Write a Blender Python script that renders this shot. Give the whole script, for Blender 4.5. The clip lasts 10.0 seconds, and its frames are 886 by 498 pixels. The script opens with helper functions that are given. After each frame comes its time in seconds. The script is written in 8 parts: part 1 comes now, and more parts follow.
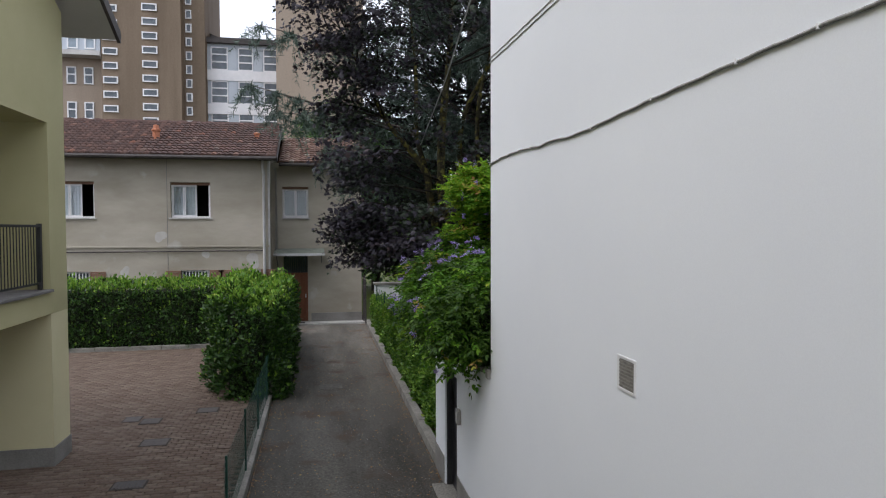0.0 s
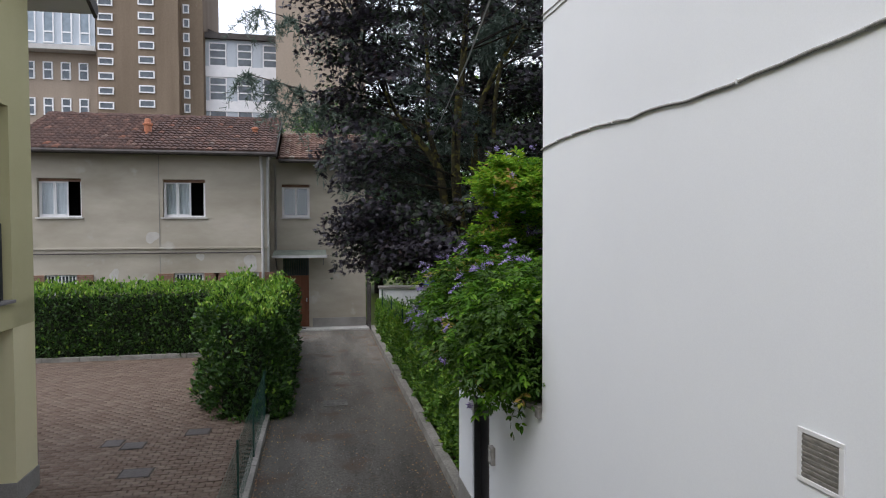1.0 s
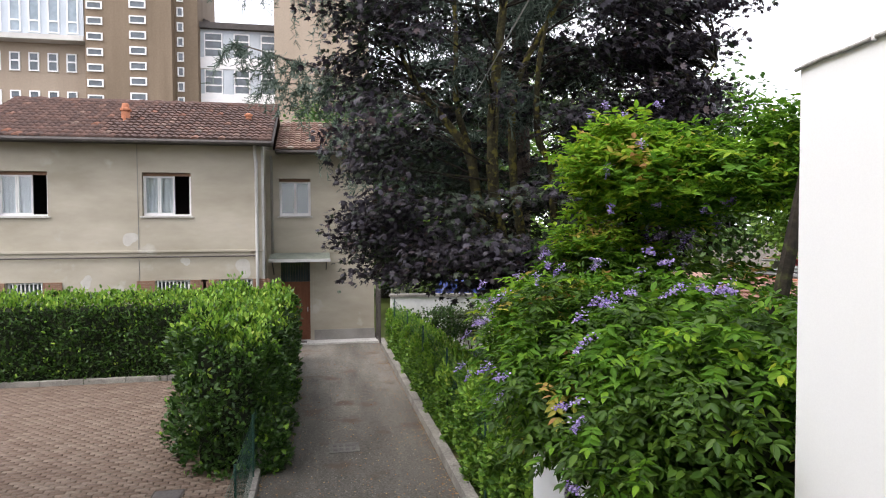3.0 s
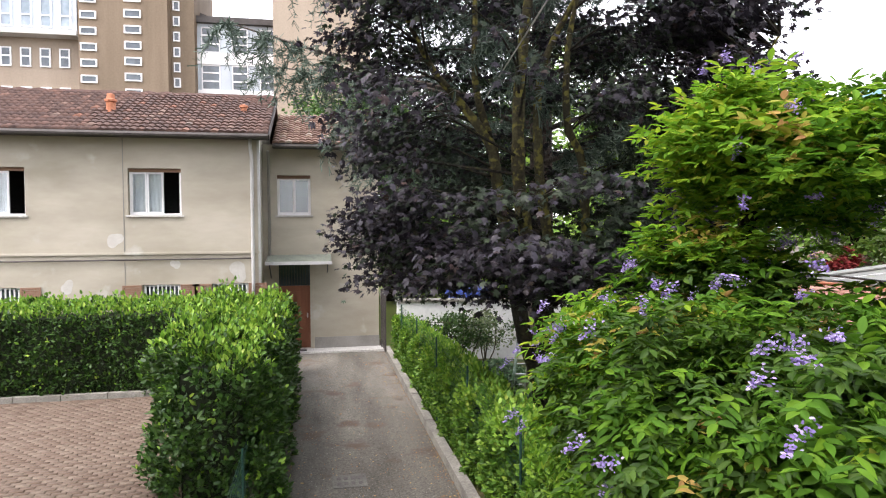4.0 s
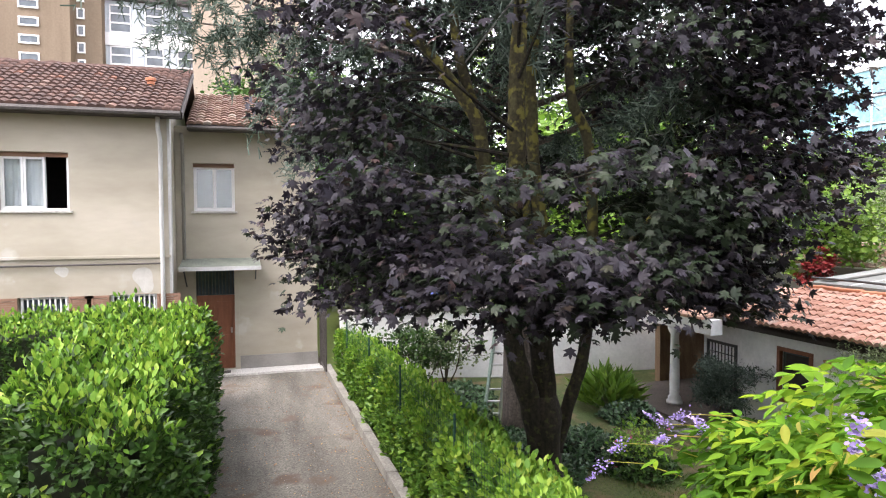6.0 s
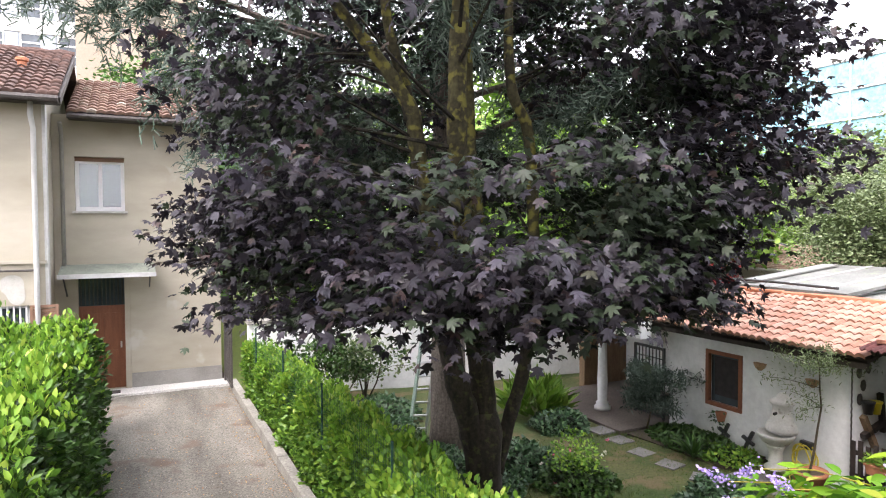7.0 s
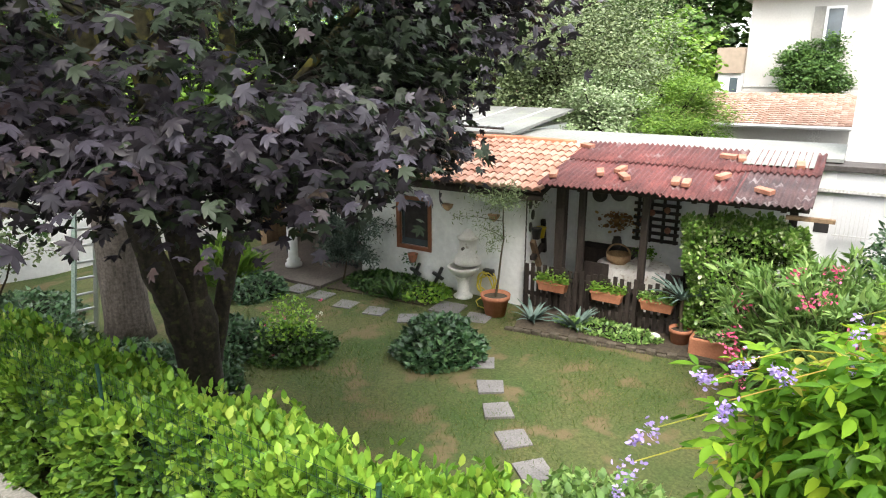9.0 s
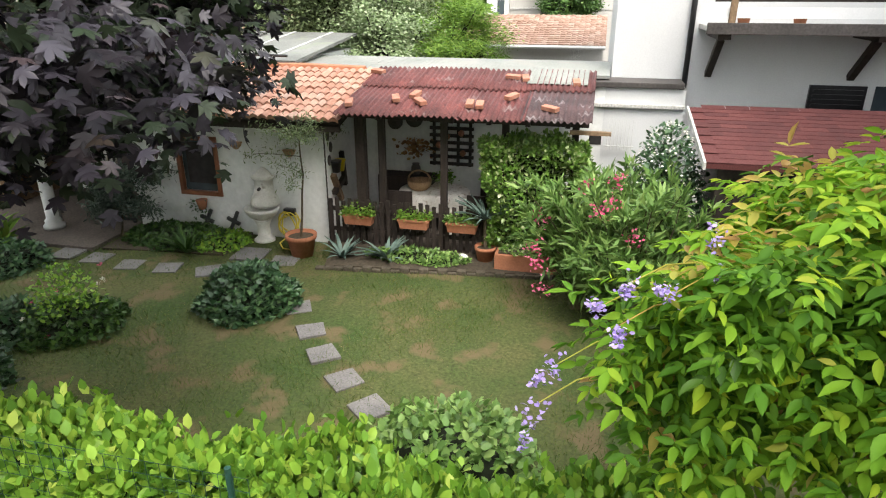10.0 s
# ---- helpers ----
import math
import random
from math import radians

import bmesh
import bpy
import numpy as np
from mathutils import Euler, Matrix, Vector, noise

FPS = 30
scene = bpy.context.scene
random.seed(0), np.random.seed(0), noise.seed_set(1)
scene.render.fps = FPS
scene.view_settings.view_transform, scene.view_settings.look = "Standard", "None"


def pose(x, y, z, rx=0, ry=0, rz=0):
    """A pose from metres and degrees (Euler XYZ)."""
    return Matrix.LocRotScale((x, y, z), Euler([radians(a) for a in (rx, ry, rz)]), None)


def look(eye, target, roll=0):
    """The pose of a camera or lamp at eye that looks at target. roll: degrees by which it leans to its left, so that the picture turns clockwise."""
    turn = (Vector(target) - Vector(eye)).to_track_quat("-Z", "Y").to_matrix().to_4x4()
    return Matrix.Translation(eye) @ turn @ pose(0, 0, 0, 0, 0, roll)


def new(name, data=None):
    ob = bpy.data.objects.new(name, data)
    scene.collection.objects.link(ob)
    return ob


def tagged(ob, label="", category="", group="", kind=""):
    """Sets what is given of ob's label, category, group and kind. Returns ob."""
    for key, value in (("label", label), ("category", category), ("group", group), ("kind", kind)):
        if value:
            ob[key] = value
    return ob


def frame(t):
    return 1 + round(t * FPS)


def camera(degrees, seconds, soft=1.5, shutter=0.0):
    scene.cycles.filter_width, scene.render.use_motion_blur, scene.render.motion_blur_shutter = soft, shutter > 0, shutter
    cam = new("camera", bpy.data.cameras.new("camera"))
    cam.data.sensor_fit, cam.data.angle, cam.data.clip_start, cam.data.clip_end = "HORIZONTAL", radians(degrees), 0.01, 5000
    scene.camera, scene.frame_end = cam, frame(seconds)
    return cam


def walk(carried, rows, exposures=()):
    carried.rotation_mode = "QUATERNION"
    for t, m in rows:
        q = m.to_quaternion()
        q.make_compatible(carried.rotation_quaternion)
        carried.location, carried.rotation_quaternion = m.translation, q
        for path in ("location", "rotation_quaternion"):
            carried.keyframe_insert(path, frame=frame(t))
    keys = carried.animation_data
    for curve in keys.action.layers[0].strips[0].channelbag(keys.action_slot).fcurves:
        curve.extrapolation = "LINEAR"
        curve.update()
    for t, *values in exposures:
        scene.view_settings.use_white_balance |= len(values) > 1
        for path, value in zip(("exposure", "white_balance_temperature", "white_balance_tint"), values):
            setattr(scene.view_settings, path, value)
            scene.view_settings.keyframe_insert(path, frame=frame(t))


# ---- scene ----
cam = camera(69.2, 10.0, soft=1.1)
METRES, EYE, TILT, LEAN, TURN = 11.5, 3.9, -1.05, 0.0, -11.0
ROWS = [
    (0.0, 0.0, 0.0, 0.0, -0.0, -0.83, 0.18),
    (0.5, -0.0152, 0.0626, 0.0019, 0.01, -0.82, 0.17),
    (1.0, -0.03, 0.1255, 0.0032, 0.0, -0.82, 0.14),
    (1.5, -0.0437, 0.1869, 0.0048, 0.01, -0.81, 0.14),
    (2.0, -0.0574, 0.2488, 0.0068, 0.02, -0.82, 0.13),
    (3.5, -0.0976, 0.4431, 0.0119, 0.05, -0.95, 0.3),
    (4.0, -0.1111, 0.5076, 0.0138, 0.05, -0.96, 0.3),
    (4.5, -0.1257, 0.5704, 0.0159, -0.09, -1.0, 0.34),
    (5.0, -0.1392, 0.6326, 0.0176, -0.84, -1.02, 0.38),
    (6.5, -0.1674, 0.7891, 0.0172, -10.29, -0.89, 0.42),
    (7.0, -0.1754, 0.8266, 0.0166, -14.58, -0.94, 0.52),
    (7.5, -0.1844, 0.8588, 0.0164, -19.19, -4.14, 0.6),
    (8.0, -0.1916, 0.8896, 0.0186, -27.43, -7.78, 0.73),
    (8.5, -0.1978, 0.9192, 0.019, -36.73, -11.38, 0.83),
    (9.0, -0.2006, 0.9441, 0.0183, -46.27, -14.94, 0.88),
    (9.5, -0.1978, 0.9628, 0.0165, -56.27, -18.2, 0.92),
    (10.0, -0.1921, 0.9766, 0.0149, -65.82, -21.38, 0.93),
]
walk(cam, [(t, pose(0, 0, EYE, TILT, LEAN, TURN) @ pose(METRES * x, METRES * y, METRES * z, 90 + pitch, roll, yaw)) for t, x, y, z, yaw, pitch, roll in ROWS],
     exposures=[(0.0, 0.05, 6100, 16), (1.0, 0.16, 6100, 16), (2.0, 0.36, 6200, 16), (3.5, 1.24, 6550, 18), (5.0, 1.52, 6550, 18), (6.5, 1.86, 6500, 20), (7.5, 2.07, 6550, 18), (8.2, 2.13, 6600, 14), (9.0, 1.93, 6650, 11), (10.0, 1.58, 6750, 10)])

# ---------------------------------------------------------------- world and sun
world = bpy.data.worlds.new("overcast_sky")
scene.world = world
world.use_nodes = True
wn, wl = world.node_tree.nodes, world.node_tree.links
wn.clear()
sky = wn.new("ShaderNodeTexSky")
sky.sky_type, sky.sun_disc = "NISHITA", False
sky.sun_elevation, sky.sun_rotation = radians(55), radians(240)
sky.air_density, sky.dust_density, sky.ozone_density = 1.0, 6.0, 1.0
cloud = wn.new("ShaderNodeTexNoise")
cloud.inputs["Scale"].default_value, cloud.inputs["Detail"].default_value = 2.2, 4
cramp = wn.new("ShaderNodeValToRGB")
cramp.color_ramp.elements[0].position, cramp.color_ramp.elements[0].color = 0.3, (8.2, 8.7, 9.3, 1)
cramp.color_ramp.elements[1].position, cramp.color_ramp.elements[1].color = 0.75, (10.6, 10.8, 11.0, 1)
wmix = wn.new("ShaderNodeMix")
wmix.data_type = "RGBA"
wmix.inputs[0].default_value = 0.82
wback = wn.new("ShaderNodeBackground")
wback.inputs["Strength"].default_value = 0.15
wout = wn.new("ShaderNodeOutputWorld")
wl.new(cloud.outputs["Fac"], cramp.inputs["Fac"])
wl.new(sky.outputs["Color"], wmix.inputs[6])
wl.new(cramp.outputs["Color"], wmix.inputs[7])
wl.new(wmix.outputs[2], wback.inputs["Color"])
wl.new(wback.outputs["Background"], wout.inputs["Surface"])
sun = new("sun", bpy.data.lights.new("sun", "SUN"))
sun.data.energy, sun.data.angle, sun.data.color = 1.5, radians(30), (1.0, 0.97, 0.92)
sun.matrix_world = look((-16, -9, 26), (0, 0, 0))


# ---------------------------------------------------------------- materials
def surf(name, c1, c2, scale=0.6, rough=0.8, bump=0.15, fine=40.0, metal=0.0, speck=None, speck_at=0.68, stretch=(1, 1, 1), spec=0.35, grain=0.35):
    """Two colours by a broad noise, grained by a fine one, with bump."""
    m = bpy.data.materials.new(name)
    m.use_nodes = True
    n, l = m.node_tree.nodes, m.node_tree.links
    p = n["Principled BSDF"]
    tc = n.new("ShaderNodeTexCoord")
    mp = n.new("ShaderNodeMapping")
    mp.inputs["Scale"].default_value = stretch
    l.new(tc.outputs["Object"], mp.inputs["Vector"])
    a, b = n.new("ShaderNodeTexNoise"), n.new("ShaderNodeTexNoise")
    a.inputs["Scale"].default_value, a.inputs["Detail"].default_value, a.inputs["Roughness"].default_value = scale, 6, 0.6
    b.inputs["Scale"].default_value, b.inputs["Detail"].default_value = fine, 4
    l.new(mp.outputs["Vector"], a.inputs["Vector"])
    l.new(tc.outputs["Object"], b.inputs["Vector"])
    r = n.new("ShaderNodeValToRGB")
    r.color_ramp.elements[0].position, r.color_ramp.elements[0].color = 0.32, (*c1, 1)
    r.color_ramp.elements[1].position, r.color_ramp.elements[1].color = 0.68, (*c2, 1)
    l.new(a.outputs["Fac"], r.inputs["Fac"])
    g = n.new("ShaderNodeMapRange")
    g.inputs["From Min"].default_value, g.inputs["From Max"].default_value = 0.25, 0.75
    g.inputs["To Min"].default_value, g.inputs["To Max"].default_value = 1 - grain, 1 + grain
    l.new(b.outputs["Fac"], g.inputs["Value"])
    mul = n.new("ShaderNodeMix")
    mul.data_type, mul.blend_type = "RGBA", "MULTIPLY"
    mul.inputs[0].default_value = 1.0
    l.new(r.outputs["Color"], mul.inputs[6])
    l.new(g.outputs["Result"], mul.inputs[7])
    out = mul.outputs[2]
    if speck:
        s = n.new("ShaderNodeTexNoise")
        s.inputs["Scale"].default_value, s.inputs["Detail"].default_value = scale * 2.3, 8
        l.new(tc.outputs["Object"], s.inputs["Vector"])
        sr = n.new("ShaderNodeMapRange")
        sr.inputs["From Min"].default_value, sr.inputs["From Max"].default_value = speck_at - 0.06, speck_at + 0.04
        l.new(s.outputs["Fac"], sr.inputs["Value"])
        mx = n.new("ShaderNodeMix")
        mx.data_type = "RGBA"
        l.new(sr.outputs["Result"], mx.inputs[0])
        l.new(out, mx.inputs[6])
        mx.inputs[7].default_value = (*speck, 1)
        out = mx.outputs[2]
    l.new(out, p.inputs["Base Color"])
    p.inputs["Roughness"].default_value, p.inputs["Metallic"].default_value = rough, metal
    p.inputs["Specular IOR Level"].default_value = spec
    bp = n.new("ShaderNodeBump")
    bp.inputs["Strength"].default_value, bp.inputs["Distance"].default_value = bump, 0.01
    l.new(b.outputs["Fac"], bp.inputs["Height"])
    l.new(bp.outputs["Normal"], p.inputs["Normal"])
    return m


def pieces(name, stops, rough=0.85, bump=0.25, fine=30.0, spec=0.3, grain=0.3, through_light=0.0):
    """Colours that differ from piece to piece (tiles, pavers, leaves)."""
    m = bpy.data.materials.new(name)
    m.use_nodes = True
    n, l = m.node_tree.nodes, m.node_tree.links
    p = n["Principled BSDF"]
    oi, ge = n.new("ShaderNodeObjectInfo"), n.new("ShaderNodeNewGeometry")
    ad, fr = n.new("ShaderNodeMath"), n.new("ShaderNodeMath")
    ad.operation, fr.operation = "ADD", "FRACT"
    l.new(oi.outputs["Random"], ad.inputs[0])
    l.new(ge.outputs["Random Per Island"], ad.inputs[1])
    l.new(ad.outputs[0], fr.inputs[0])
    r = n.new("ShaderNodeValToRGB")
    while len(r.color_ramp.elements) < len(stops):
        r.color_ramp.elements.new(0.5)
    for e, (at, c) in zip(r.color_ramp.elements, stops):
        e.position, e.color = at, (*c, 1)
    l.new(fr.outputs[0], r.inputs["Fac"])
    tc, b = n.new("ShaderNodeTexCoord"), n.new("ShaderNodeTexNoise")
    b.inputs["Scale"].default_value, b.inputs["Detail"].default_value = fine, 4
    l.new(tc.outputs["Object"], b.inputs["Vector"])
    g = n.new("ShaderNodeMapRange")
    g.inputs["From Min"].default_value, g.inputs["From Max"].default_value = 0.25, 0.75
    g.inputs["To Min"].default_value, g.inputs["To Max"].default_value = 1 - grain, 1 + grain
    l.new(b.outputs["Fac"], g.inputs["Value"])
    mul = n.new("ShaderNodeMix")
    mul.data_type, mul.blend_type = "RGBA", "MULTIPLY"
    mul.inputs[0].default_value = 1.0
    l.new(r.outputs["Color"], mul.inputs[6])
    l.new(g.outputs["Result"], mul.inputs[7])
    l.new(mul.outputs[2], p.inputs["Base Color"])
    p.inputs["Roughness"].default_value, p.inputs["Specular IOR Level"].default_value = rough, spec
    if bump:
        bp = n.new("ShaderNodeBump")
        bp.inputs["Strength"].default_value, bp.inputs["Distance"].default_value = bump, 0.01
        l.new(b.outputs["Fac"], bp.inputs["Height"])
        l.new(bp.outputs["Normal"], p.inputs["Normal"])
    if through_light:
        tr, mx = n.new("ShaderNodeBsdfTranslucent"), n.new("ShaderNodeMixShader")
        mx.inputs[0].default_value = through_light
        l.new(mul.outputs[2], tr.inputs["Color"])
        l.new(p.outputs[0], mx.inputs[1])
        l.new(tr.outputs[0], mx.inputs[2])
        l.new(mx.outputs[0], n["Material Output"].inputs["Surface"])
    return m


def plain(name, c, rough=0.5, metal=0.0, spec=0.5, transmission=0.0):
    m = bpy.data.materials.new(name)
    m.use_nodes = True
    p = m.node_tree.nodes["Principled BSDF"]
    p.inputs["Base Color"].default_value = (*c, 1)
    p.inputs["Roughness"].default_value, p.inputs["Metallic"].default_value = rough, metal
    p.inputs["Specular IOR Level"].default_value, p.inputs["Transmission Weight"].default_value = spec, transmission
    return m


M_EARTH = surf("earth", (0.042, 0.033, 0.023), (0.085, 0.068, 0.047), 0.8, 0.95, 0.5, 25)
M_ASPHALT = surf("worn_asphalt", (0.062, 0.058, 0.048), (0.185, 0.173, 0.148), 0.5, 0.92, 0.9, 36, speck=(0.10, 0.075, 0.056), speck_at=0.62, stretch=(1.7, 0.3, 1), grain=0.6)
# base colour scaled along y: darker below 15, paler past 23, towards the door
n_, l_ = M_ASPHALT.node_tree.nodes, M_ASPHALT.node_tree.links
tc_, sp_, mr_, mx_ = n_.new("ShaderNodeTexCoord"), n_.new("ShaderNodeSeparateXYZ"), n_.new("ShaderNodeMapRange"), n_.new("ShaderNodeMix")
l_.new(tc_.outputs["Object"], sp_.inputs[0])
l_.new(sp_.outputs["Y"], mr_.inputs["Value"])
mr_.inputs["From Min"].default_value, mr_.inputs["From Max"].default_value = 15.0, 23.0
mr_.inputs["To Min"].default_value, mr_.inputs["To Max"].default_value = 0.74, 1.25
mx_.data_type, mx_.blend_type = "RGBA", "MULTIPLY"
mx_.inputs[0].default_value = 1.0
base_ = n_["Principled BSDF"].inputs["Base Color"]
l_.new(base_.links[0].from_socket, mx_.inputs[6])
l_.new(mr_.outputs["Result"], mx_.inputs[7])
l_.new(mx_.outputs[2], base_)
M_COVER = surf("worn_cover_concrete", (0.085, 0.082, 0.075), (0.15, 0.145, 0.13), 3, 0.9, 0.4, 40)
M_KERB = surf("kerb_concrete", (0.16, 0.152, 0.135), (0.30, 0.287, 0.255), 1.6, 0.9, 0.4, 30)
M_CONCRETE = surf("pale_concrete", (0.42, 0.41, 0.39), (0.55, 0.54, 0.51), 1.1, 0.9, 0.3, 30)
M_WHITE = surf("white_render", (0.82, 0.85, 0.88), (0.865, 0.895, 0.92), 0.35, 0.9, 0.03, 160, grain=0.02)
M_VILLA = surf("villa_white_render", (0.55, 0.56, 0.565), (0.64, 0.645, 0.65), 0.5, 0.9, 0.1, 40, stretch=(1, 1, 0.4), grain=0.05)
M_GARDEN_WHITE = surf("whitewash", (0.62, 0.63, 0.63), (0.78, 0.785, 0.78), 1.2, 0.9, 0.5, 14, grain=0.08)
M_GREY_RENDER = surf("grey_beige_render", (0.318, 0.289, 0.226), (0.478, 0.44, 0.362), 0.55, 0.92, 0.2, 60, speck=(0.45, 0.43, 0.38), speck_at=0.68, stretch=(0.6, 1, 1.6), grain=0.07)
M_PLINTH = surf("grey_plinth", (0.20, 0.19, 0.175), (0.29, 0.28, 0.26), 1.3, 0.9, 0.3, 40, grain=0.15)
M_PATCH = surf("white_filler", (0.43, 0.415, 0.375), (0.52, 0.51, 0.475), 3.0, 0.9, 0.2, 40, grain=0.1)
M_YELLOW = surf("olive_yellow_render", (0.43, 0.40, 0.22), (0.485, 0.455, 0.26), 0.5, 0.88, 0.15, 80, grain=0.05)
M_YELLOW_LIGHT = surf("pale_yellow_render", (0.62, 0.57, 0.34), (0.68, 0.63, 0.40), 0.5, 0.88, 0.15, 80, grain=0.05)
M_SOFFIT = surf("painted_soffit", (0.44, 0.43, 0.40), (0.50, 0.49, 0.46), 0.6, 0.9, 0.1, 60, grain=0.05)
M_BROWN_TOWER = surf("brown_mosaic", (0.155, 0.118, 0.08), (0.215, 0.165, 0.115), 0.35, 0.85, 0.2, 8, speck=(0.55, 0.5, 0.44), speck_at=0.76, stretch=(2.2, 2.2, 0.25), grain=0.12)
M_BEIGE_TOWER = surf("beige_mosaic", (0.28, 0.225, 0.17), (0.34, 0.28, 0.215), 0.2, 0.85, 0.2, 8, stretch=(2, 2, 0.3), grain=0.1)
M_PANEL = surf("grey_blue_panel", (0.40, 0.45, 0.49), (0.50, 0.55, 0.59), 0.5, 0.6, 0.05, 10, grain=0.06)
M_WHITE_PAINT = surf("white_paint", (0.72, 0.73, 0.73), (0.80, 0.80, 0.80), 2.0, 0.5, 0.05, 40, grain=0.04)
M_FAR_WHITE = surf("off_white_render", (0.42, 0.405, 0.38), (0.53, 0.515, 0.485), 0.3, 0.9, 0.1, 20, grain=0.06)
M_GLASS = plain("window_glass", (0.9, 0.94, 0.95), 0.02, 0, 0.5, 1.0)
M_DARK_GLASS = surf("dark_window_glass", (0.03, 0.04, 0.05), (0.10, 0.125, 0.14), 0.5, 0.08, 0.0, 3, spec=0.7, grain=0.2)
M_SKY_GLASS = surf("pale_window_glass", (0.14, 0.19, 0.22), (0.30, 0.36, 0.40), 0.6, 0.1, 0.0, 3, spec=0.7, grain=0.15)
M_BLIND = surf("grey_green_blind", (0.20, 0.245, 0.235), (0.28, 0.325, 0.31), 2, 0.7, 0.1, 40, stretch=(1, 1, 12), grain=0.08)
M_CURTAIN = surf("lace_curtain", (0.50, 0.55, 0.58), (0.64, 0.68, 0.70), 3, 0.9, 0.2, 60, grain=0.1)
# near-black base colour paints in the dark of rooms and openings
M_DARK = surf("painted_interior_dark", (0.02, 0.02, 0.02), (0.035, 0.03, 0.03), 1, 0.9, 0, 10)
M_DOOR = surf("red_brown_wood", (0.16, 0.058, 0.028), (0.215, 0.082, 0.04), 2.5, 0.5, 0.1, 30, stretch=(6, 6, 0.6), grain=0.15)
M_SHUTTER = surf("brown_shutter_paint", (0.20, 0.115, 0.075), (0.27, 0.16, 0.11), 2, 0.65, 0.1, 30, grain=0.15)
M_DARK_WOOD = surf("dark_stained_wood", (0.017, 0.012, 0.010), (0.038, 0.028, 0.023), 3, 0.7, 0.3, 30, stretch=(4, 4, 0.8), grain=0.3)
M_OLD_WOOD = surf("weathered_wood", (0.16, 0.10, 0.06), (0.25, 0.17, 0.10), 3, 0.8, 0.3, 30, stretch=(4, 4, 0.8), grain=0.3)
M_IRON = surf("black_iron", (0.018, 0.019, 0.02), (0.035, 0.035, 0.036), 4, 0.5, 0.1, 60, spec=0.5)
M_ZINC = surf("grey_metal_pipe", (0.46, 0.46, 0.45), (0.58, 0.58, 0.57), 2, 0.5, 0.05, 30, grain=0.1)
M_BROWN_PIPE = surf("grey_brown_pipe", (0.30, 0.29, 0.27), (0.38, 0.37, 0.34), 2, 0.55, 0.05, 30, grain=0.1)
M_GUTTER = surf("dark_gutter", (0.045, 0.04, 0.037), (0.085, 0.075, 0.07), 2, 0.6, 0.1, 30)
M_FENCE = surf("green_plastic_wire", (0.010, 0.045, 0.033), (0.02, 0.065, 0.048), 3, 0.5, 0.05, 50)
M_CABLE = surf("grey_cable", (0.25, 0.25, 0.24), (0.36, 0.36, 0.345), 3, 0.7, 0.1, 60)
M_STONE = surf("grey_slab_stone", (0.13, 0.124, 0.12), (0.205, 0.193, 0.185), 2.5, 0.9, 0.4, 40, grain=0.25)
M_PORTICO = surf("brown_paving", (0.085, 0.07, 0.06), (0.13, 0.108, 0.092), 1.5, 0.85, 0.2, 30)
M_EDGING = surf("mossy_edging_stone", (0.05, 0.042, 0.03), (0.10, 0.085, 0.062), 4, 0.95, 0.4, 30)
M_MARBLE = surf("weathered_marble", (0.52, 0.51, 0.47), (0.70, 0.69, 0.65), 3.5, 0.7, 0.35, 35, speck=(0.36, 0.34, 0.29), speck_at=0.66, grain=0.1)
M_TERRACOTTA = surf("terracotta", (0.36, 0.135, 0.07), (0.46, 0.20, 0.115), 4, 0.85, 0.2, 40, grain=0.15)
M_BRICK = surf("red_brick", (0.30, 0.125, 0.08), (0.41, 0.20, 0.14), 6, 0.9, 0.4, 50, grain=0.2)
M_RED_SHEET = surf("red_corrugated_sheet", (0.055, 0.020, 0.020), (0.150, 0.046, 0.042), 1.5, 0.75, 0.45, 26, speck=(0.19, 0.135, 0.13), speck_at=0.66, stretch=(0.7, 1.6, 1), grain=0.42)
M_DARK_SHEET = surf("blackened_corrugated_sheet", (0.045, 0.030, 0.032), (0.105, 0.062, 0.062), 2.2, 0.8, 0.4, 26, speck=(0.20, 0.17, 0.17), speck_at=0.62, grain=0.4)
M_GREY_SHEET = surf("grey_fibre_cement", (0.135, 0.14, 0.13), (0.215, 0.22, 0.205), 0.9, 0.9, 0.4, 25, speck=(0.20, 0.22, 0.17), speck_at=0.62, grain=0.2)
M_GREEN_SHEET = surf("green_grey_sheet", (0.185, 0.197, 0.18), (0.26, 0.268, 0.25), 0.8, 0.85, 0.2, 25, speck=(0.24, 0.24, 0.22), speck_at=0.58, grain=0.15)
M_MESH_GREEN = surf("green_bitumen", (0.16, 0.18, 0.15), (0.24, 0.26, 0.21), 2, 0.9, 0.2, 30)
M_NETTING = surf("blue_netting", (0.16, 0.36, 0.44), (0.30, 0.50, 0.56), 0.5, 0.8, 0.1, 5)
M_TARP = surf("blue_tarpaulin", (0.012, 0.025, 0.12), (0.03, 0.055, 0.22), 3, 0.45, 0.2, 20, grain=0.3)
M_BARK = surf("dark_bark", (0.012, 0.010, 0.008), (0.034, 0.028, 0.021), 5, 0.95, 0.9, 22, stretch=(3, 3, 0.5), speck=(0.05, 0.055, 0.02), speck_at=0.62, grain=0.5)
M_BARK_MOSS = surf("mossy_bark", (0.022, 0.018, 0.013), (0.075, 0.068, 0.03), 3, 0.95, 0.8, 22, stretch=(2, 2, 0.5), speck=(0.16, 0.145, 0.035), speck_at=0.58, grain=0.45)
M_BARK_GREY = surf("grey_brown_bark", (0.07, 0.058, 0.05), (0.15, 0.126, 0.108), 6, 0.95, 0.9, 26, stretch=(3, 3, 0.4), grain=0.45)
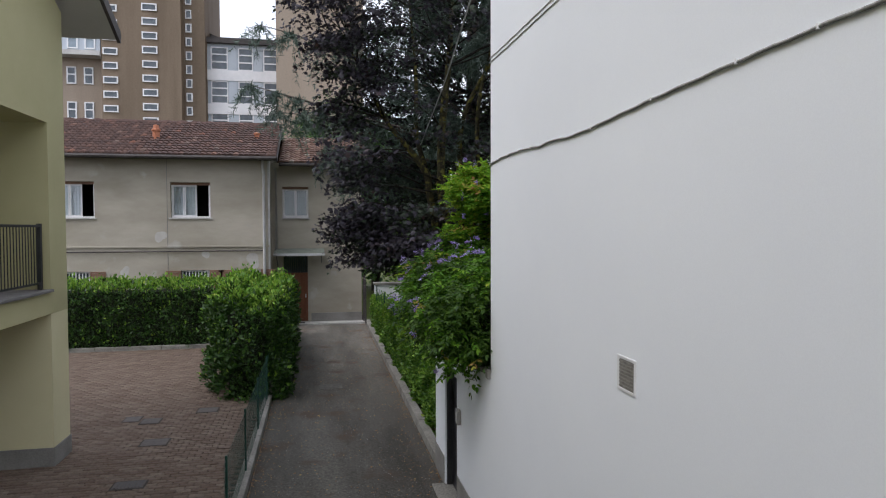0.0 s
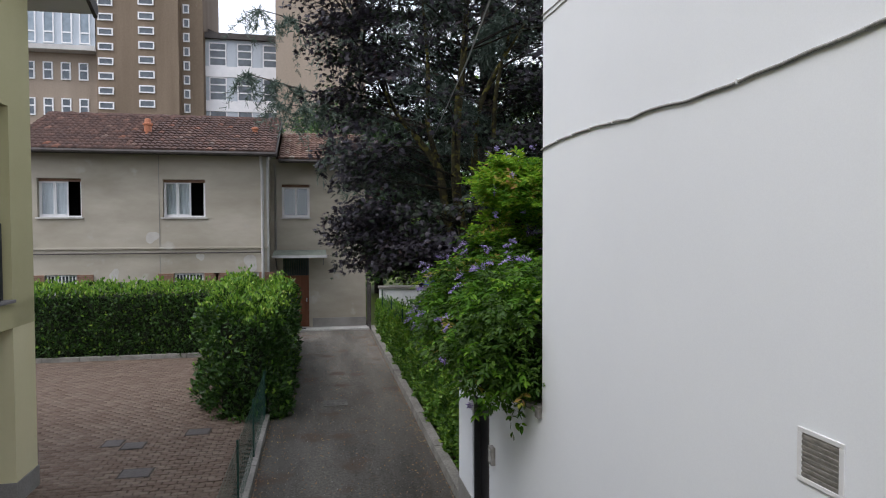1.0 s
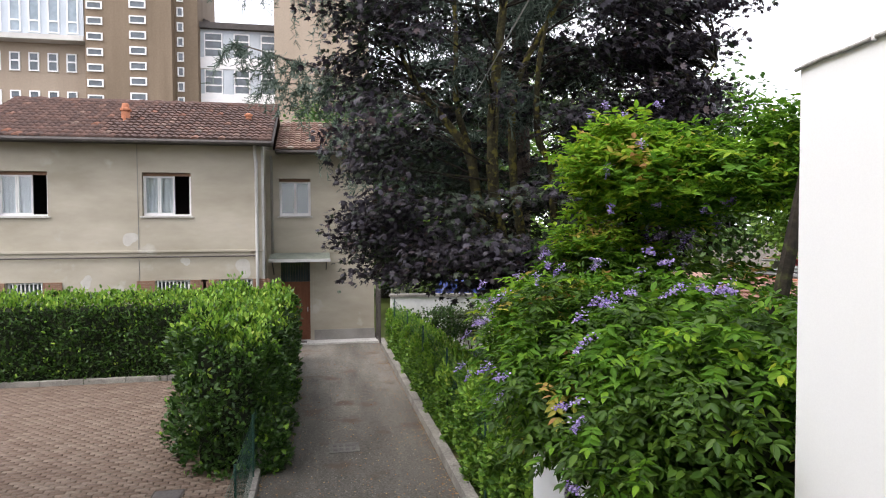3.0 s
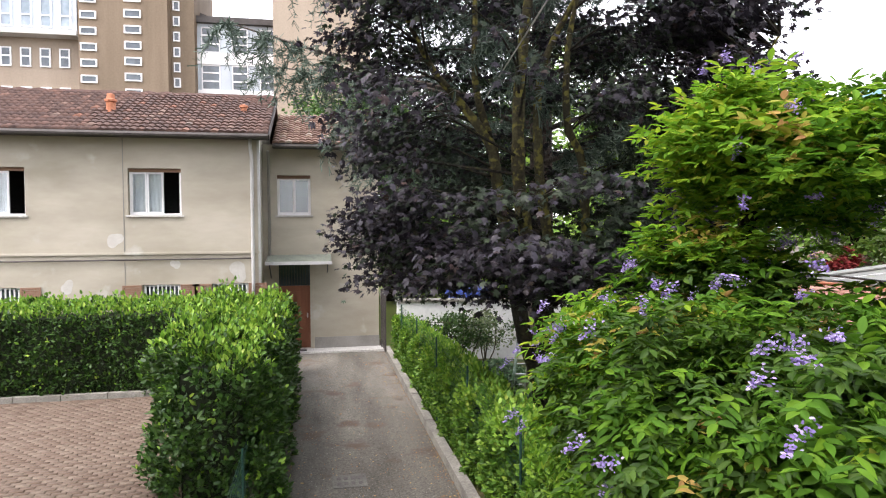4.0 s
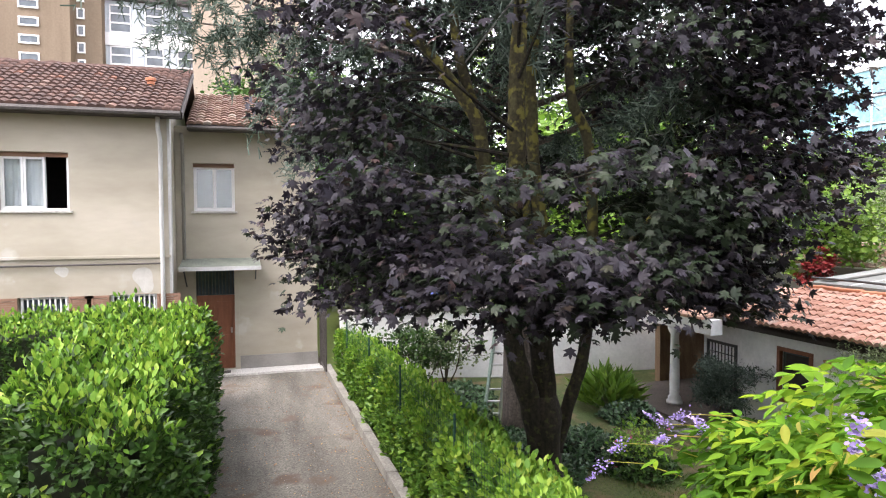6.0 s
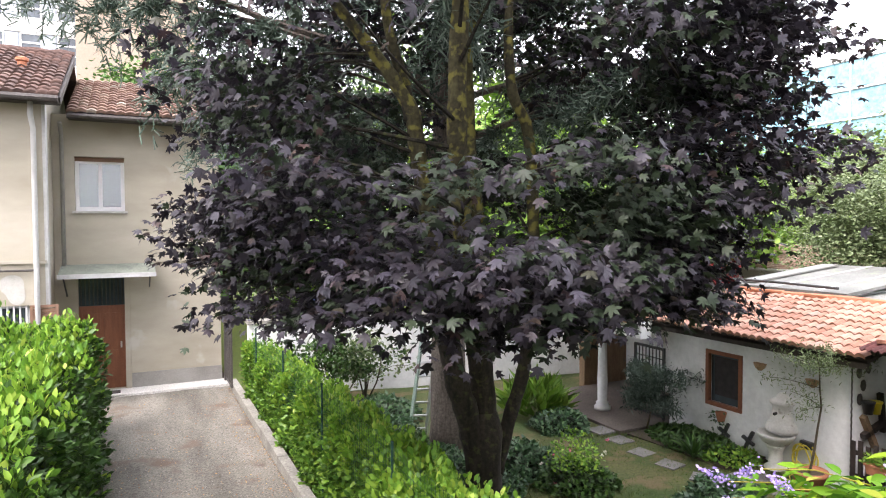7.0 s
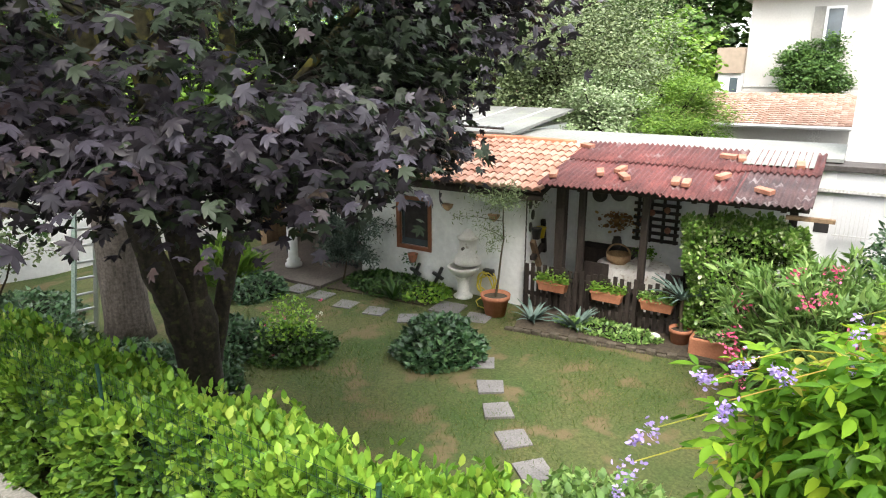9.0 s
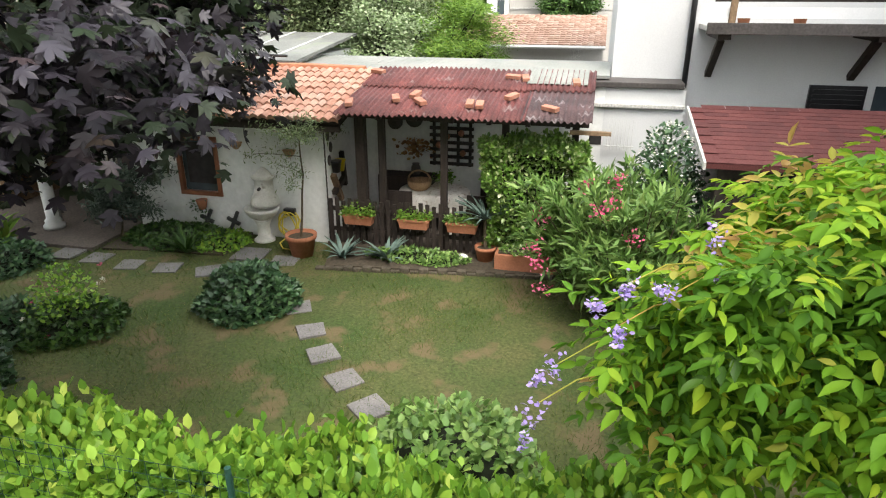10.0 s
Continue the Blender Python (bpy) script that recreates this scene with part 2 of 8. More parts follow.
M_TWIG = surf("twig", (0.045, 0.034, 0.02), (0.085, 0.068, 0.042), 4, 0.9, 0.4, 40)
# near-black: the shade inside hedges and bushes, put into the colour
M_CORE = surf("painted_inner_shade", (0.008, 0.012, 0.005), (0.02, 0.028, 0.012), 6, 0.95, 0.5, 30)
M_HOSE = plain("yellow_hose", (0.62, 0.50, 0.06), 0.4)
M_YELLOW_POT = plain("yellow_plastic", (0.70, 0.56, 0.02), 0.4)
M_CLOTH = surf("pale_tablecloth", (0.60, 0.57, 0.53), (0.74, 0.72, 0.68), 6, 0.9, 0.2, 60, speck=(0.42, 0.36, 0.30), speck_at=0.62, grain=0.15)
M_WICKER = surf("wicker", (0.28, 0.17, 0.09), (0.42, 0.28, 0.16), 8, 0.8, 0.6, 60, grain=0.4)
M_BLACK_PAINT = surf("black_paint", (0.012, 0.012, 0.014), (0.03, 0.03, 0.032), 2, 0.3, 0, 30)
M_SILVER = plain("aluminium", (0.62, 0.63, 0.63), 0.35, 0.8)
M_LADDER_GREEN = surf("green_paint", (0.26, 0.36, 0.31), (0.36, 0.45, 0.40), 3, 0.5, 0.1, 30)
M_PAVER = pieces("brown_paver", [(0.0, (0.108, 0.076, 0.056)), (0.35, (0.128, 0.092, 0.068)), (0.7, (0.142, 0.106, 0.080)), (1.0, (0.165, 0.128, 0.098))], 0.9, 0.4, 45)
M_JOINT = surf("dark_joint_sand", (0.035, 0.03, 0.025), (0.065, 0.056, 0.046), 2, 0.95, 0.4, 40)
M_TILE = pieces("old_roof_tile", [(0.0, (0.070, 0.046, 0.040)), (0.4, (0.088, 0.056, 0.047)), (0.8, (0.108, 0.066, 0.054)), (0.95, (0.125, 0.073, 0.058)), (0.975, (0.19, 0.085, 0.055)), (1.0, (0.14, 0.115, 0.10))], 0.9, 0.4, 18, grain=0.3)
M_TILE_FAR = pieces("faded_roof_tile", [(0.0, (0.26, 0.16, 0.12)), (0.5, (0.33, 0.215, 0.165)), (1.0, (0.38, 0.28, 0.225))], 0.9, 0.3, 18, grain=0.25)
M_TILE_PALE = pieces("lichened_roof_tile", [(0.0, (0.12, 0.075, 0.058)), (0.5, (0.17, 0.105, 0.08)), (0.85, (0.22, 0.15, 0.115)), (1.0, (0.26, 0.225, 0.185))], 0.9, 0.4, 18, grain=0.4)
M_TILE_NEW = pieces("orange_roof_tile", [(0.0, (0.32, 0.165, 0.115)), (0.5, (0.40, 0.22, 0.16)), (0.85, (0.46, 0.28, 0.21)), (1.0, (0.33, 0.24, 0.195))], 0.85, 0.3, 22, grain=0.25)
M_SHINGLE = pieces("red_shingle", [(0.0, (0.07, 0.022, 0.021)), (0.5, (0.09, 0.027, 0.025)), (1.0, (0.112, 0.035, 0.032))], 0.9, 0.4, 60, grain=0.3)
M_GRASS = pieces("lawn_grass", [(0.0, (0.045, 0.09, 0.013)), (0.5, (0.075, 0.125, 0.02)), (0.8, (0.115, 0.145, 0.032)), (1.0, (0.20, 0.17, 0.07))], 0.7, 0, 10, grain=0.2, through_light=0.25)
M_LAWN = surf("lawn_soil_and_moss", (0.034, 0.064, 0.012), (0.085, 0.086, 0.029), 0.8, 0.95, 0.7, 28, speck=(0.12, 0.093, 0.045), speck_at=0.60, grain=0.42)
M_GRAVEL = pieces("fine_gravel", [(0.0, (0.06, 0.058, 0.052)), (0.6, (0.14, 0.135, 0.125)), (0.93, (0.22, 0.21, 0.195)), (1.0, (0.42, 0.41, 0.39))], 0.9, 0, 30)
L_LAUREL = pieces("laurel_leaf", [(0.0, (0.018, 0.050, 0.009)), (0.45, (0.034, 0.084, 0.014)), (0.85, (0.048, 0.108, 0.019)), (1.0, (0.085, 0.16, 0.028))], 0.42, 0, 10, 0.32, 0.15, 0.14)
L_LAUREL_LIGHT = pieces("young_laurel_leaf", [(0.0, (0.085, 0.20, 0.024)), (0.5, (0.165, 0.325, 0.036)), (0.9, (0.275, 0.435, 0.055)), (1.0, (0.39, 0.48, 0.09))], 0.45, 0, 10, 0.3, 0.15, 0.28)
L_LAUREL_MID = pieces("mid_laurel_leaf", [(0.0, (0.045, 0.115, 0.017)), (0.5, (0.10, 0.215, 0.028)), (1.0, (0.20, 0.33, 0.044))], 0.42, 0, 10, 0.33, 0.15, 0.25)
L_WISTERIA = pieces("wisteria_leaf", [(0.0, (0.05, 0.135, 0.012)), (0.6, (0.09, 0.215, 0.018)), (1.0, (0.145, 0.28, 0.02))], 0.58, 0, 10, 0.15, 0.18, 0.38)
L_WISTERIA_DEEP = pieces("deep_wisteria_leaf", [(0.0, (0.028, 0.072, 0.008)), (0.6, (0.05, 0.112, 0.011)), (1.0, (0.08, 0.155, 0.014))], 0.5, 0, 10, 0.28, 0.12, 0.28)
L_WISTERIA_BRONZE = pieces("bronze_wisteria_leaf", [(0.0, (0.30, 0.33, 0.05)), (0.5, (0.42, 0.38, 0.07)), (0.85, (0.46, 0.30, 0.09)), (1.0, (0.36, 0.20, 0.08))], 0.55, 0, 10, 0.25, 0.18, 0.45)
L_WISTERIA_YOUNG = pieces("young_wisteria_leaf", [(0.0, (0.12, 0.27, 0.02)), (0.6, (0.195, 0.36, 0.028)), (0.95, (0.31, 0.42, 0.03)), (1.0, (0.38, 0.34, 0.08))], 0.58, 0, 10, 0.14, 0.18, 0.45)
L_MAPLE = pieces("purple_maple_leaf", [(0.0, (0.015, 0.012, 0.016)), (0.5, (0.025, 0.021, 0.029)), (0.9, (0.045, 0.041, 0.055)), (0.985, (0.060, 0.036, 0.032)), (1.0, (0.030, 0.038, 0.022))], 0.45, 0, 12, 0.32, 0.2, 0.18)
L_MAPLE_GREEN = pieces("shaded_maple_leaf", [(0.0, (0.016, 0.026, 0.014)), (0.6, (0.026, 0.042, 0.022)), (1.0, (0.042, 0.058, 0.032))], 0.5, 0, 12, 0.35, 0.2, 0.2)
L_CEDAR = pieces("cedar_needle", [(0.0, (0.035, 0.06, 0.043)), (0.5, (0.08, 0.118, 0.09)), (1.0, (0.18, 0.23, 0.19))], 0.7, 0, 10, 0.3, 0.2, 0.1)
L_DARK_TREE = pieces("dark_tree_leaf", [(0.0, (0.032, 0.08, 0.018)), (0.6, (0.07, 0.15, 0.032)), (1.0, (0.125, 0.225, 0.05))], 0.5, 0, 10, 0.4, 0.2, 0.25)
L_BLOSSOM_TREE = pieces("pale_blossoming_leaf", [(0.0, (0.15, 0.22, 0.09)), (0.6, (0.23, 0.32, 0.15)), (1.0, (0.42, 0.47, 0.32))], 0.5, 0, 10, 0.4, 0.2, 0.2)
L_OLIVE_TREE = pieces("grey_green_leaf", [(0.0, (0.085, 0.12, 0.045)), (0.6, (0.15, 0.205, 0.085)), (1.0, (0.26, 0.315, 0.165))], 0.5, 0, 10, 0.4, 0.2, 0.2)
L_BRIGHT_TREE = pieces("bright_green_leaf", [(0.0, (0.08, 0.17, 0.02)), (0.6, (0.15, 0.28, 0.035)), (1.0, (0.25, 0.38, 0.06))], 0.5, 0, 10, 0.4, 0.2, 0.3)
L_IVY = pieces("ivy_leaf", [(0.0, (0.022, 0.062, 0.023)), (0.6, (0.046, 0.115, 0.042)), (1.0, (0.10, 0.185, 0.07))], 0.4, 0, 10, 0.5, 0.2, 0.15)
L_OLEANDER = pieces("oleander_leaf", [(0.0, (0.085, 0.17, 0.04)), (0.6, (0.155, 0.275, 0.065)), (1.0, (0.26, 0.38, 0.11))], 0.5, 0, 10, 0.4, 0.2, 0.25)
L_AGAVE = pieces("agave_leaf", [(0.0, (0.07, 0.12, 0.10)), (1.0, (0.14, 0.205, 0.175))], 0.5, 0, 10, 0.4, 0.2, 0.05)
L_CREEPER = pieces("creeper_leaf", [(0.0, (0.07, 0.155, 0.024)), (0.5, (0.13, 0.25, 0.04)), (0.8, (0.21, 0.33, 0.07)), (1.0, (0.45, 0.50, 0.28))], 0.35, 0, 10, 0.5, 0.2, 0.2)
L_RED_BUSH = pieces("red_leaf", [(0.0, (0.13, 0.012, 0.014)), (1.0, (0.30, 0.035, 0.035))], 0.5, 0, 10, 0.4, 0.2, 0.2)
L_PETAL_VIOLET = pieces("violet_petal", [(0.0, (0.25, 0.18, 0.46)), (0.6, (0.38, 0.29, 0.60)), (1.0, (0.56, 0.48, 0.74))], 0.6, 0, 10, 0.3, 0.1, 0.25)
L_PETAL_PINK = pieces("pink_petal", [(0.0, (0.60, 0.06, 0.17)), (1.0, (0.78, 0.20, 0.33))], 0.6, 0, 10, 0.3, 0.1, 0.25)
L_PETAL_WHITE = pieces("cream_petal", [(0.0, (0.62, 0.58, 0.48)), (1.0, (0.78, 0.76, 0.68))], 0.6, 0, 10, 0.3, 0.1, 0.25)
L_DRY = pieces("dry_flower", [(0.0, (0.16, 0.09, 0.05)), (0.6, (0.30, 0.16, 0.07)), (1.0, (0.42, 0.30, 0.12))], 0.8, 0, 10, 0.3, 0.2, 0.1)

# ---------------------------------------------------------------- mesh helpers
BASE = {}


def thing(name, at, label, category, group="", kind=""):
    """An empty at its base that carries its parts."""
    ob = new(name)
    ob.location = at
    BASE[ob.name] = Vector(at)
    return tagged(ob, label, category, group, kind)


def attach(ob, parent, label=""):
    if parent is not None:
        ob.parent = parent
        ob.matrix_parent_inverse = Matrix.Translation(-BASE.get(parent.name, Vector((0, 0, 0))))
    if label:
        ob["label"] = label
    return ob


def part(name, bm, material, parent=None, label="", smooth=False):
    me = bpy.data.meshes.new(name)
    bmesh.ops.recalc_face_normals(bm, faces=bm.faces[:])
    bm.to_mesh(me)
    bm.free()
    me.materials.append(material)
    if smooth:
        me.polygons.foreach_set("use_smooth", [True] * len(me.polygons))
    return attach(new(name, me), parent, label)


def arrays(name, verts, loops, starts, material, parent=None, label="", smooth=False):
    """A mesh from numpy arrays."""
    me = bpy.data.meshes.new(name)
    me.vertices.add(len(verts))
    me.vertices.foreach_set("co", np.ascontiguousarray(verts, dtype=np.float32).ravel())
    me.loops.add(len(loops))
    me.loops.foreach_set("vertex_index", np.ascontiguousarray(loops, dtype=np.int32))
    me.polygons.add(len(starts))
    me.polygons.foreach_set("loop_start", np.ascontiguousarray(starts, dtype=np.int32))
    if smooth:
        me.polygons.foreach_set("use_smooth", np.ones(len(starts), dtype=bool))
    me.update(calc_edges=True)
    me.materials.append(material)
    return attach(new(name, me), parent, label)


def box(bm, x0, x1, y0, y1, z0, z1, bevel=0.0):
    r = bmesh.ops.create_cube(bm, size=1)
    vs = r["verts"]
    bmesh.ops.scale(bm, vec=(x1 - x0, y1 - y0, z1 - z0), verts=vs)
    bmesh.ops.translate(bm, vec=((x0 + x1) / 2, (y0 + y1) / 2, (z0 + z1) / 2), verts=vs)
    if bevel:
        bmesh.ops.bevel(bm, geom=list({e for v in vs for e in v.link_edges}), offset=bevel, segments=2, affect="EDGES", profile=0.6)
    return bm


def boxes(*lot, bevel=0.0):
    bm = bmesh.new()
    for b in lot:
        box(bm, *b, bevel=bevel)
    return bm


def bar(bm, a, b, w, h=None, seg=4, taper=1.0):
    """A bar or tube from a to b."""
    a, b = Vector(a), Vector(b)
    d = b - a
    m = Matrix.Translation((a + b) / 2) @ d.to_track_quat("Z", "Y").to_matrix().to_4x4()
    r = bmesh.ops.create_cone(bm, cap_ends=True, segments=seg, radius1=w * (0.7071 if seg == 4 else 1), radius2=w * taper * (0.7071 if seg == 4 else 1), depth=d.length)
    bmesh.ops.transform(bm, matrix=m @ Matrix.Rotation(math.pi / 4 if seg == 4 else 0, 4, "Z"), verts=r["verts"])
    return bm


def tube(bm, points, radii, seg=8):
    """A tube through points."""
    rings = []
    pts = [Vector(p) for p in points]
    for i, p in enumerate(pts):
        d = (pts[min(i + 1, len(pts) - 1)] - pts[max(i - 1, 0)]).normalized()
        s = d.cross(Vector((0.31, 0.95, 0.02)) if abs(d.z) > 0.5 else Vector((0, 0, 1))).normalized()
        u = s.cross(d)
        r = radii[i] if hasattr(radii, "__len__") else radii
        rings.append([bm.verts.new(p + (s * math.cos(k * math.tau / seg) + u * math.sin(k * math.tau / seg)) * r) for k in range(seg)])
    for a, b in zip(rings, rings[1:]):
        for k in range(seg):
            bm.faces.new((a[k], a[(k + 1) % seg], b[(k + 1) % seg], b[k]))
    bm.faces.new(rings[0][::-1]), bm.faces.new(rings[-1])
    return bm


def lathe(bm, at, profile, seg=20, sy=1.0):
    """A turned shape: profile rows of (radius, height)."""
    rings = [[bm.verts.new((at[0] + r * math.cos(k * math.tau / seg), at[1] + sy * r * math.sin(k * math.tau / seg), at[2] + z)) for k in range(seg)] for r, z in profile]
    for a, b in zip(rings, rings[1:]):
        for k in range(seg):
            bm.faces.new((a[k], a[(k + 1) % seg], b[(k + 1) % seg], b[k]))
    bm.faces.new(rings[0][::-1]), bm.faces.new(rings[-1])
    return bm


def holed(axis, a0, a1, t0, t1, z0, z1, holes):
    """A wall along axis 'x' or 'y' from a0 to a1, thick t0 to t1, with holes (a, b, low, high) right through it."""
    bm = bmesh.new()
    us = sorted({a0, a1, *[h[0] for h in holes], *[h[1] for h in holes]})
    zs = sorted({z0, z1, *[h[2] for h in holes], *[h[3] for h in holes]})
    us = [u for u in us if a0 <= u <= a1]
    zs = [z for z in zs if z0 <= z <= z1]

    def solid(i, j):
        if not (0 <= i < len(us) - 1 and 0 <= j < len(zs) - 1):
            return False
        u, z = (us[i] + us[i + 1]) / 2, (zs[j] + zs[j + 1]) / 2
        return not any(h[0] < u < h[1] and h[2] < z < h[3] for h in holes)

    cache = {}

    def v(u, t, z):
        k = (round(u, 5), round(t, 5), round(z, 5))
        if k not in cache:
            cache[k] = bm.verts.new((u, t, z) if axis == "x" else (t, u, z))
        return cache[k]

    for i in range(len(us) - 1):
        for j in range(len(zs) - 1):
            if not solid(i, j):
                continue
            a, b, c, d = us[i], us[i + 1], zs[j], zs[j + 1]
            bm.faces.new((v(a, t0, c), v(b, t0, c), v(b, t0, d), v(a, t0, d)))
            bm.faces.new((v(a, t1, c), v(a, t1, d), v(b, t1, d), v(b, t1, c)))
            if not solid(i - 1, j):
                bm.faces.new((v(a, t0, c), v(a, t0, d), v(a, t1, d), v(a, t1, c)))
            if not solid(i + 1, j):
                bm.faces.new((v(b, t0, c), v(b, t1, c), v(b, t1, d), v(b, t0, d)))
            if not solid(i, j - 1):
                bm.faces.new((v(a, t0, c), v(a, t1, c), v(b, t1, c), v(b, t0, c)))
            if not solid(i, j + 1):
                bm.faces.new((v(a, t0, d), v(b, t0, d), v(b, t1, d), v(a, t1, d)))
    return bm


def lay(name, verts, faces, places, material, parent, keep=300, near=(0, 0), label=""):
    """Pieces of one shape at many places: those nearest to a spot of the plan are objects, the rest is one joined mesh."""
    me = bpy.data.meshes.new(name)
    me.from_pydata(verts, [], faces)
    me.materials.append(material)
    places = sorted(places, key=lambda m: (m.translation.x - near[0]) ** 2 + (m.translation.y - near[1]) ** 2)
    for m in places[:keep]:
        ob = new(name, me)
        attach(ob, parent)
        ob.matrix_basis = m
    rest = places[keep:]
    if rest:
        t = np.array([[list(r) for r in m] for m in rest])
        v = np.array([[*p, 1] for p in verts])
        w = np.einsum("nij,kj->nki", t, v)[:, :, :3].reshape(-1, 3)
        off = np.arange(len(rest)) * len(verts)
        flat = np.concatenate([np.array(f) for f in faces])
        loops = (off[:, None] + flat[None]).ravel()
        cuts = np.cumsum([0] + [len(f) for f in faces])[:-1]
        starts = (np.arange(len(rest))[:, None] * len(flat) + cuts[None]).ravel()
        tagged(arrays(name + "s", w, loops, starts, material, parent, label), kind="stuff")


# leaf shapes: x across, y along from the stalk, z up
LEAF = ([(0, 0, 0), (0.24, 0.35, 0.05), (0.2, 0.7, 0.02), (0, 1, -0.1), (-0.2, 0.7, 0.02), (-0.24, 0.35, 0.05), (0, 0.5, -0.03)],
        [(0, 1, 6), (1, 2, 6), (2, 3, 6), (3, 4, 6), (4, 5, 6), (5, 0, 6)])
SLIM = ([(0, 0, 0), (0.11, 0.45, 0.03), (0, 1, -0.12), (-0.11, 0.45, 0.03)], [(0, 1, 2, 3)])
BLADE = ([(0.04, 0, 0), (0.02, 0.6, 0.1), (0, 1, 0.0), (-0.02, 0.6, 0.1), (-0.04, 0, 0)], [(0, 1, 2, 3, 4)])
BROAD = ([(0, 0, 0), (0.29, 0.33, 0.07), (0.25, 0.70, 0.04), (0, 1, -0.08), (-0.25, 0.70, 0.04), (-0.29, 0.33, 0.07), (0, 0.5, -0.03)],
         [(0, 1, 6), (1, 2, 6), (2, 3, 6), (3, 4, 6), (4, 5, 6), (5, 0, 6)])
NEEDLE = ([(0.06, 0, 0), (0.05, 1, -0.06), (-0.05, 1, -0.06), (-0.06, 0, 0)], [(0, 1, 2, 3)])
OVAL = ([(0, 0, 0), (0.3, 0.3, 0.04), (0.28, 0.7, 0.03), (0, 1, -0.06), (-0.28, 0.7, 0.03), (-0.3, 0.3, 0.04)], [(0, 1, 2, 3), (0, 3, 4, 5)])
IVY = ([(0, 0, 0), (0.42, 0.12, 0.03), (0.28, 0.45, 0.02), (0, 1, -0.08), (-0.28, 0.45, 0.02), (-0.42, 0.12, 0.03)], [(0, 1, 2, 3), (0, 3, 4, 5)])


def maple_shape():
    tips = [(0, 1.0), (48, 0.86), (98, 0.62)]
    v = [(0, 0.28, 0.05)]
    rim = [(0.03, 0.0, 0.0)]
    order = []
    for ang, r in tips[::-1]:
        order.append((ang, r, -0.10))
        order.append((ang - 24 if ang else None, 0.42, 0.0))
    for ang, r, z in order:
        if ang is None:
            continue
        a = radians(ang)
        if z < 0 and ang:
            rim += [(math.sin(a + 0.30) * r * 0.64, 0.28 + math.cos(a + 0.30) * r * 0.58, -0.02), (math.sin(a) * r * 0.98, 0.28 + math.cos(a) * r * 0.80, z), (math.sin(a - 0.28) * r * 0.64, 0.28 + math.cos(a - 0.28) * r * 0.58, -0.02)]
        elif z < 0:
            rim += [(0.17, 0.28 + 0.40, -0.01), (0, 1.0, z)]
        else:
            rim.append((math.sin(a) * 0.34, 0.28 + math.cos(a) * 0.34, 0.03))
    left = [(-x, y, z) for x, y, z in rim[:-1]][::-1]
    ring = rim + left
    return v + ring, [(0, i, i + 1) for i in range(1, len(ring))] + [(0, len(ring), 1)]


MAPLE = maple_shape()


def spin(n, rng, droop=0.3):
    """Random headings that lean down by droop."""
    a = rng.uniform(0, math.tau, n)
    z = -droop + rng.normal(0, 0.35, n)
    d = np.stack([np.cos(a), np.sin(a), z], 1)
    return d / np.linalg.norm(d, axis=1, keepdims=True)


def leaves(name, shape, at, along, up, size, material, parent, label="", smooth=False):
    """One mesh of many leaves: at, along, up (n x 3), size (n)."""
    v = np.array(shape[0], dtype=np.float64)
    y = along / np.linalg.norm(along, axis=1, keepdims=True)
    x = np.cross(y, up)
    x /= np.linalg.norm(x, axis=1, keepdims=True) + 1e-9
    z = np.cross(x, y)
    s = np.asarray(size)[:, None, None]
    w = at[:, None, :] + s * (v[None, :, 0:1] * x[:, None] + v[None, :, 1:2] * y[:, None] + v[None, :, 2:3] * z[:, None])
    n, k = len(at), len(v)
    flat = np.concatenate([np.array(f) for f in shape[1]])
    loops = (np.arange(n)[:, None] * k + flat[None]).ravel()
    cuts = np.cumsum([0] + [len(f) for f in shape[1]])[:-1]
    starts = (np.arange(n)[:, None] * len(flat) + cuts[None]).ravel()
    return arrays(name, w.reshape(-1, 3), loops, starts, material, parent, label, smooth)


def bumpy(p, scale, amount, seed=0.0):
    """Noise along each axis for points, to break up even outlines."""
    q = p * scale + seed
    return amount * np.stack([np.sin(q[:, 1] * 1.7 + np.sin(q[:, 2] * 2.3)), np.sin(q[:, 0] * 1.9 + np.sin(q[:, 2] * 1.3 + 1)), np.sin(q[:, 0] * 1.3 + np.sin(q[:, 1] * 2.1 + 2))], 1)

# ---------------------------------------------------------------- ground, drive and yard
def structure(name, bm, material, label, category):
    return tagged(part(name, bm, material), label, category, kind="structure")


bm = bmesh.new()
bmesh.ops.create_grid(bm, x_segments=40, y_segments=40, size=400)
bmesh.ops.translate(bm, vec=(0, 0, -0.06), verts=bm.verts[:])
structure("ground", bm, M_EARTH, "bare brown earth that reaches the horizon", "ground")

def slab(a, b, c, d, thick):
    """A tilted slab by its four upper corners."""
    bm = bmesh.new()
    up = [bm.verts.new(p) for p in (a, b, c, d)]
    dn = [bm.verts.new((p[0], p[1], p[2] - thick)) for p in (a, b, c, d)]
    bm.faces.new(up), bm.faces.new(dn[::-1])
    for i in range(4):
        bm.faces.new((up[i], dn[i], dn[(i + 1) % 4], up[(i + 1) % 4]))
    return bm


def prism(bm, y0, y1, za, zb, ta, tb, x0=1.86, x1=2.11):
    p = [(y0, za), (y1, zb), (y1, tb), (y0, ta)]
    f = [bm.verts.new((x0, y, z)) for y, z in p]
    g = [bm.verts.new((x1, y, z)) for y, z in p]
    bm.faces.new(f), bm.faces.new(g[::-1])
    for i in range(4):
        bm.faces.new((f[i], g[i], g[(i + 1) % 4], f[(i + 1) % 4]))
    return bm


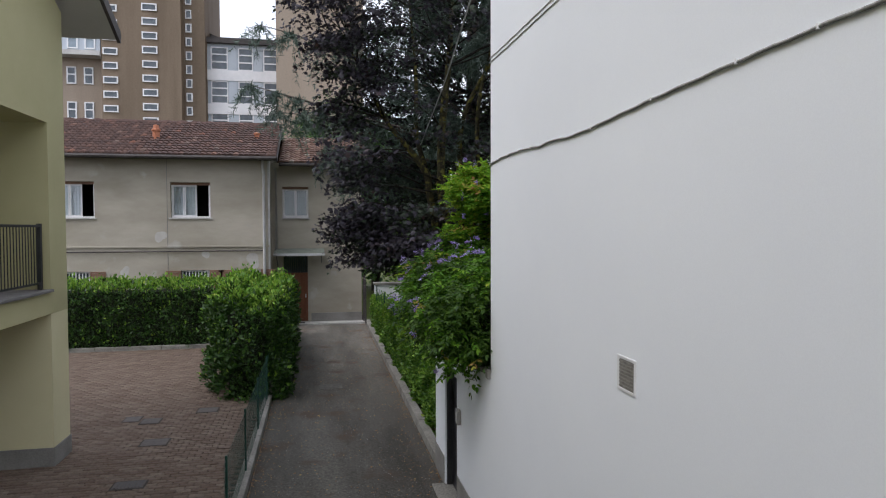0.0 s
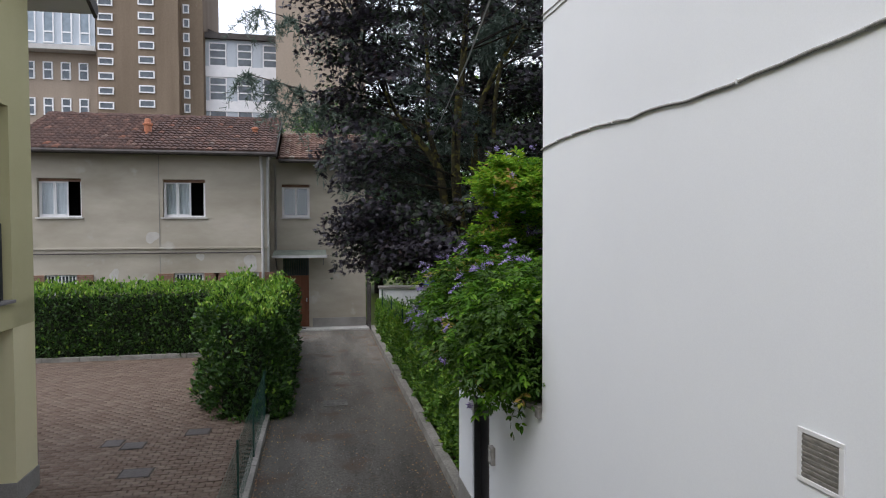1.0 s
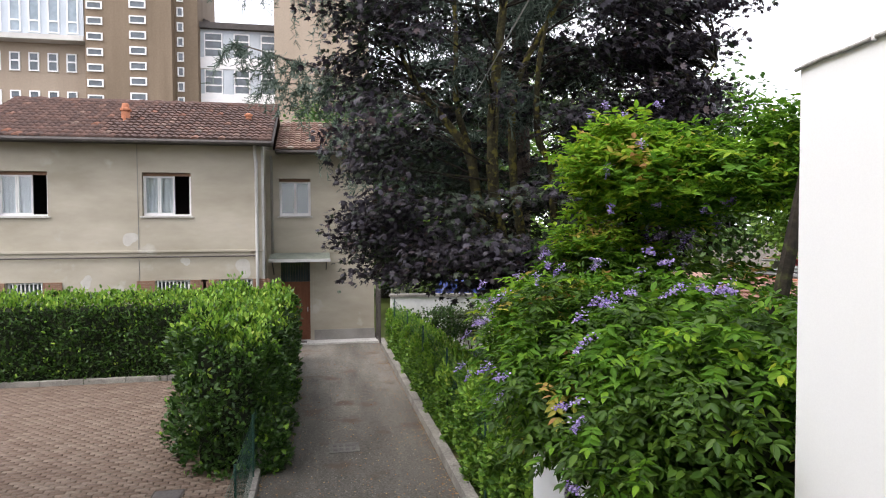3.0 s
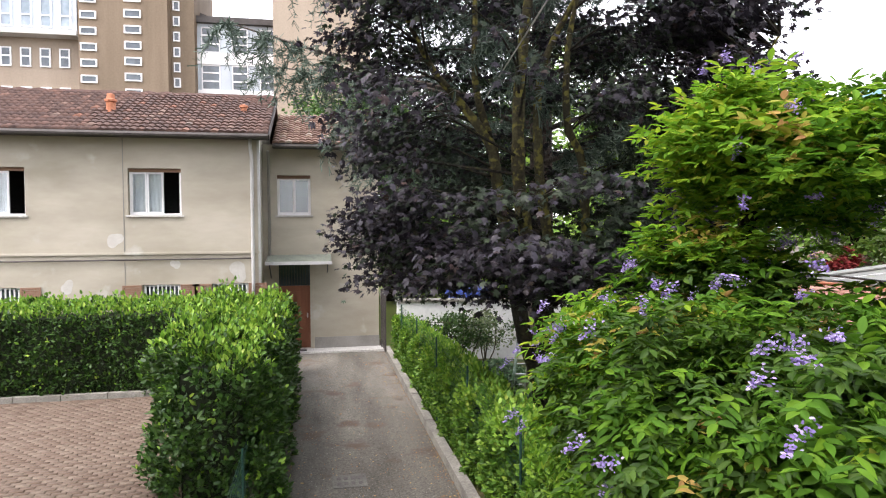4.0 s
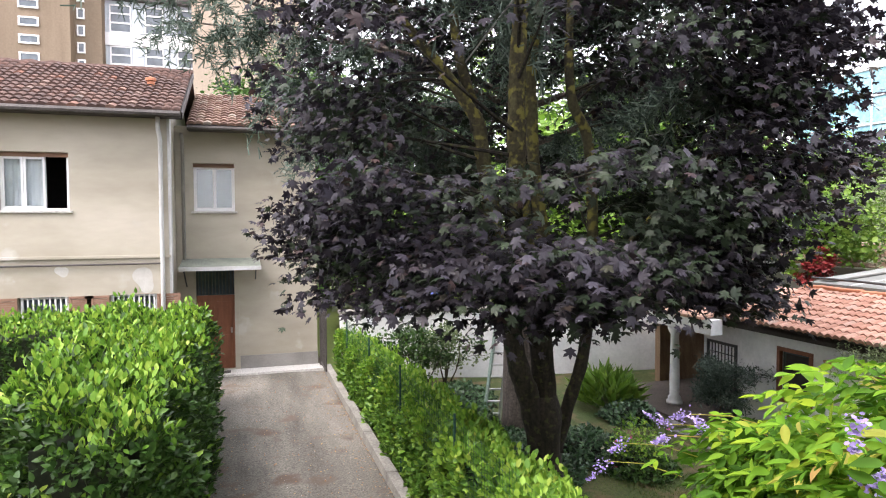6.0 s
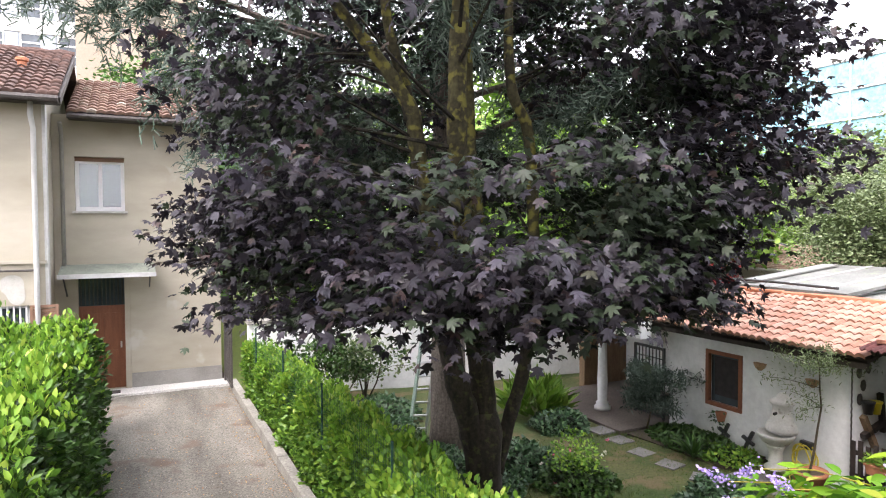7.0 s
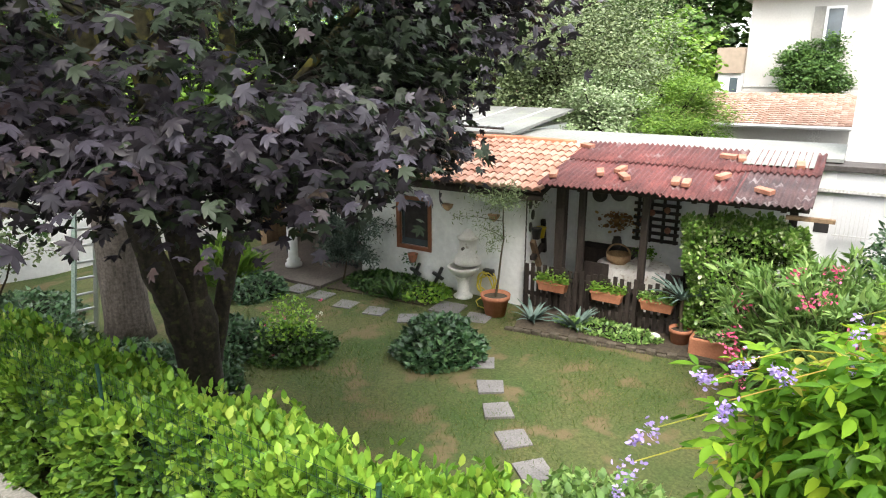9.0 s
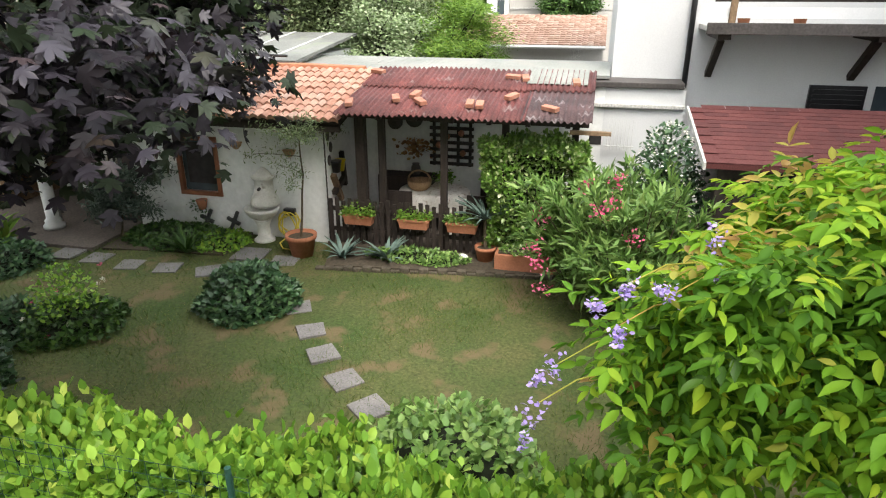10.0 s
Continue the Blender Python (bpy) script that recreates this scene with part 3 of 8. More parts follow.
# the drive, faintly crowned and uneven
bm = bmesh.new()
NX, NY = 16, 130
grid = [[bm.verts.new((-1.06 + 2.92 * i / NX, -14 + 40.3 * j / NY, 0.012 * math.sin(math.pi * i / NX) + 0.006 * math.sin(j * 1.3 + i * 0.8))) for i in range(NX + 1)] for j in range(NY + 1)]
for j in range(NY):
    for i in range(NX):
        bm.faces.new((grid[j][i], grid[j][i + 1], grid[j + 1][i + 1], grid[j + 1][i]))
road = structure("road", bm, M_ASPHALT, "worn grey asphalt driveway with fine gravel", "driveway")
structure("kerb_1", boxes(*[(-1.22, -1.06, -14 + 2.0 * i, -14 + 2.0 * i + 1.99, -0.06, 0.13 + 0.006 * (i % 3)) for i in range(20)], bevel=0.012), M_KERB, "low concrete kerb along the driveway", "kerb")
structure("kerb_2", boxes(*[(1.86, 2.03, 10.25 + 2.0 * i, 10.25 + 2.0 * i + 1.99, -0.06, 0.17 + 0.006 * (i % 3)) for i in range(8)], bevel=0.012), M_KERB, "low concrete kerb below the laurel hedge", "kerb")
structure("doorstep", boxes((-1.7, 1.9, 26.28, 26.9, -0.06, 0.07), bevel=0.01), M_CONCRETE, "pale concrete step before the door", "step")
structure("pavement", boxes((-16, -1.22, -14, 22.0, -0.06, -0.012)), M_JOINT, "bedding sand of the paved yard", "paving")
yard_edge = structure("yard_edging", boxes(*[(-15 + 1.0 * i, -15 + 1.0 * i + 0.985, 22.0, 22.14, -0.06, 0.12) for i in range(12)], bevel=0.01), M_KERB, "low concrete edging below the hedge", "kerb")

# manhole covers and drains
def cover(x, y, sx, sy, material, label, z=0.0, slots=0, turn=0):
    c = thing("manhole_cover", (x, y, z), label, "cover")
    part("rim", boxes((x - sx / 2, x + sx / 2, y - sy / 2, y + sy / 2, z - 0.02, z + 0.018), bevel=0.004), M_JOINT, c)
    part("plate", boxes((x - sx / 2 + 0.03, x + sx / 2 - 0.03, y - sy / 2 + 0.03, y + sy / 2 - 0.03, z, z + 0.024), bevel=0.004), material, c)
    if slots:
        part("slot_bars", boxes(*[(x - sx / 2 + 0.05 + (sx - 0.1) * (i + 0.25) / slots, x - sx / 2 + 0.05 + (sx - 0.1) * (i + 0.7) / slots, y - sy / 2 + 0.05, y + sy / 2 - 0.05, z, z + 0.03) for i in range(slots)]), M_IRON, c)
    return c


for x, y, sx, sy, s in ((-2.35, 14.35, 0.45, 0.4, 0), (-3.35, 13.75, 0.4, 0.4, 0), (-3.75, 13.95, 0.35, 0.4, 0), (-2.95, 12.35, 0.5, 0.42, 0), (-2.85, 10.35, 0.5, 0.35, 8)):
    cover(x, y, sx, sy, M_GUTTER, "dark iron cover set in the paved yard", 0.0, s)
mh = thing("manhole_cover", (0.28, 15.9, 0.01), "worn square drain cover in the asphalt driveway", "cover")
part("rim", boxes((0.02, 0.55, 15.65, 16.15, -0.02, 0.022), bevel=0.004), M_COVER, mh)
for i in range(4):
    for j in range(2):
        part("slot", boxes((0.09 + i * 0.11, 0.15 + i * 0.11, 15.75 + j * 0.2, 15.85 + j * 0.2, 0.0, 0.026)), M_GUTTER, mh)


# ---------------------------------------------------------------- windows, shutters, pipes
def house_window(n, x0, x1, z0, z1, y, ajar, curtain, parent, depth=0.16):
    """A white casement in a wall along x whose face is at y (seen from lower y)."""
    w = attach(new("window_%d" % n), parent)
    w["label"] = "white casement window " + ("with one leaf ajar and a pale curtain" if ajar else "shut, reflecting the sky")
    yy = y + depth
    part("window_frame", boxes((x0, x1, yy, yy + 0.06, z0, z0 + 0.05), (x0, x1, yy, yy + 0.06, z1 - 0.05, z1), (x0, x0 + 0.05, yy, yy + 0.06, z0 + 0.05, z1 - 0.05), (x1 - 0.05, x1, yy, yy + 0.06, z0 + 0.05, z1 - 0.05), bevel=0.006), M_WHITE_PAINT, w)
    part("window_sill", boxes((x0 - 0.06, x1 + 0.06, y - 0.06, yy, z0 - 0.055, z0 - 0.003), bevel=0.008), M_CONCRETE, w)
    part("roller_box", boxes((x0, x1, yy - 0.02, yy - 0.004, z1 - 0.10, z1 - 0.004)), M_SHUTTER, w)
    mid = (x0 + x1) / 2

    def leaf(a, b, swing=0.0, hinge=None):
        bm = boxes((a, b, yy + 0.01, yy + 0.05, z0 + 0.05, z0 + 0.10), (a, b, yy + 0.01, yy + 0.05, z1 - 0.15, z1 - 0.10), (a, a + 0.042, yy + 0.01, yy + 0.05, z0 + 0.10, z1 - 0.15), (b - 0.042, b, yy + 0.01, yy + 0.05, z0 + 0.10, z1 - 0.15))
        gl = boxes((a + 0.042, b - 0.042, yy + 0.026, yy + 0.034, z0 + 0.10, z1 - 0.15))
        if swing:
            m = Matrix.Translation((hinge, yy + 0.05, 0)) @ Matrix.Rotation(swing, 4, "Z") @ Matrix.Translation((-hinge, -yy - 0.05, 0))
            for q in (bm, gl):
                bmesh.ops.transform(q, matrix=m, verts=q.verts[:])
        c = part("casement", bm, M_WHITE_PAINT, w)
        g = part("pane", gl, M_GLASS, w)
        g.visible_shadow = False
        return c

    wd = x1 - x0
    if ajar == 1:
        leaf(x0 + 0.04, x0 + 0.32 * wd), leaf(x0 + 0.33 * wd, x0 + 0.63 * wd), leaf(x1 - 0.30 * wd - 0.05, x1 - 0.05, radians(-80), x1 - 0.05)
        hung = ((x0 + 0.06, x0 + 0.63 * wd, M_CURTAIN),)
    elif ajar == 2:
        leaf(x0 + 0.04, x0 + 0.35 * wd), leaf(x0 + 0.36 * wd, x0 + 0.66 * wd), leaf(x1 - 0.30 * wd - 0.05, x1 - 0.05, radians(-84), x1 - 0.05)
        hung = ((x0 + 0.06, x0 + 0.64 * wd, M_CURTAIN),)
    else:
        leaf(x0 + 0.04, mid), leaf(mid + 0.005, x1 - 0.04)
        hung = ((x0 + 0.06, x1 - 0.06, M_BLIND),)
    for a, b, mat in hung:
        bm = bmesh.new()
        wave = 0.02 if mat == M_CURTAIN else 0.0
        cols = [[bm.verts.new((a + (b - a) * i / 24, yy + 0.11 + wave * math.sin(i * 1.9), z)) for z in (z0 + 0.02, z1 - 0.06)] for i in range(25)]
        for p, q in zip(cols, cols[1:]):
            bm.faces.new((p[0], q[0], q[1], p[1]))
        part("curtain", bm, mat, w, "pale blue-white curtain" if mat == M_CURTAIN else "grey-green blind", True)
    return w


def shutter(x0, x1, z0, z1, y, parent):
    """A louvred leaf folded back on the wall."""
    s = part("shutter", boxes((x0, x1, y - 0.05, y - 0.01, z0, z0 + 0.06), (x0, x1, y - 0.05, y - 0.01, z1 - 0.06, z1), (x0, x0 + 0.05, y - 0.05, y - 0.01, z0 + 0.06, z1 - 0.06), (x1 - 0.05, x1, y - 0.05, y - 0.01, z0 + 0.06, z1 - 0.06)), M_SHUTTER, parent)
    n = int((z1 - z0 - 0.12) / 0.05)
    bm = bmesh.new()
    for i in range(n):
        z = z0 + 0.08 + i * 0.05
        r = box(bm, x0 + 0.05, x1 - 0.05, y - 0.042, y - 0.030, z, z + 0.045)
    part("slats", bm, M_SHUTTER, s)
    return s


# ---------------------------------------------------------------- the long grey house
FY = 25.2
house = thing("house", (-7, FY, 0), "two-storey grey-beige rendered house with a brown tiled roof and white windows", "house")
wins = [(-5.33, -3.93, 4.31, 5.62), (-9.28, -7.92, 4.31, 5.62)]
low = [(-5.0, -4.0, 1.2, 2.35), (-3.15, -2.15, 1.2, 2.35), (-9.1, -8.1, 1.2, 2.35)]
part("wall", holed("x", -9.97, -1.86, FY, FY + 0.3, -0.06, 6.62, [(a, b, c, d) for a, b, c, d in wins + low]), M_GREY_RENDER, house)
part("wall", boxes((-2.16, -1.862, FY + 0.3, 32.0, -0.06, 6.62)), M_GREY_RENDER, house)
part("wall", boxes((-9.97, -1.86, 31.7, 32.0, -0.06, 6.6)), M_GREY_RENDER, house)
part("wall", boxes((-9.97, -9.67, FY + 0.3, 31.7, -0.06, 6.6)), M_GREY_RENDER, house)
# added near-black slabs and partition: the rooms' darkness put into the colour
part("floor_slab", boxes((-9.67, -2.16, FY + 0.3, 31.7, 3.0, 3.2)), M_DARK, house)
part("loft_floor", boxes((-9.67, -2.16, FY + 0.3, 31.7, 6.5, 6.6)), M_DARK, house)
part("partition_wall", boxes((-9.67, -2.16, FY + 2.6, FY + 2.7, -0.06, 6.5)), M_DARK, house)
part("ledge", boxes((-9.97, -1.83, FY - 0.05, FY, 3.20, 3.27), bevel=0.01), M_GREY_RENDER, house)
part("ledge_pipe", tube(bmesh.new(), [(-9.97, FY - 0.06, 3.05), (-9, FY - 0.06, 3.06), (-2.0, FY - 0.06, 3.07)], 0.022), M_GUTTER, house)
part("wall_joint", boxes((-5.46, -5.44, FY - 0.012, FY + 0.01, 0, 3.0), (-5.46, -5.44, FY - 0.012, FY + 0.01, 3.28, 6.5)), M_PLINTH, house)
for i, (a, b, c, d) in enumerate(wins):
    house_window(i + 1, a, b, c, d, FY, i + 1, True, house)
for i, (a, b, c, d) in enumerate(low):
    w = attach(new("window_%d" % (i + 5)), house)
    w["label"] = "ground-floor window with white bars and brown louvred shutters folded back"
    part("window_frame", boxes((a, b, FY + 0.15, FY + 0.2, d - 0.06, d), (a, b, FY + 0.15, FY + 0.2, c, c + 0.06), (a, a + 0.06, FY + 0.15, FY + 0.2, c + 0.06, d - 0.06), (b - 0.06, b, FY + 0.15, FY + 0.2, c + 0.06, d - 0.06)), M_WHITE_PAINT, w)
    g = part("pane", boxes((a + 0.06, b - 0.06, FY + 0.17, FY + 0.178, c + 0.06, d - 0.06)), M_DARK_GLASS, w)
    for k in range(9):
        x = a + 0.06 + (b - a - 0.12) * k / 8
        part("bar", bar(bmesh.new(), (x, FY + 0.06, c), (x, FY + 0.06, d), 0.02, seg=6), M_WHITE_PAINT, w)
    shutter(a - 0.52, a - 0.01, c, d, FY, w)
    shutter(b + 0.01, b + 0.52, c, d, FY, w)
for x, z, r in ((-5.70, 3.62, 0.19), (-2.42, 2.70, 0.24), (-4.12, 2.92, 0.12), (-6.93, 2.33, 0.16), (-9.7, 2.74, 0.14)):
    bm = bmesh.new()
    n = 30
    ring = [bm.verts.new((x + r * (1 + 0.2 * math.sin(2 * k * math.tau / n + x) + 0.12 * math.sin(3 * k * math.tau / n + 2 * z)) * math.cos(k * math.tau / n), FY - 0.004, z + r * 1.1 * (1 + 0.2 * math.sin(2 * k * math.tau / n + x) + 0.12 * math.sin(3 * k * math.tau / n + 2 * z)) * math.sin(k * math.tau / n))) for k in range(n)]
    bm.faces.new(ring)
    part("filler_patch", bm, M_PATCH, house, "white filler patch on the render")
part("downpipe", tube(bmesh.new(), [(-2.02, FY - 0.28, 6.5), (-2.02, FY - 0.26, 6.2), (-2.0, FY - 0.09, 5.95), (-2.0, FY - 0.09, 3.0), (-2.0, FY - 0.09, 0)], 0.05, 10), M_ZINC, house, "grey zinc downpipe", True)
part("corner_strip", boxes((-1.90, -1.80, FY + 0.02, FY + 0.32, 0, 6.5)), M_ZINC, house)
EY, EZ, RY, RZ = 24.62, 6.52, 28.55, 8.28
part("gutter", tube(bmesh.new(), [(-10.15, EY - 0.06, EZ - 0.03), (-1.5, EY - 0.06, EZ - 0.03)], 0.07, 8), M_GUTTER, house)
part("soffit", boxes((-10.1, -1.52, EY, FY, EZ - 0.06, EZ - 0.02)), M_GUTTER, house)


roof = part("roof", slab((-10.1, EY, EZ), (-1.5, EY, EZ), (-1.5, RY, RZ), (-10.1, RY, RZ), 0.10), M_GUTTER, house, "brown tiled roof with lichen")
part("roof_back", slab((-10.1, 32.4, EZ), (-10.1, RY, RZ), (-1.5, RY, RZ), (-1.5, 32.4, EZ), 0.10), M_TILE, house)
bm = bmesh.new()
tri = [bm.verts.new(p) for p in ((-1.87, FY, 6.6), (-1.87, 31.9, 6.6), (-1.87, RY, RZ - 0.12))]
bm.faces.new(tri)
part("gable", bm, M_GREY_RENDER, house)
bm = bmesh.new()
tri = [bm.verts.new(p) for p in ((-9.96, FY, 6.6), (-9.96, RY, RZ - 0.12), (-9.96, 31.9, 6.6))]
bm.faces.new(tri)
part("verge_board", slab((-10.14, EY, EZ + 0.02), (-10.10, EY, EZ + 0.02), (-10.10, RY, RZ + 0.02), (-10.14, RY, RZ + 0.02), 0.16), M_GUTTER, house)
part("gable", bm, M_GREY_RENDER, house)
part("verge_board", boxes((-1.49, -1.47, EY, EY + 0.01, EZ - 0.14, EZ)), M_GUTTER, house)
part("verge_board", slab((-1.50, EY, EZ + 0.02), (-1.46, EY, EZ + 0.02), (-1.46, RY, RZ + 0.02), (-1.50, RY, RZ + 0.02), 0.16), M_GUTTER, house)
ch = part("chimney", lathe(bmesh.new(), (-6.05, 26.35, 7.2), [(0.13, 0), (0.13, 0.42), (0.17, 0.44), (0.17, 0.5), (0.12, 0.52), (0.10, 0.66), (0.04, 0.68)], 14), M_TERRACOTTA, house, "round terracotta chimney pot")
part("chimney", lathe(bmesh.new(), (-2.35, 26.6, 7.3), [(0.09, 0), (0.09, 0.3), (0.13, 0.32), (0.13, 0.38), (0.03, 0.42)], 12), M_TERRACOTTA, house)

# ---------------------------------------------------------------- the annex with the brown door
AY = 26.9
annex = thing("annex_house", (0, AY, 0), "narrower rendered annex with a brown door under a small canopy", "house")
part("wall", holed("x", -1.86, 1.76, AY, AY + 0.3, -0.06, 6.55, [(-1.40, -0.43, 0.07, 2.85), (-1.42, -0.38, 4.33, 5.6)]), M_GREY_RENDER, annex)
part("wall", boxes((1.46, 1.76, AY + 0.3, 33, -0.06, 6.55)), M_GREY_RENDER, annex)
part("wall", boxes((-1.86, 1.46, 32.7, 33, -0.06, 6.55)), M_GREY_RENDER, annex)
# added inner slabs and partition, again near-black to paint the dark rooms
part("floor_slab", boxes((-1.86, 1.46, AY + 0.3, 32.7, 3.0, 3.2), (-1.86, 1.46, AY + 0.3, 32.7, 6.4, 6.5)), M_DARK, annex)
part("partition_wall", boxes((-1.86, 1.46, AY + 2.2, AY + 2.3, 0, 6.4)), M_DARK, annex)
part("plinth", boxes((-0.30, 1.77, AY - 0.03, AY, 0.0, 0.42), bevel=0.006), M_PLINTH, annex)
part("door_surround", boxes((-0.43, -0.31, AY - 0.035, AY, 0.07, 2.9), bevel=0.006), M_GREY_RENDER, annex)
part("ledge", boxes((0.25, 1.78, AY - 0.04, AY, 3.10, 3.16), bevel=0.01), M_GREY_RENDER, annex)
house_window(4, -1.42, -0.38, 4.33, 5.6, AY, 0, True, annex)
door = part("door_1", boxes((-1.40, -0.43, AY + 0.12, AY + 0.17, 0.08, 2.03), bevel=0.004), M_DOOR, annex, "red-brown wooden door with a barred fanlight")
part("door_panel", boxes((-1.33, -0.95, AY + 0.105, AY + 0.12, 0.25, 1.0), (-0.88, -0.50, AY + 0.105, AY + 0.12, 0.25, 1.0), (-1.33, -0.95, AY + 0.105, AY + 0.12, 1.1, 1.9), (-0.88, -0.50, AY + 0.105, AY + 0.12, 1.1, 1.9), bevel=0.006), M_DOOR, door)
part("door_handle", bar(bmesh.new(), (-0.52, AY + 0.09, 1.05), (-0.52, AY + 0.09, 1.2), 0.02, seg=8), M_SILVER, door)
part("fanlight", boxes((-1.40, -0.43, AY + 0.14, AY + 0.15, 2.08, 2.83)), M_DARK_GLASS, annex)
part("fanlight_rail", boxes((-1.40, -0.43, AY + 0.10, AY + 0.17, 2.03, 2.08)), M_DOOR, annex)
for k in range(11):
    part("bar", bar(bmesh.new(), (-1.35 + k * 0.087, AY + 0.08, 2.09), (-1.35 + k * 0.087, AY + 0.08, 2.83), 0.018, seg=6), M_IRON, annex)
can = part("canopy", slab((-1.72, AY - 0.95, 2.90), (0.24, AY - 0.95, 2.90), (0.24, AY, 3.08), (-1.72, AY, 3.08), 0.06), M_MESH_GREEN, annex, "small sloping canopy with a grey-green top")
part("canopy_edge", boxes((-1.73, 0.25, AY - 0.98, AY - 0.951, 2.81, 2.91)), M_ZINC, can)
part("bracket", bar(bmesh.new(), (-1.62, AY - 0.85, 2.82), (-1.62, AY, 2.35), 0.03), M_IRON, can)
part("bracket", bar(bmesh.new(), (0.12, AY - 0.85, 2.82), (0.12, AY, 2.5), 0.03), M_IRON, can)
part("downpipe", tube(bmesh.new(), [(-1.66, AY - 0.35, 6.3), (-1.66, AY - 0.08, 6.1), (-1.66, AY - 0.08, 3.0)], 0.045, 10), M_BROWN_PIPE, annex, "", True)
part("roof_edge", boxes((-1.5, 2.0, 26.3, AY, 6.42, 6.46)), M_GUTTER, annex)
part("gutter", tube(bmesh.new(), [(-1.5, 26.27, 6.44), (2.05, 26.27, 6.44)], 0.065, 8), M_GUTTER, annex)
aroof = part("roof", slab((-1.5, 26.3, 6.5), (2.05, 26.3, 6.5), (2.05, 30.0, 7.95), (-1.5, 30.0, 7.95), 0.09), M_GUTTER, annex, "small brown tiled roof")
part("roof_back", slab((-1.5, 30.0, 7.95), (2.05, 30.0, 7.95), (2.05, 33.4, 6.5), (-1.5, 33.4, 6.5), 0.09), M_TILE, annex)
mat_ = thing("doormat", (-0.75, 26.55, 0.07), "dark rough doormat before the brown door", "doormat")
part("mat", boxes((-1.25, -0.55, 26.42, 26.68, 0.07, 0.09), bevel=0.004), M_GUTTER, mat_)
gate = thing("metal_gate", (1.8, 26.5, 0), "dark narrow iron gate leaf standing open by the wall", "gate")
part("post", boxes((1.80, 1.90, 26.62, 26.74, -0.06, 1.95), bevel=0.006), M_GUTTER, gate)
part("gate_frame", boxes((1.82, 1.86, 25.55, 26.6, 0.12, 0.18), (1.82, 1.86, 25.55, 26.6, 1.8, 1.86), (1.82, 1.86, 25.55, 25.6, 0.18, 1.8)), M_GUTTER, gate)
for k in range(8):
    part("bar", boxes((1.83, 1.85, 25.68 + k * 0.11, 25.70 + k * 0.11, 0.18, 1.8)), M_GUTTER, gate)

# ---------------------------------------------------------------- the tall white wall, the low wall and its door
WX = 1.86
wh = thing("white_house", (WX, 0, 0), "tall smooth white-rendered house wall beside the driveway", "house")
part("wall", boxes((WX, 9.0, -14.0, 6.82, -0.06, 9.5)), M_WHITE, wh)
part("plinth", boxes((WX - 0.012, WX, -14.0, 6.82, -0.06, 0.5)), M_PLINTH, wh)
v = thing("wall_vent", (WX, 3.68, 2.9), "square white louvred vent plate, grubby, on the white wall", "vent")
part("frame", boxes((WX - 0.007, WX, 3.52, 3.76, 2.88, 2.90), (WX - 0.007, WX, 3.52, 3.76, 3.08, 3.10), (WX - 0.007, WX, 3.52, 3.545, 2.90, 3.08), (WX - 0.007, WX, 3.735, 3.76, 2.90, 3.08), bevel=0.003), M_WHITE_PAINT, v)
part("backing", boxes((WX - 0.003, WX, 3.545, 3.735, 2.90, 3.08)), M_PLINTH, v)
for k in range(8):
    z = 2.905 + k * 0.022
    part("slat", boxes((WX - 0.006, WX - 0.003, 3.545, 3.735, z, z + 0.012)), M_KERB, v)


def cable(name, pts, r, label, clips=(), material=M_CABLE):
    """A cable lying on the white wall through places (y, z)."""
    c = thing(name, (WX, *pts[0]), label, "cable")
    p = []
    for (a, b) in zip(pts, pts[1:]):
        n = max(2, int(abs(a[0] - b[0]) / 0.07))
        for i in range(n):
            f = i / n
            f = f * f * (3 - 2 * f) * 0.5 + f * 0.5
            y = a[0] + (b[0] - a[0]) * f
            p.append((WX - r, y, a[1] + (b[1] - a[1]) * f + 0.0025 * math.sin(y * 19)))
    p.append((WX - r, *pts[-1]))
    part("cable", tube(bmesh.new(), p, r, 8), material, c, "", True)
    for y, z in clips:
        part("clip", boxes((WX - 2.3 * r, WX, y - 0.006, y + 0.006, z - 0.012, z + 0.014), bevel=0.003), M_WHITE_PAINT, c, "small white cable clip")
    return c


run = [(6.84, 4.59), (6.45, 4.615), (6.14, 4.62), (5.81, 4.62), (5.45, 4.606), (5.23, 4.588), (5.0, 4.598), (4.88, 4.60), (4.64, 4.578), (4.41, 4.579), (4.165, 4.584), (3.35, 4.62), (2.6, 4.64), (2.12, 4.65), (1.2, 4.655), (-3.0, 4.6)]
cable("wall_cable", run, 0.0085, "thick grey cable clipped in waves along the white wall", run[1:5] + run[10:14])
for dz in (0.0, 0.045):
    cable("wall_cable", [(6.84, 5.70 + dz), (6.2, 5.69 + dz), (4.8, 5.68 + dz), (2.0, 5.66 + dz)], 0.005, "thin pale cable pinned to the white wall", [(6.2, 5.69 + dz), (4.8, 5.68 + dz)], M_ZINC)
mb = thing("meter_box", (-9.62, FY, 3.3), "small grey meter box with a thin bent pipe", "meter box")
part("body", boxes((-9.75, -9.52, FY - 0.14, FY, 3.28, 3.58), bevel=0.01), M_BROWN_PIPE, mb)
part("pipe", tube(bmesh.new(), [(-9.64, FY - 0.07, 3.57), (-9.64, FY - 0.07, 4.0), (-9.75, FY - 0.07, 4.03), (-9.8, FY - 0.02, 4.03)], 0.014, 6), M_ZINC, mb)

lw = thing("garden_wall", (WX, 8.4, 0), "low white-rendered garden wall with a dark door opening", "wall")
bm = bmesh.new()


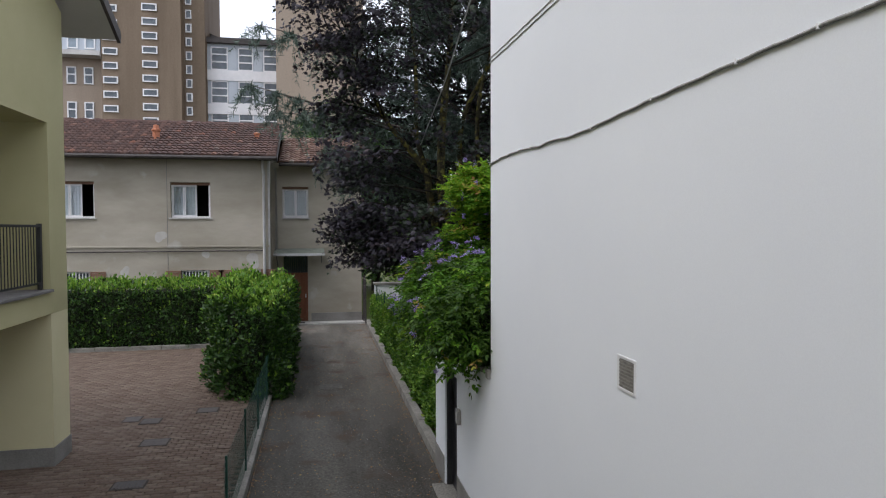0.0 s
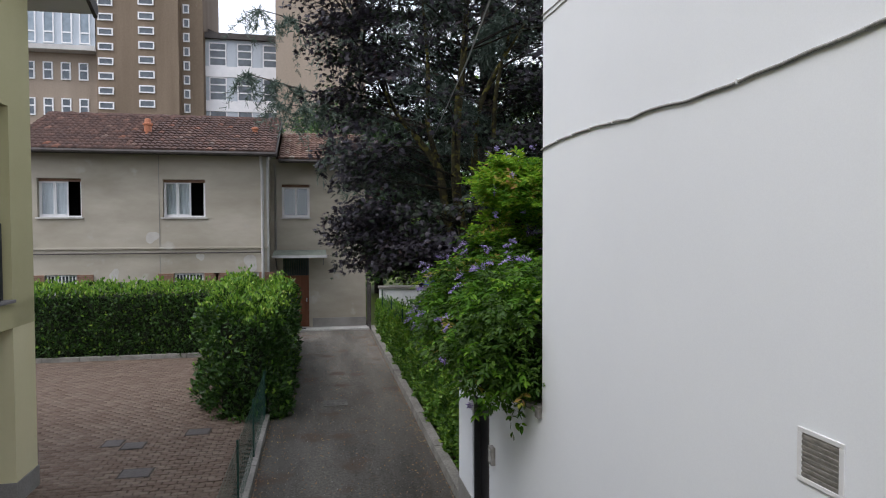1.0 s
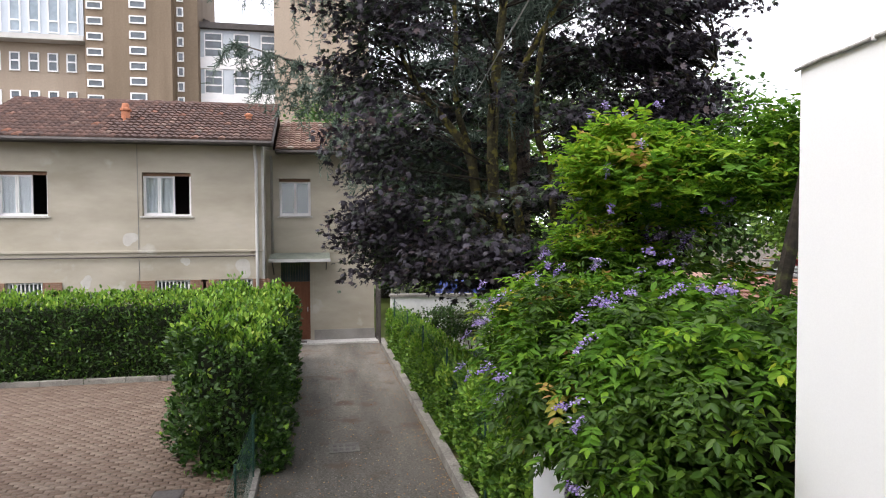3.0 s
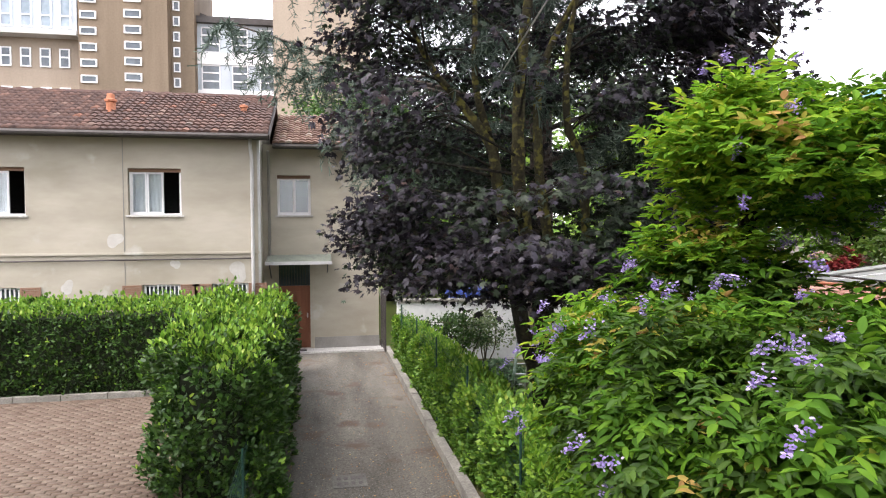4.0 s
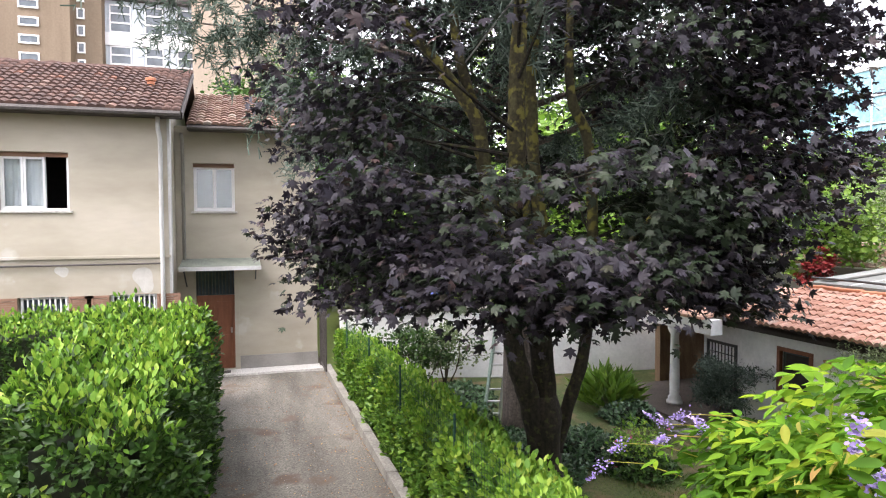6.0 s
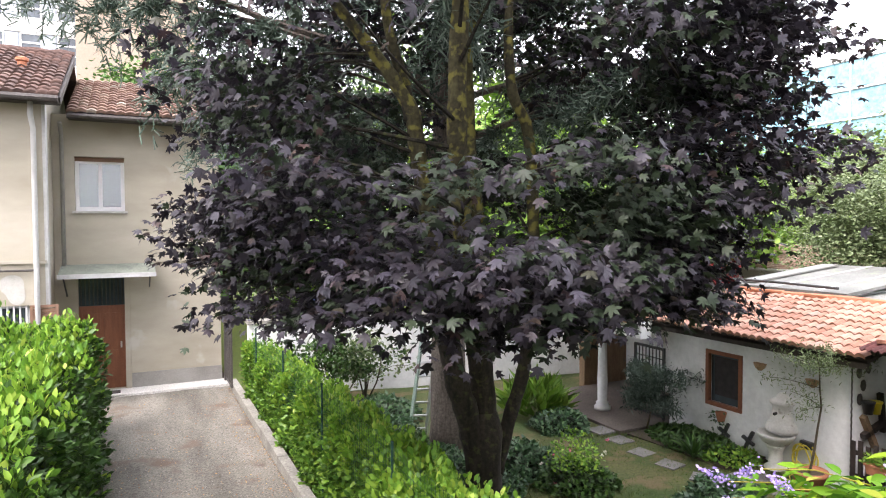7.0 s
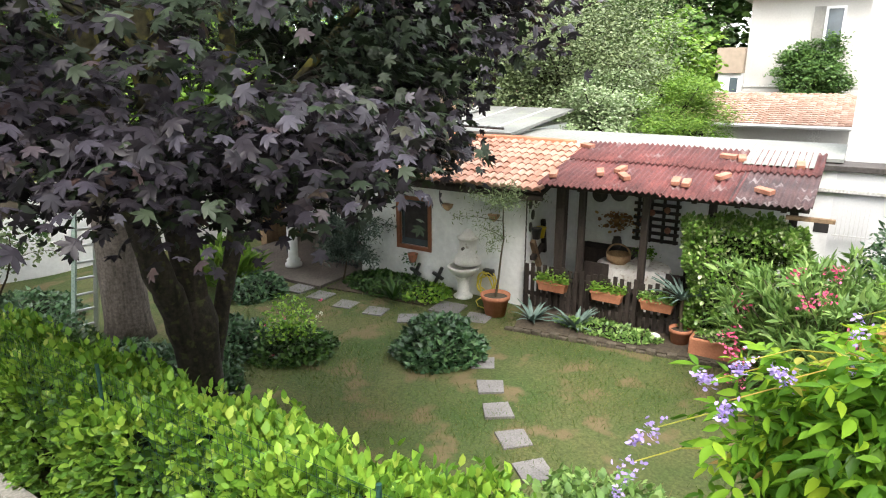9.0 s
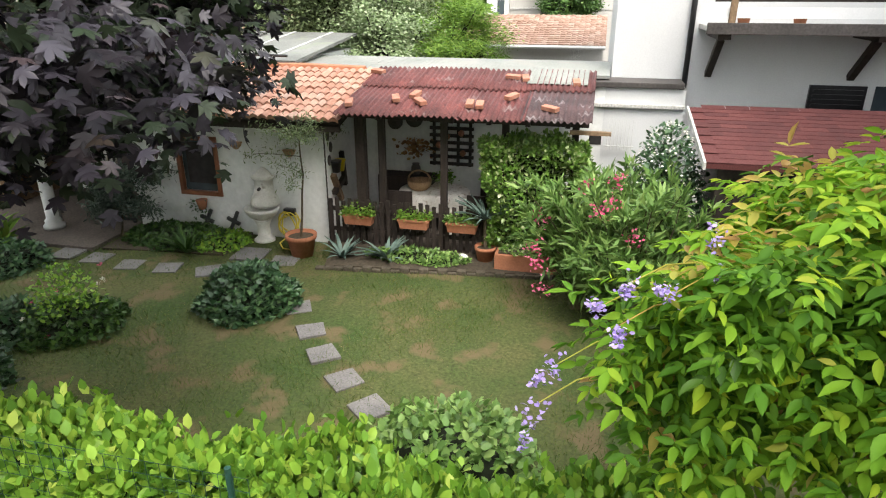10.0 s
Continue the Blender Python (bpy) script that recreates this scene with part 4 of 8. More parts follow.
top = lambda y: 2.28 - (y - 6.82) * 0.128
prism(bm, 6.82, 8.60, -0.06, -0.06, top(6.82), top(8.60))
prism(bm, 8.60, 9.42, 1.82, 1.82, top(8.60), top(9.42))
prism(bm, 9.42, 10.22, -0.06, -0.06, top(9.42), top(10.22))
part("wall", bm, M_WHITE, lw)
part("plinth", boxes((WX - 0.012, WX, 6.82, 8.56, -0.06, 0.48), (WX - 0.012, WX, 9.5, 10.22, -0.06, 0.42)), M_PLINTH, lw)
part("coping", prism(bmesh.new(), 6.83, 10.24, top(6.83) + 0.002, top(10.24) + 0.002, top(6.83) + 0.05, top(10.24) + 0.05, WX - 0.03, WX + 0.3), M_KERB, lw)
part("door_2", boxes((WX + 0.10, WX + 0.14, 8.60, 9.42, 0.02, 1.82)), M_BLACK_PAINT, lw, "dark metal garden door")
part("door_frame", boxes((WX + 0.02, WX + 0.10, 8.60, 8.64, 0.0, 1.82), (WX + 0.02, WX + 0.10, 9.38, 9.42, 0.0, 1.82)), M_IRON, lw)
part("threshold", boxes((WX - 0.2, WX + 0.25, 8.55, 9.47, -0.05, 0.03), bevel=0.01), M_KERB, lw)
ic = thing("intercom", (WX, 8.42, 1.3), "small grey intercom box beside the garden door", "intercom")
part("body", boxes((WX - 0.05, WX, 8.34, 8.47, 1.25, 1.45), bevel=0.008), M_BROWN_PIPE, ic)
part("front_plate", boxes((WX - 0.055, WX - 0.05, 8.36, 8.45, 1.28, 1.42)), M_ZINC, ic)
part("gutter_end", boxes((WX - 0.035, WX + 0.3, 6.83, 6.93, 2.22, 2.30), bevel=0.01), M_PLINTH, lw)

# ---------------------------------------------------------------- yellow block of flats with a loggia
YX = -4.28
yb = thing("apartment_building", (-8, 8, 0), "olive-yellow rendered apartment building with balconies over a garage", "building")
part("wall", prism(bmesh.new(), 6.0, 12.15, 5.62, 5.62, 10.39, 7.60, -12, YX), M_YELLOW, yb)
# unseen stretch, its height set by the shade it casts on the white wall
part("wall", boxes((-12, YX, -14, 6.0, 5.62, 10.39)), M_YELLOW, yb)
part("pillar", boxes((-5.35, YX, 11.45, 12.15, 2.52, 5.62)), M_YELLOW, yb)
part("pillar", boxes((-5.35, YX - 0.002, 11.45, 12.15, -0.06, 2.52)), M_YELLOW_LIGHT, yb, "paler yellow ground-floor pillar")
part("pillar_base", boxes((-5.36, YX + 0.012, 11.43, 12.17, -0.06, 0.32)), M_PLINTH, yb)
part("wall", boxes((-12, -7.0, -14, 10.2, -0.06, 2.52)), M_YELLOW, yb)
part("wall", boxes((-12, -6.4, -14, 10.2, 2.92, 5.62)), M_YELLOW, yb)
sl = part("balcony_slab", boxes((-12, YX, -14, 12.13, 2.522, 2.88)), M_YELLOW, yb)
part("marble_edge", boxes((-5.4, YX + 0.06, -14, 11.43, 2.882, 2.925), bevel=0.008), M_STONE, sl)
eav = part("roof_overhang", slab((-12.5, 12.88, 7.52), (-3.62, 12.88, 7.52), (-3.62, 5.9, 10.77), (-12.5, 5.9, 10.77), 0.14), M_SOFFIT, yb, "pale sloping eaves")
part("verge", slab((-3.618, 12.95, 7.56), (-3.56, 12.95, 7.56), (-3.56, 5.9, 10.85), (-3.618, 5.9, 10.85), 0.22), M_GUTTER, eav)
part("eaves_gutter", tube(bmesh.new(), [(-12.5, 12.95, 7.48), (-3.57, 12.95, 7.48)], 0.08, 8), M_GUTTER, eav)
part("roof", slab((-12.5, 12.88, 7.60), (-3.63, 12.88, 7.60), (-3.63, 5.9, 10.85), (-12.5, 5.9, 10.85), 0.07), M_TILE, yb)
rl = thing("balcony_railing", (YX, 8, 2.93), "black iron balcony railing of thin upright bars", "railing")
part("top_rail", boxes((YX - 0.12, YX - 0.07, 6.0, 11.33, 3.93, 3.97), bevel=0.006), M_IRON, rl)
part("bottom_rail", boxes((YX - 0.11, YX - 0.08, 6.0, 11.33, 3.02, 3.05)), M_IRON, rl)
part("post", boxes((YX - 0.125, YX - 0.065, 11.27, 11.33, 2.925, 3.99)), M_IRON, rl)
for k in range(52):
    y = 11.19 - k * 0.098
    part("bar", boxes((YX - 0.101, YX - 0.089, y, y + 0.012, 3.05, 3.93)), M_IRON, rl)

# ---------------------------------------------------------------- far office tower, seen over the roof
TY = 62.0
tower = thing("office_tower", (-20, TY, 0), "tall brown mosaic-clad stair tower beside white office floors", "building")
kx = lambda u: TY * math.tan(radians(11) + math.atan((u - 784) / 1136))
kz = lambda w: 3.9 + 58.2 * (404 - w) / 1136
part("wall", boxes((kx(186), kx(326), TY, TY + 10, 0, 44)), M_BROWN_TOWER, tower, "brown mosaic stair tower with pale stains")
part("wall", boxes((kx(326) + 0.003, kx(364), TY + 1.2, TY + 11, 0, 44)), M_BROWN_TOWER, tower)
part("wall", boxes((kx(-80), kx(186) - 0.003, TY + 1.0, TY + 10, 0, 20.2)), M_BEIGE_TOWER, tower)
part("wall", boxes((kx(497), kx(640), TY - 4, TY + 8, 0, 44)), M_BEIGE_TOWER, tower, "blind beige end wall")
part("wall", boxes((kx(364) + 0.003, kx(497), TY + 2.5, TY + 10, 0, kz(62))), M_PANEL, tower)
part("roof_edge", boxes((kx(362), kx(499), TY + 2.0, TY + 10, kz(62), kz(52))), M_GUTTER, tower)
part("roof_hut", slab((kx(362), TY + 4, kz(34)), (kx(398), TY + 4, kz(48)), (kx(398), TY + 9, kz(48)), (kx(362), TY + 9, kz(34)), 0.4), M_GUTTER, tower)


def far_window(x0, x1, z0, z1, y, rails=(), glass=M_DARK_GLASS):
    w = attach(new("window"), tower)
    fr = [(x0, x1, y - 0.12, y + 0.1, z0, z0 + 0.10), (x0, x1, y - 0.12, y + 0.1, z1 - 0.10, z1), (x0, x0 + 0.10, y - 0.12, y + 0.1, z0 + 0.10, z1 - 0.10), (x1 - 0.10, x1, y - 0.12, y + 0.1, z0 + 0.10, z1 - 0.10)]
    for r in rails:
        z = z0 + (z1 - z0) * r
        fr.append((x0 + 0.10, x1 - 0.10, y - 0.11, y + 0.05, z - 0.06, z + 0.06))
    part("window_frame", boxes(*fr), M_WHITE_PAINT, w)
    part("pane", boxes((x0 + 0.10, x1 - 0.10, y - 0.05, y + 0.02, z0 + 0.10, z1 - 0.10)), glass, w)
    return w


for i in range(18):
    z = kz(203) + i * 1.265 - 1.2
    far_window(kx(189), kx(215), z, z + 0.62, TY)
    far_window(kx(258), kx(285), z + 0.25, z + 0.9, TY)
    far_window(kx(330), kx(341), z + 0.1, z + 0.9, TY + 1.2)
ty = TY + 2.5
for r, (za, zb) in enumerate(((kz(110), kz(68)), (kz(172), kz(130)), (kz(233), kz(188)), (kz(292), kz(248)))):
    for a, b in ((378, 408), (426, 452), (470, 498)):
        far_window(kx(a) * ty / TY, kx(b) * ty / TY, za, zb, ty, rails=(0.35, 0.68))
    for a, b in ((366, 374), (409, 424), (453, 468)):
        part("spandrel", boxes((kx(a) * ty / TY, kx(b) * ty / TY, ty - 0.1, ty, za, zb)), M_PANEL, tower)
    part("floor_band", boxes((kx(364) * ty / TY, kx(498) * ty / TY, ty - 0.18, ty, za - 1.0, za - 0.02)), M_WHITE_PAINT, tower)
tz = TY + 1.0
for r in range(4):
    z = kz(203) + r * 3.1 - 3.55
    for k in range(10):
        x = kx(168) - 0.5 - k * 1.42
        far_window(x - 0.4, x + 0.38, z, z + 1.52, tz, rails=(0.55,))
part("band", boxes((kx(-80), kx(185), tz - 1.3, tz, kz(106), kz(98))), M_CONCRETE, tower)
part("glazed_floor", boxes((kx(-80), kx(183), tz - 0.8, tz, kz(98), kz(30))), M_PANEL, tower)
for k in range(10):
    x = kx(175) - k * 1.42
    far_window(x - 0.86, x, kz(94), kz(38), tz - 0.8, rails=(0.33,), glass=M_SKY_GLASS)
part("wall", boxes((kx(-80), kx(186) - 0.006, tz + 0.05, TY + 9, 20.2, 30)), M_BEIGE_TOWER, tower)

# ---------------------------------------------------------------- garden: lawn, walls, guest house
bm = bmesh.new()
NX, NY = 40, 90
grid = [[bm.verts.new((2.03 + 9.6 * i / NX, 7.0 + 17.6 * j / NY, 0.004 + 0.02 * math.sin(i * 0.7) * math.cos(j * 0.5))) for i in range(NX + 1)] for j in range(NY + 1)]
for j in range(NY):
    for i in range(NX):
        bm.faces.new((grid[j][i], grid[j][i + 1], grid[j + 1][i + 1], grid[j + 1][i]))
lawn = structure("lawn", bm, M_LAWN, "patchy mossy lawn with bare brown spots", "lawn")
structure("wall_north", slab((2.12, 24.75, 1.72), (2.12, 25.0, 1.72), (11.2, 23.65, 1.72), (11.2, 23.4, 1.72), 1.78), M_GARDEN_WHITE, "whitewashed garden wall with a grey coping", "wall")
structure("wall_north_coping", slab((2.08, 24.69, 1.80), (2.08, 25.06, 1.80), (11.2, 23.71, 1.80), (11.2, 23.34, 1.80), 0.078), M_KERB, "grey concrete coping of the garden wall", "coping")
structure("field", boxes((1.95, 14, 25.1, 60, -0.055, 0.02)), M_GRASS, "rough yellow-green grass beyond the garden wall", "grass")

GX = 9.25
gh = thing("garden_house", (10, 18, 0), "low whitewashed garden house with an orange tiled roof", "garden house")
part("wall", holed("y", 15.55, 19.1, GX, GX + 0.2, -0.06, 2.12, [(17.47, 18.15, 0.72, 1.62)]), M_GARDEN_WHITE, gh)
part("wall", slab((GX + 0.2, 15.55, 2.10), (10.9, 15.55, 2.49), (10.9, 15.75, 2.49), (GX + 0.2, 15.75, 2.10), 2.55), M_GARDEN_WHITE, gh)
part("wall", slab((GX + 0.2, 18.9, 2.10), (10.9, 18.9, 2.49), (10.9, 19.1, 2.49), (GX + 0.2, 19.1, 2.10), 2.55), M_GARDEN_WHITE, gh)
part("wall", boxes((10.9, 11.1, 11.3, 24.0, -0.06, 2.52)), M_GARDEN_WHITE, gh)
part("wall", boxes((9.6, 10.9, 22.2, 22.4, -0.06, 2.3)), M_OLD_WOOD, gh, "dark wooden boarding under the portico")
w = attach(new("window_12"), gh)
w["label"] = "small window with a red-brown wooden frame"
part("window_frame", boxes((GX - 0.03, GX + 0.05, 17.42, 18.2, 0.66, 0.73), (GX - 0.03, GX + 0.05, 17.42, 18.2, 1.60, 1.67), (GX - 0.03, GX + 0.05, 17.42, 17.49, 0.73, 1.60), (GX - 0.03, GX + 0.05, 18.13, 18.2, 0.73, 1.60), bevel=0.006), M_DOOR, w)
part("pane", boxes((GX + 0.08, GX + 0.09, 17.47, 18.15, 0.72, 1.62)), M_DARK_GLASS, w)
# no cloth here: a near-black sheet stands for the dark room
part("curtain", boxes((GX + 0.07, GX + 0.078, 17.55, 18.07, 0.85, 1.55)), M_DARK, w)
groof = part("roof", slab((8.86, 15.10, 2.06), (10.95, 15.10, 2.56), (10.95, 19.2, 2.56), (8.86, 19.2, 2.06), 0.05), M_DARK_WOOD, gh, "orange barrel-tiled roof")
part("fascia", boxes((8.86, 8.90, 15.1, 19.2, 1.93, 2.04)), M_DARK_WOOD, gh)
part("rafter_ends", boxes(*[(8.9, GX, 15.45 + k * 0.45, 15.51 + k * 0.45, 1.96, 2.03) for k in range(9)]), M_DARK_WOOD, gh)
# portico to its north
po = thing("portico", (9.6, 20.6, 0), "shaded portico with a white column and brown paving", "portico")
part("floor", boxes((8.0, 10.9, 19.1, 22.2, -0.06, 0.06), bevel=0.008), M_PORTICO, po)
part("column", lathe(bmesh.new(), (8.68, 20.42, 0.06), [(0.17, 0), (0.17, 0.06), (0.13, 0.09), (0.14, 0.14), (0.10, 0.18), (0.105, 0.6), (0.085, 1.5), (0.12, 1.55), (0.15, 1.62), (0.15, 1.68)], 16), M_GARDEN_WHITE, po, "white turned column", True)
part("arch_beam", boxes((8.5, 8.78, 19.1, 22.3, 1.75, 2.05)), M_GARDEN_WHITE, po)
part("portico_roof", slab((8.4, 19.25, 2.1), (10.95, 19.25, 2.56), (10.95, 22.6, 2.56), (8.4, 22.6, 2.1), 0.06), M_TILE_NEW, po)
gt = part("gate", boxes((9.2, 9.24, 19.2, 19.25, 0.06, 1.5), (9.2, 9.24, 20.0, 20.05, 0.06, 1.5), (9.2, 9.24, 19.25, 20.0, 1.45, 1.5), (9.2, 9.24, 19.25, 20.0, 0.1, 0.15)), M_IRON, po, "black iron grille")
for k in range(7):
    part("bar", boxes((9.21, 9.23, 19.33 + k * 0.095, 19.345 + k * 0.095, 0.15, 1.45)), M_IRON, gt)
for k in range(5):
    part("bar", boxes((9.208, 9.232, 19.25, 20.0, 0.3 + k * 0.24, 0.315 + k * 0.24)), M_IRON, gt)

# ---------------------------------------------------------------- pergola with the red sheet roof
pg = thing("pergola", (10, 13.4, 0), "dark timber lean-to pergola roofed with red corrugated sheets", "pergola")
part("floor", boxes((GX - 0.1, 10.9, 11.4, 15.54, -0.06, 0.05)), M_PORTICO, pg)
for y, r in ((14.92, 0.075), (14.58, 0.05), (13.6, 0.05), (12.68, 0.05), (11.68, 0.05)):
    part("post", boxes((GX - r, GX + r, y - r, y + r, 0.0, 2.15), bevel=0.008), M_DARK_WOOD, pg)
part("beam", boxes((GX - 0.2, GX - 0.1, 11.5, 15.25, 2.12, 2.22), bevel=0.008), M_DARK_WOOD, pg)
for k in range(7):
    y = 11.75 + k * 0.55
    part("rafter", slab((8.95, y, 2.2), (8.95, y + 0.07, 2.2), (10.95, y + 0.07, 2.56), (10.95, y, 2.56), 0.08), M_DARK_WOOD, pg)


def corrugated(x0, z0, x1, z1, y0, y1, pitch=0.085, depth=0.02, name="sheet", material=M_RED_SHEET, parent=None, skew=0.0):
    n = int((y1 - y0) / pitch * 6)
    bm = bmesh.new()
    rows = []
    for q in range(2):
        for (x, z) in ((x0, z0), ((x0 + x1) / 2, (z0 + z1) / 2 + 0.005), (x1, z1)):
            rows.append([bm.verts.new((x, y0 + (y1 - y0) * i / n, z + depth * math.sin(i * math.tau / 6) + skew * i / n - q * 0.008)) for i in range(n + 1)])
    for a, b in ((0, 1), (1, 2)):
        for i in range(n):
            bm.faces.new((rows[a][i], rows[b][i], rows[b][i + 1], rows[a][i + 1]))
            bm.faces.new((rows[a + 3][i], rows[a + 3][i + 1], rows[b + 3][i + 1], rows[b + 3][i]))
    for i in range(n):
        bm.faces.new((rows[0][i], rows[0][i + 1], rows[3][i + 1], rows[3][i]))
    return part(name, bm, material, parent, "", True)


rng = np.random.default_rng(3)
for k in range(4):
    y = 15.12 - k * 0.9
    corrugated(8.72 + rng.uniform(-0.03, 0.03), 2.235 + 0.012 * (k % 2), 10.1, 2.475 + 0.012 * (k % 2), y - 0.96, y, parent=pg, material=M_DARK_SHEET if k == 3 else M_RED_SHEET)
    corrugated(9.95, 2.475 + 0.012 * (k % 2), 11.0 + rng.uniform(-0.04, 0.04), 2.66 + 0.012 * (k % 2), y - 0.96, y, parent=pg)
corrugated(10.2, 2.555, 11.05, 2.705, 11.58, 12.5, depth=0.006, name="sheet", material=M_GREEN_SHEET, parent=pg)
part("timber_end", boxes((8.9, 8.98, 11.2, 11.75, 2.05, 2.10)), M_OLD_WOOD, pg)
# bricks that hold the sheets down
for x, y, tw in ((9.3, 14.35, 20), (9.5, 14.1, -10), (9.2, 13.95, 40), (9.15, 13.05, 5), (9.18, 13.2, 5), (9.55, 12.65, -30), (9.1, 12.05, 60), (10.45, 12.55, 10), (10.5, 12.75, 80), (9.05, 15.0, 15), (10.6, 15.05, 70), (10.3, 11.75, 5)):
    z = 2.235 + (x - 8.72) * 0.178 + 0.03
    b = thing("brick", (x, y, z), "loose red brick weighing down the corrugated roof", "brick", "roof bricks")
    bm = boxes((-0.12, 0.12, -0.055, 0.055, 0, 0.06), bevel=0.006)
    bmesh.ops.transform(bm, matrix=Matrix.Translation((x, y, z)) @ Matrix.Rotation(radians(-10), 4, "Y") @ Matrix.Rotation(radians(tw), 4, "Z"), verts=bm.verts[:])
    part("block", bm, M_BRICK, b)
# picket fence with planters
pf = thing("picket_fence", (GX, 14.2, 0), "low dark wooden picket fence before the pergola", "fence")
for z in (0.28, 0.62):
    part("rail", boxes((GX - 0.14, GX - 0.10, 12.95, 15.42, z, z + 0.06)), M_DARK_WOOD, pf)
for k in range(24):
    y = 15.42 - k * 0.106
    h = 0.82 + 0.03 * math.sin(k * 2.3)
    bm = prism(bmesh.new(), y - 0.031, y + 0.031, 0.02, 0.02, h, h, GX - 0.165, GX - 0.142)
    part("picket", bm, M_DARK_WOOD, pf)


def leafy_box(name, at, size, label, material, shape, count, leaf, seed):
    """A terracotta trough with plants hung on the fence."""
    x, y, z = at
    sx, sy, sz = size
    t = thing(name, at, label, "planter", "fence planters")
    bm = boxes((x - sx, x + sx, y - sy, y + sy, z, z + sz), bevel=0.01)
    for v_ in bm.verts:
        if v_.co.z < z + sz * 0.5:
            v_.co.x = x + (v_.co.x - x) * 0.82
            v_.co.y = y + (v_.co.y - y) * 0.9
    part("trough", bm, M_TERRACOTTA, t)
    part("rim", boxes((x - sx - 0.01, x + sx + 0.01, y - sy - 0.01, y + sy + 0.01, z + sz - 0.03, z + sz + 0.004), bevel=0.006), M_TERRACOTTA, t)
    r = np.random.default_rng(seed)
    p = np.stack([r.normal(x, sx * 0.75, count), r.uniform(y - sy * 1.1, y + sy * 1.1, count), z + sz + np.abs(r.normal(0, 0.06, count))], 1)
    tagged(leaves("plant", shape, p, spin(count, r, -0.1), np.tile([0, 0, 1.0], (count, 1)) + r.normal(0, 0.4, (count, 3)), r.uniform(0.6, 1.2, count) * leaf, material, t), kind="stuff")
    return t


for k, y in enumerate((14.92, 14.02, 13.26)):
    leafy_box("window_box", (GX - 0.24, y, 0.46), (0.09, 0.24, 0.15), "terracotta trough of small green plants hung on the fence", L_BRIGHT_TREE if k < 2 else L_CREEPER, OVAL, 420, 0.055, 20 + k)

# inside the pergola
tb = thing("round_table", (10.25, 14.0, 0.05), "garden table under a pale lace tablecloth", "table")
part("tabletop", lathe(bmesh.new(), (10.25, 14.0, 0.68), [(0.46, 0), (0.46, 0.04)], 24, 1.25), M_WHITE_PAINT, tb)
for a, b in ((-0.28, -0.35), (0.28, -0.35), (-0.28, 0.35), (0.28, 0.35)):
    part("leg", bar(bmesh.new(), (10.25 + a, 14.0 + b, 0.05), (10.25 + a, 14.0 + b, 0.68), 0.05, seg=8), M_WHITE_PAINT, tb)
tc_ = thing("tablecloth", (10.25, 14.0, 0.72), "pale lace tablecloth hanging over the garden table", "tablecloth")
bm = bmesh.new()
rows = []
for r_, z in ((0.0, 0.732), (0.3, 0.732), (0.475, 0.73), (0.49, 0.70), (0.51, 0.55), (0.52, 0.46)):
    rows.append([bm.verts.new((10.25 + (r_ + (0.03 * math.sin(k * 5 * math.tau / 40) if z < 0.6 else 0)) * math.cos(k * math.tau / 40), 14.0 + 1.25 * (r_ + (0.03 * math.sin(k * 5 * math.tau / 40) if z < 0.6 else 0)) * math.sin(k * math.tau / 40), z - (0.03 * math.cos(k * 8 * math.tau / 40) if z < 0.5 else 0))) for k in range(40)])
for a, b in zip(rows, rows[1:]):
    for k in range(40):
        bm.faces.new((a[k], a[(k + 1) % 40], b[(k + 1) % 40], b[k]))
part("cloth", bm, M_CLOTH, tc_, "", True)
bk = thing("basket", (10.2, 14.25, 0.735), "wicker basket with a hoop handle on the table", "basket")
part("body", lathe(bmesh.new(), (10.2, 14.25, 0.735), [(0.14, 0), (0.20, 0.06), (0.21, 0.16), (0.19, 0.165), (0.15, 0.05)], 18), M_WICKER, bk, "", True)
part("handle", tube(bmesh.new(), [(10.2, 14.25 + 0.2 * math.cos(a), 0.88 + 0.18 * math.sin(a)) for a in np.linspace(0, math.pi, 13)], 0.016, 6), M_WICKER, bk)


def bouquet(name, at, label, material, count, spread, height, leaf, seed, vase=M_MARBLE, green=None):
    b = thing(name, at, label, "flowers")
    part("vase", lathe(bmesh.new(), at, [(0.06, 0), (0.09, 0.06), (0.08, 0.14), (0.06, 0.18), (0.07, 0.2)], 14), vase, b, "", True)
    r = np.random.default_rng(seed)
    p = np.array(at) + np.stack([r.normal(0, spread, count), r.normal(0, spread, count), 0.2 + r.uniform(0.3, 1, count) * height], 1)
    tagged(leaves("bloom", OVAL, p, spin(count, r, -0.3), r.normal(0, 1, (count, 3)) + [0, 0, 1], r.uniform(0.6, 1.3, count) * leaf, material, b), kind="stuff")
    if green:
        leaves("foliage", LEAF, p - [0, 0, 0.06], spin(count, r, 0.1), r.normal(0, 1, (count, 3)) + [0, 0, 1], r.uniform(0.8, 1.4, count) * leaf, green, b)
    return b


bouquet("flower_pot", (10.15, 13.8, 0.735), "pot of yellow-green flowers on the table", L_WISTERIA, 160, 0.09, 0.12, 0.05, 31, green=L_CREEPER)
cb = thing("cabinet", (10.72, 14.55, 0.05), "low dark wooden cabinet at the back of the pergola", "cabinet")
part("body", boxes((10.5, 10.89, 14.1, 15.1, 0.05, 0.85), bevel=0.01), M_DARK_WOOD, cb)
bouquet("dried_flowers", (10.7, 14.45, 0.85), "dried brown flowers in a dark vase", L_DRY, 170, 0.15, 0.42, 0.085, 32, M_GUTTER)
bn = thing("bench", (10.6, 12.9, 0.05), "dark wooden bench along the pergola wall", "bench")
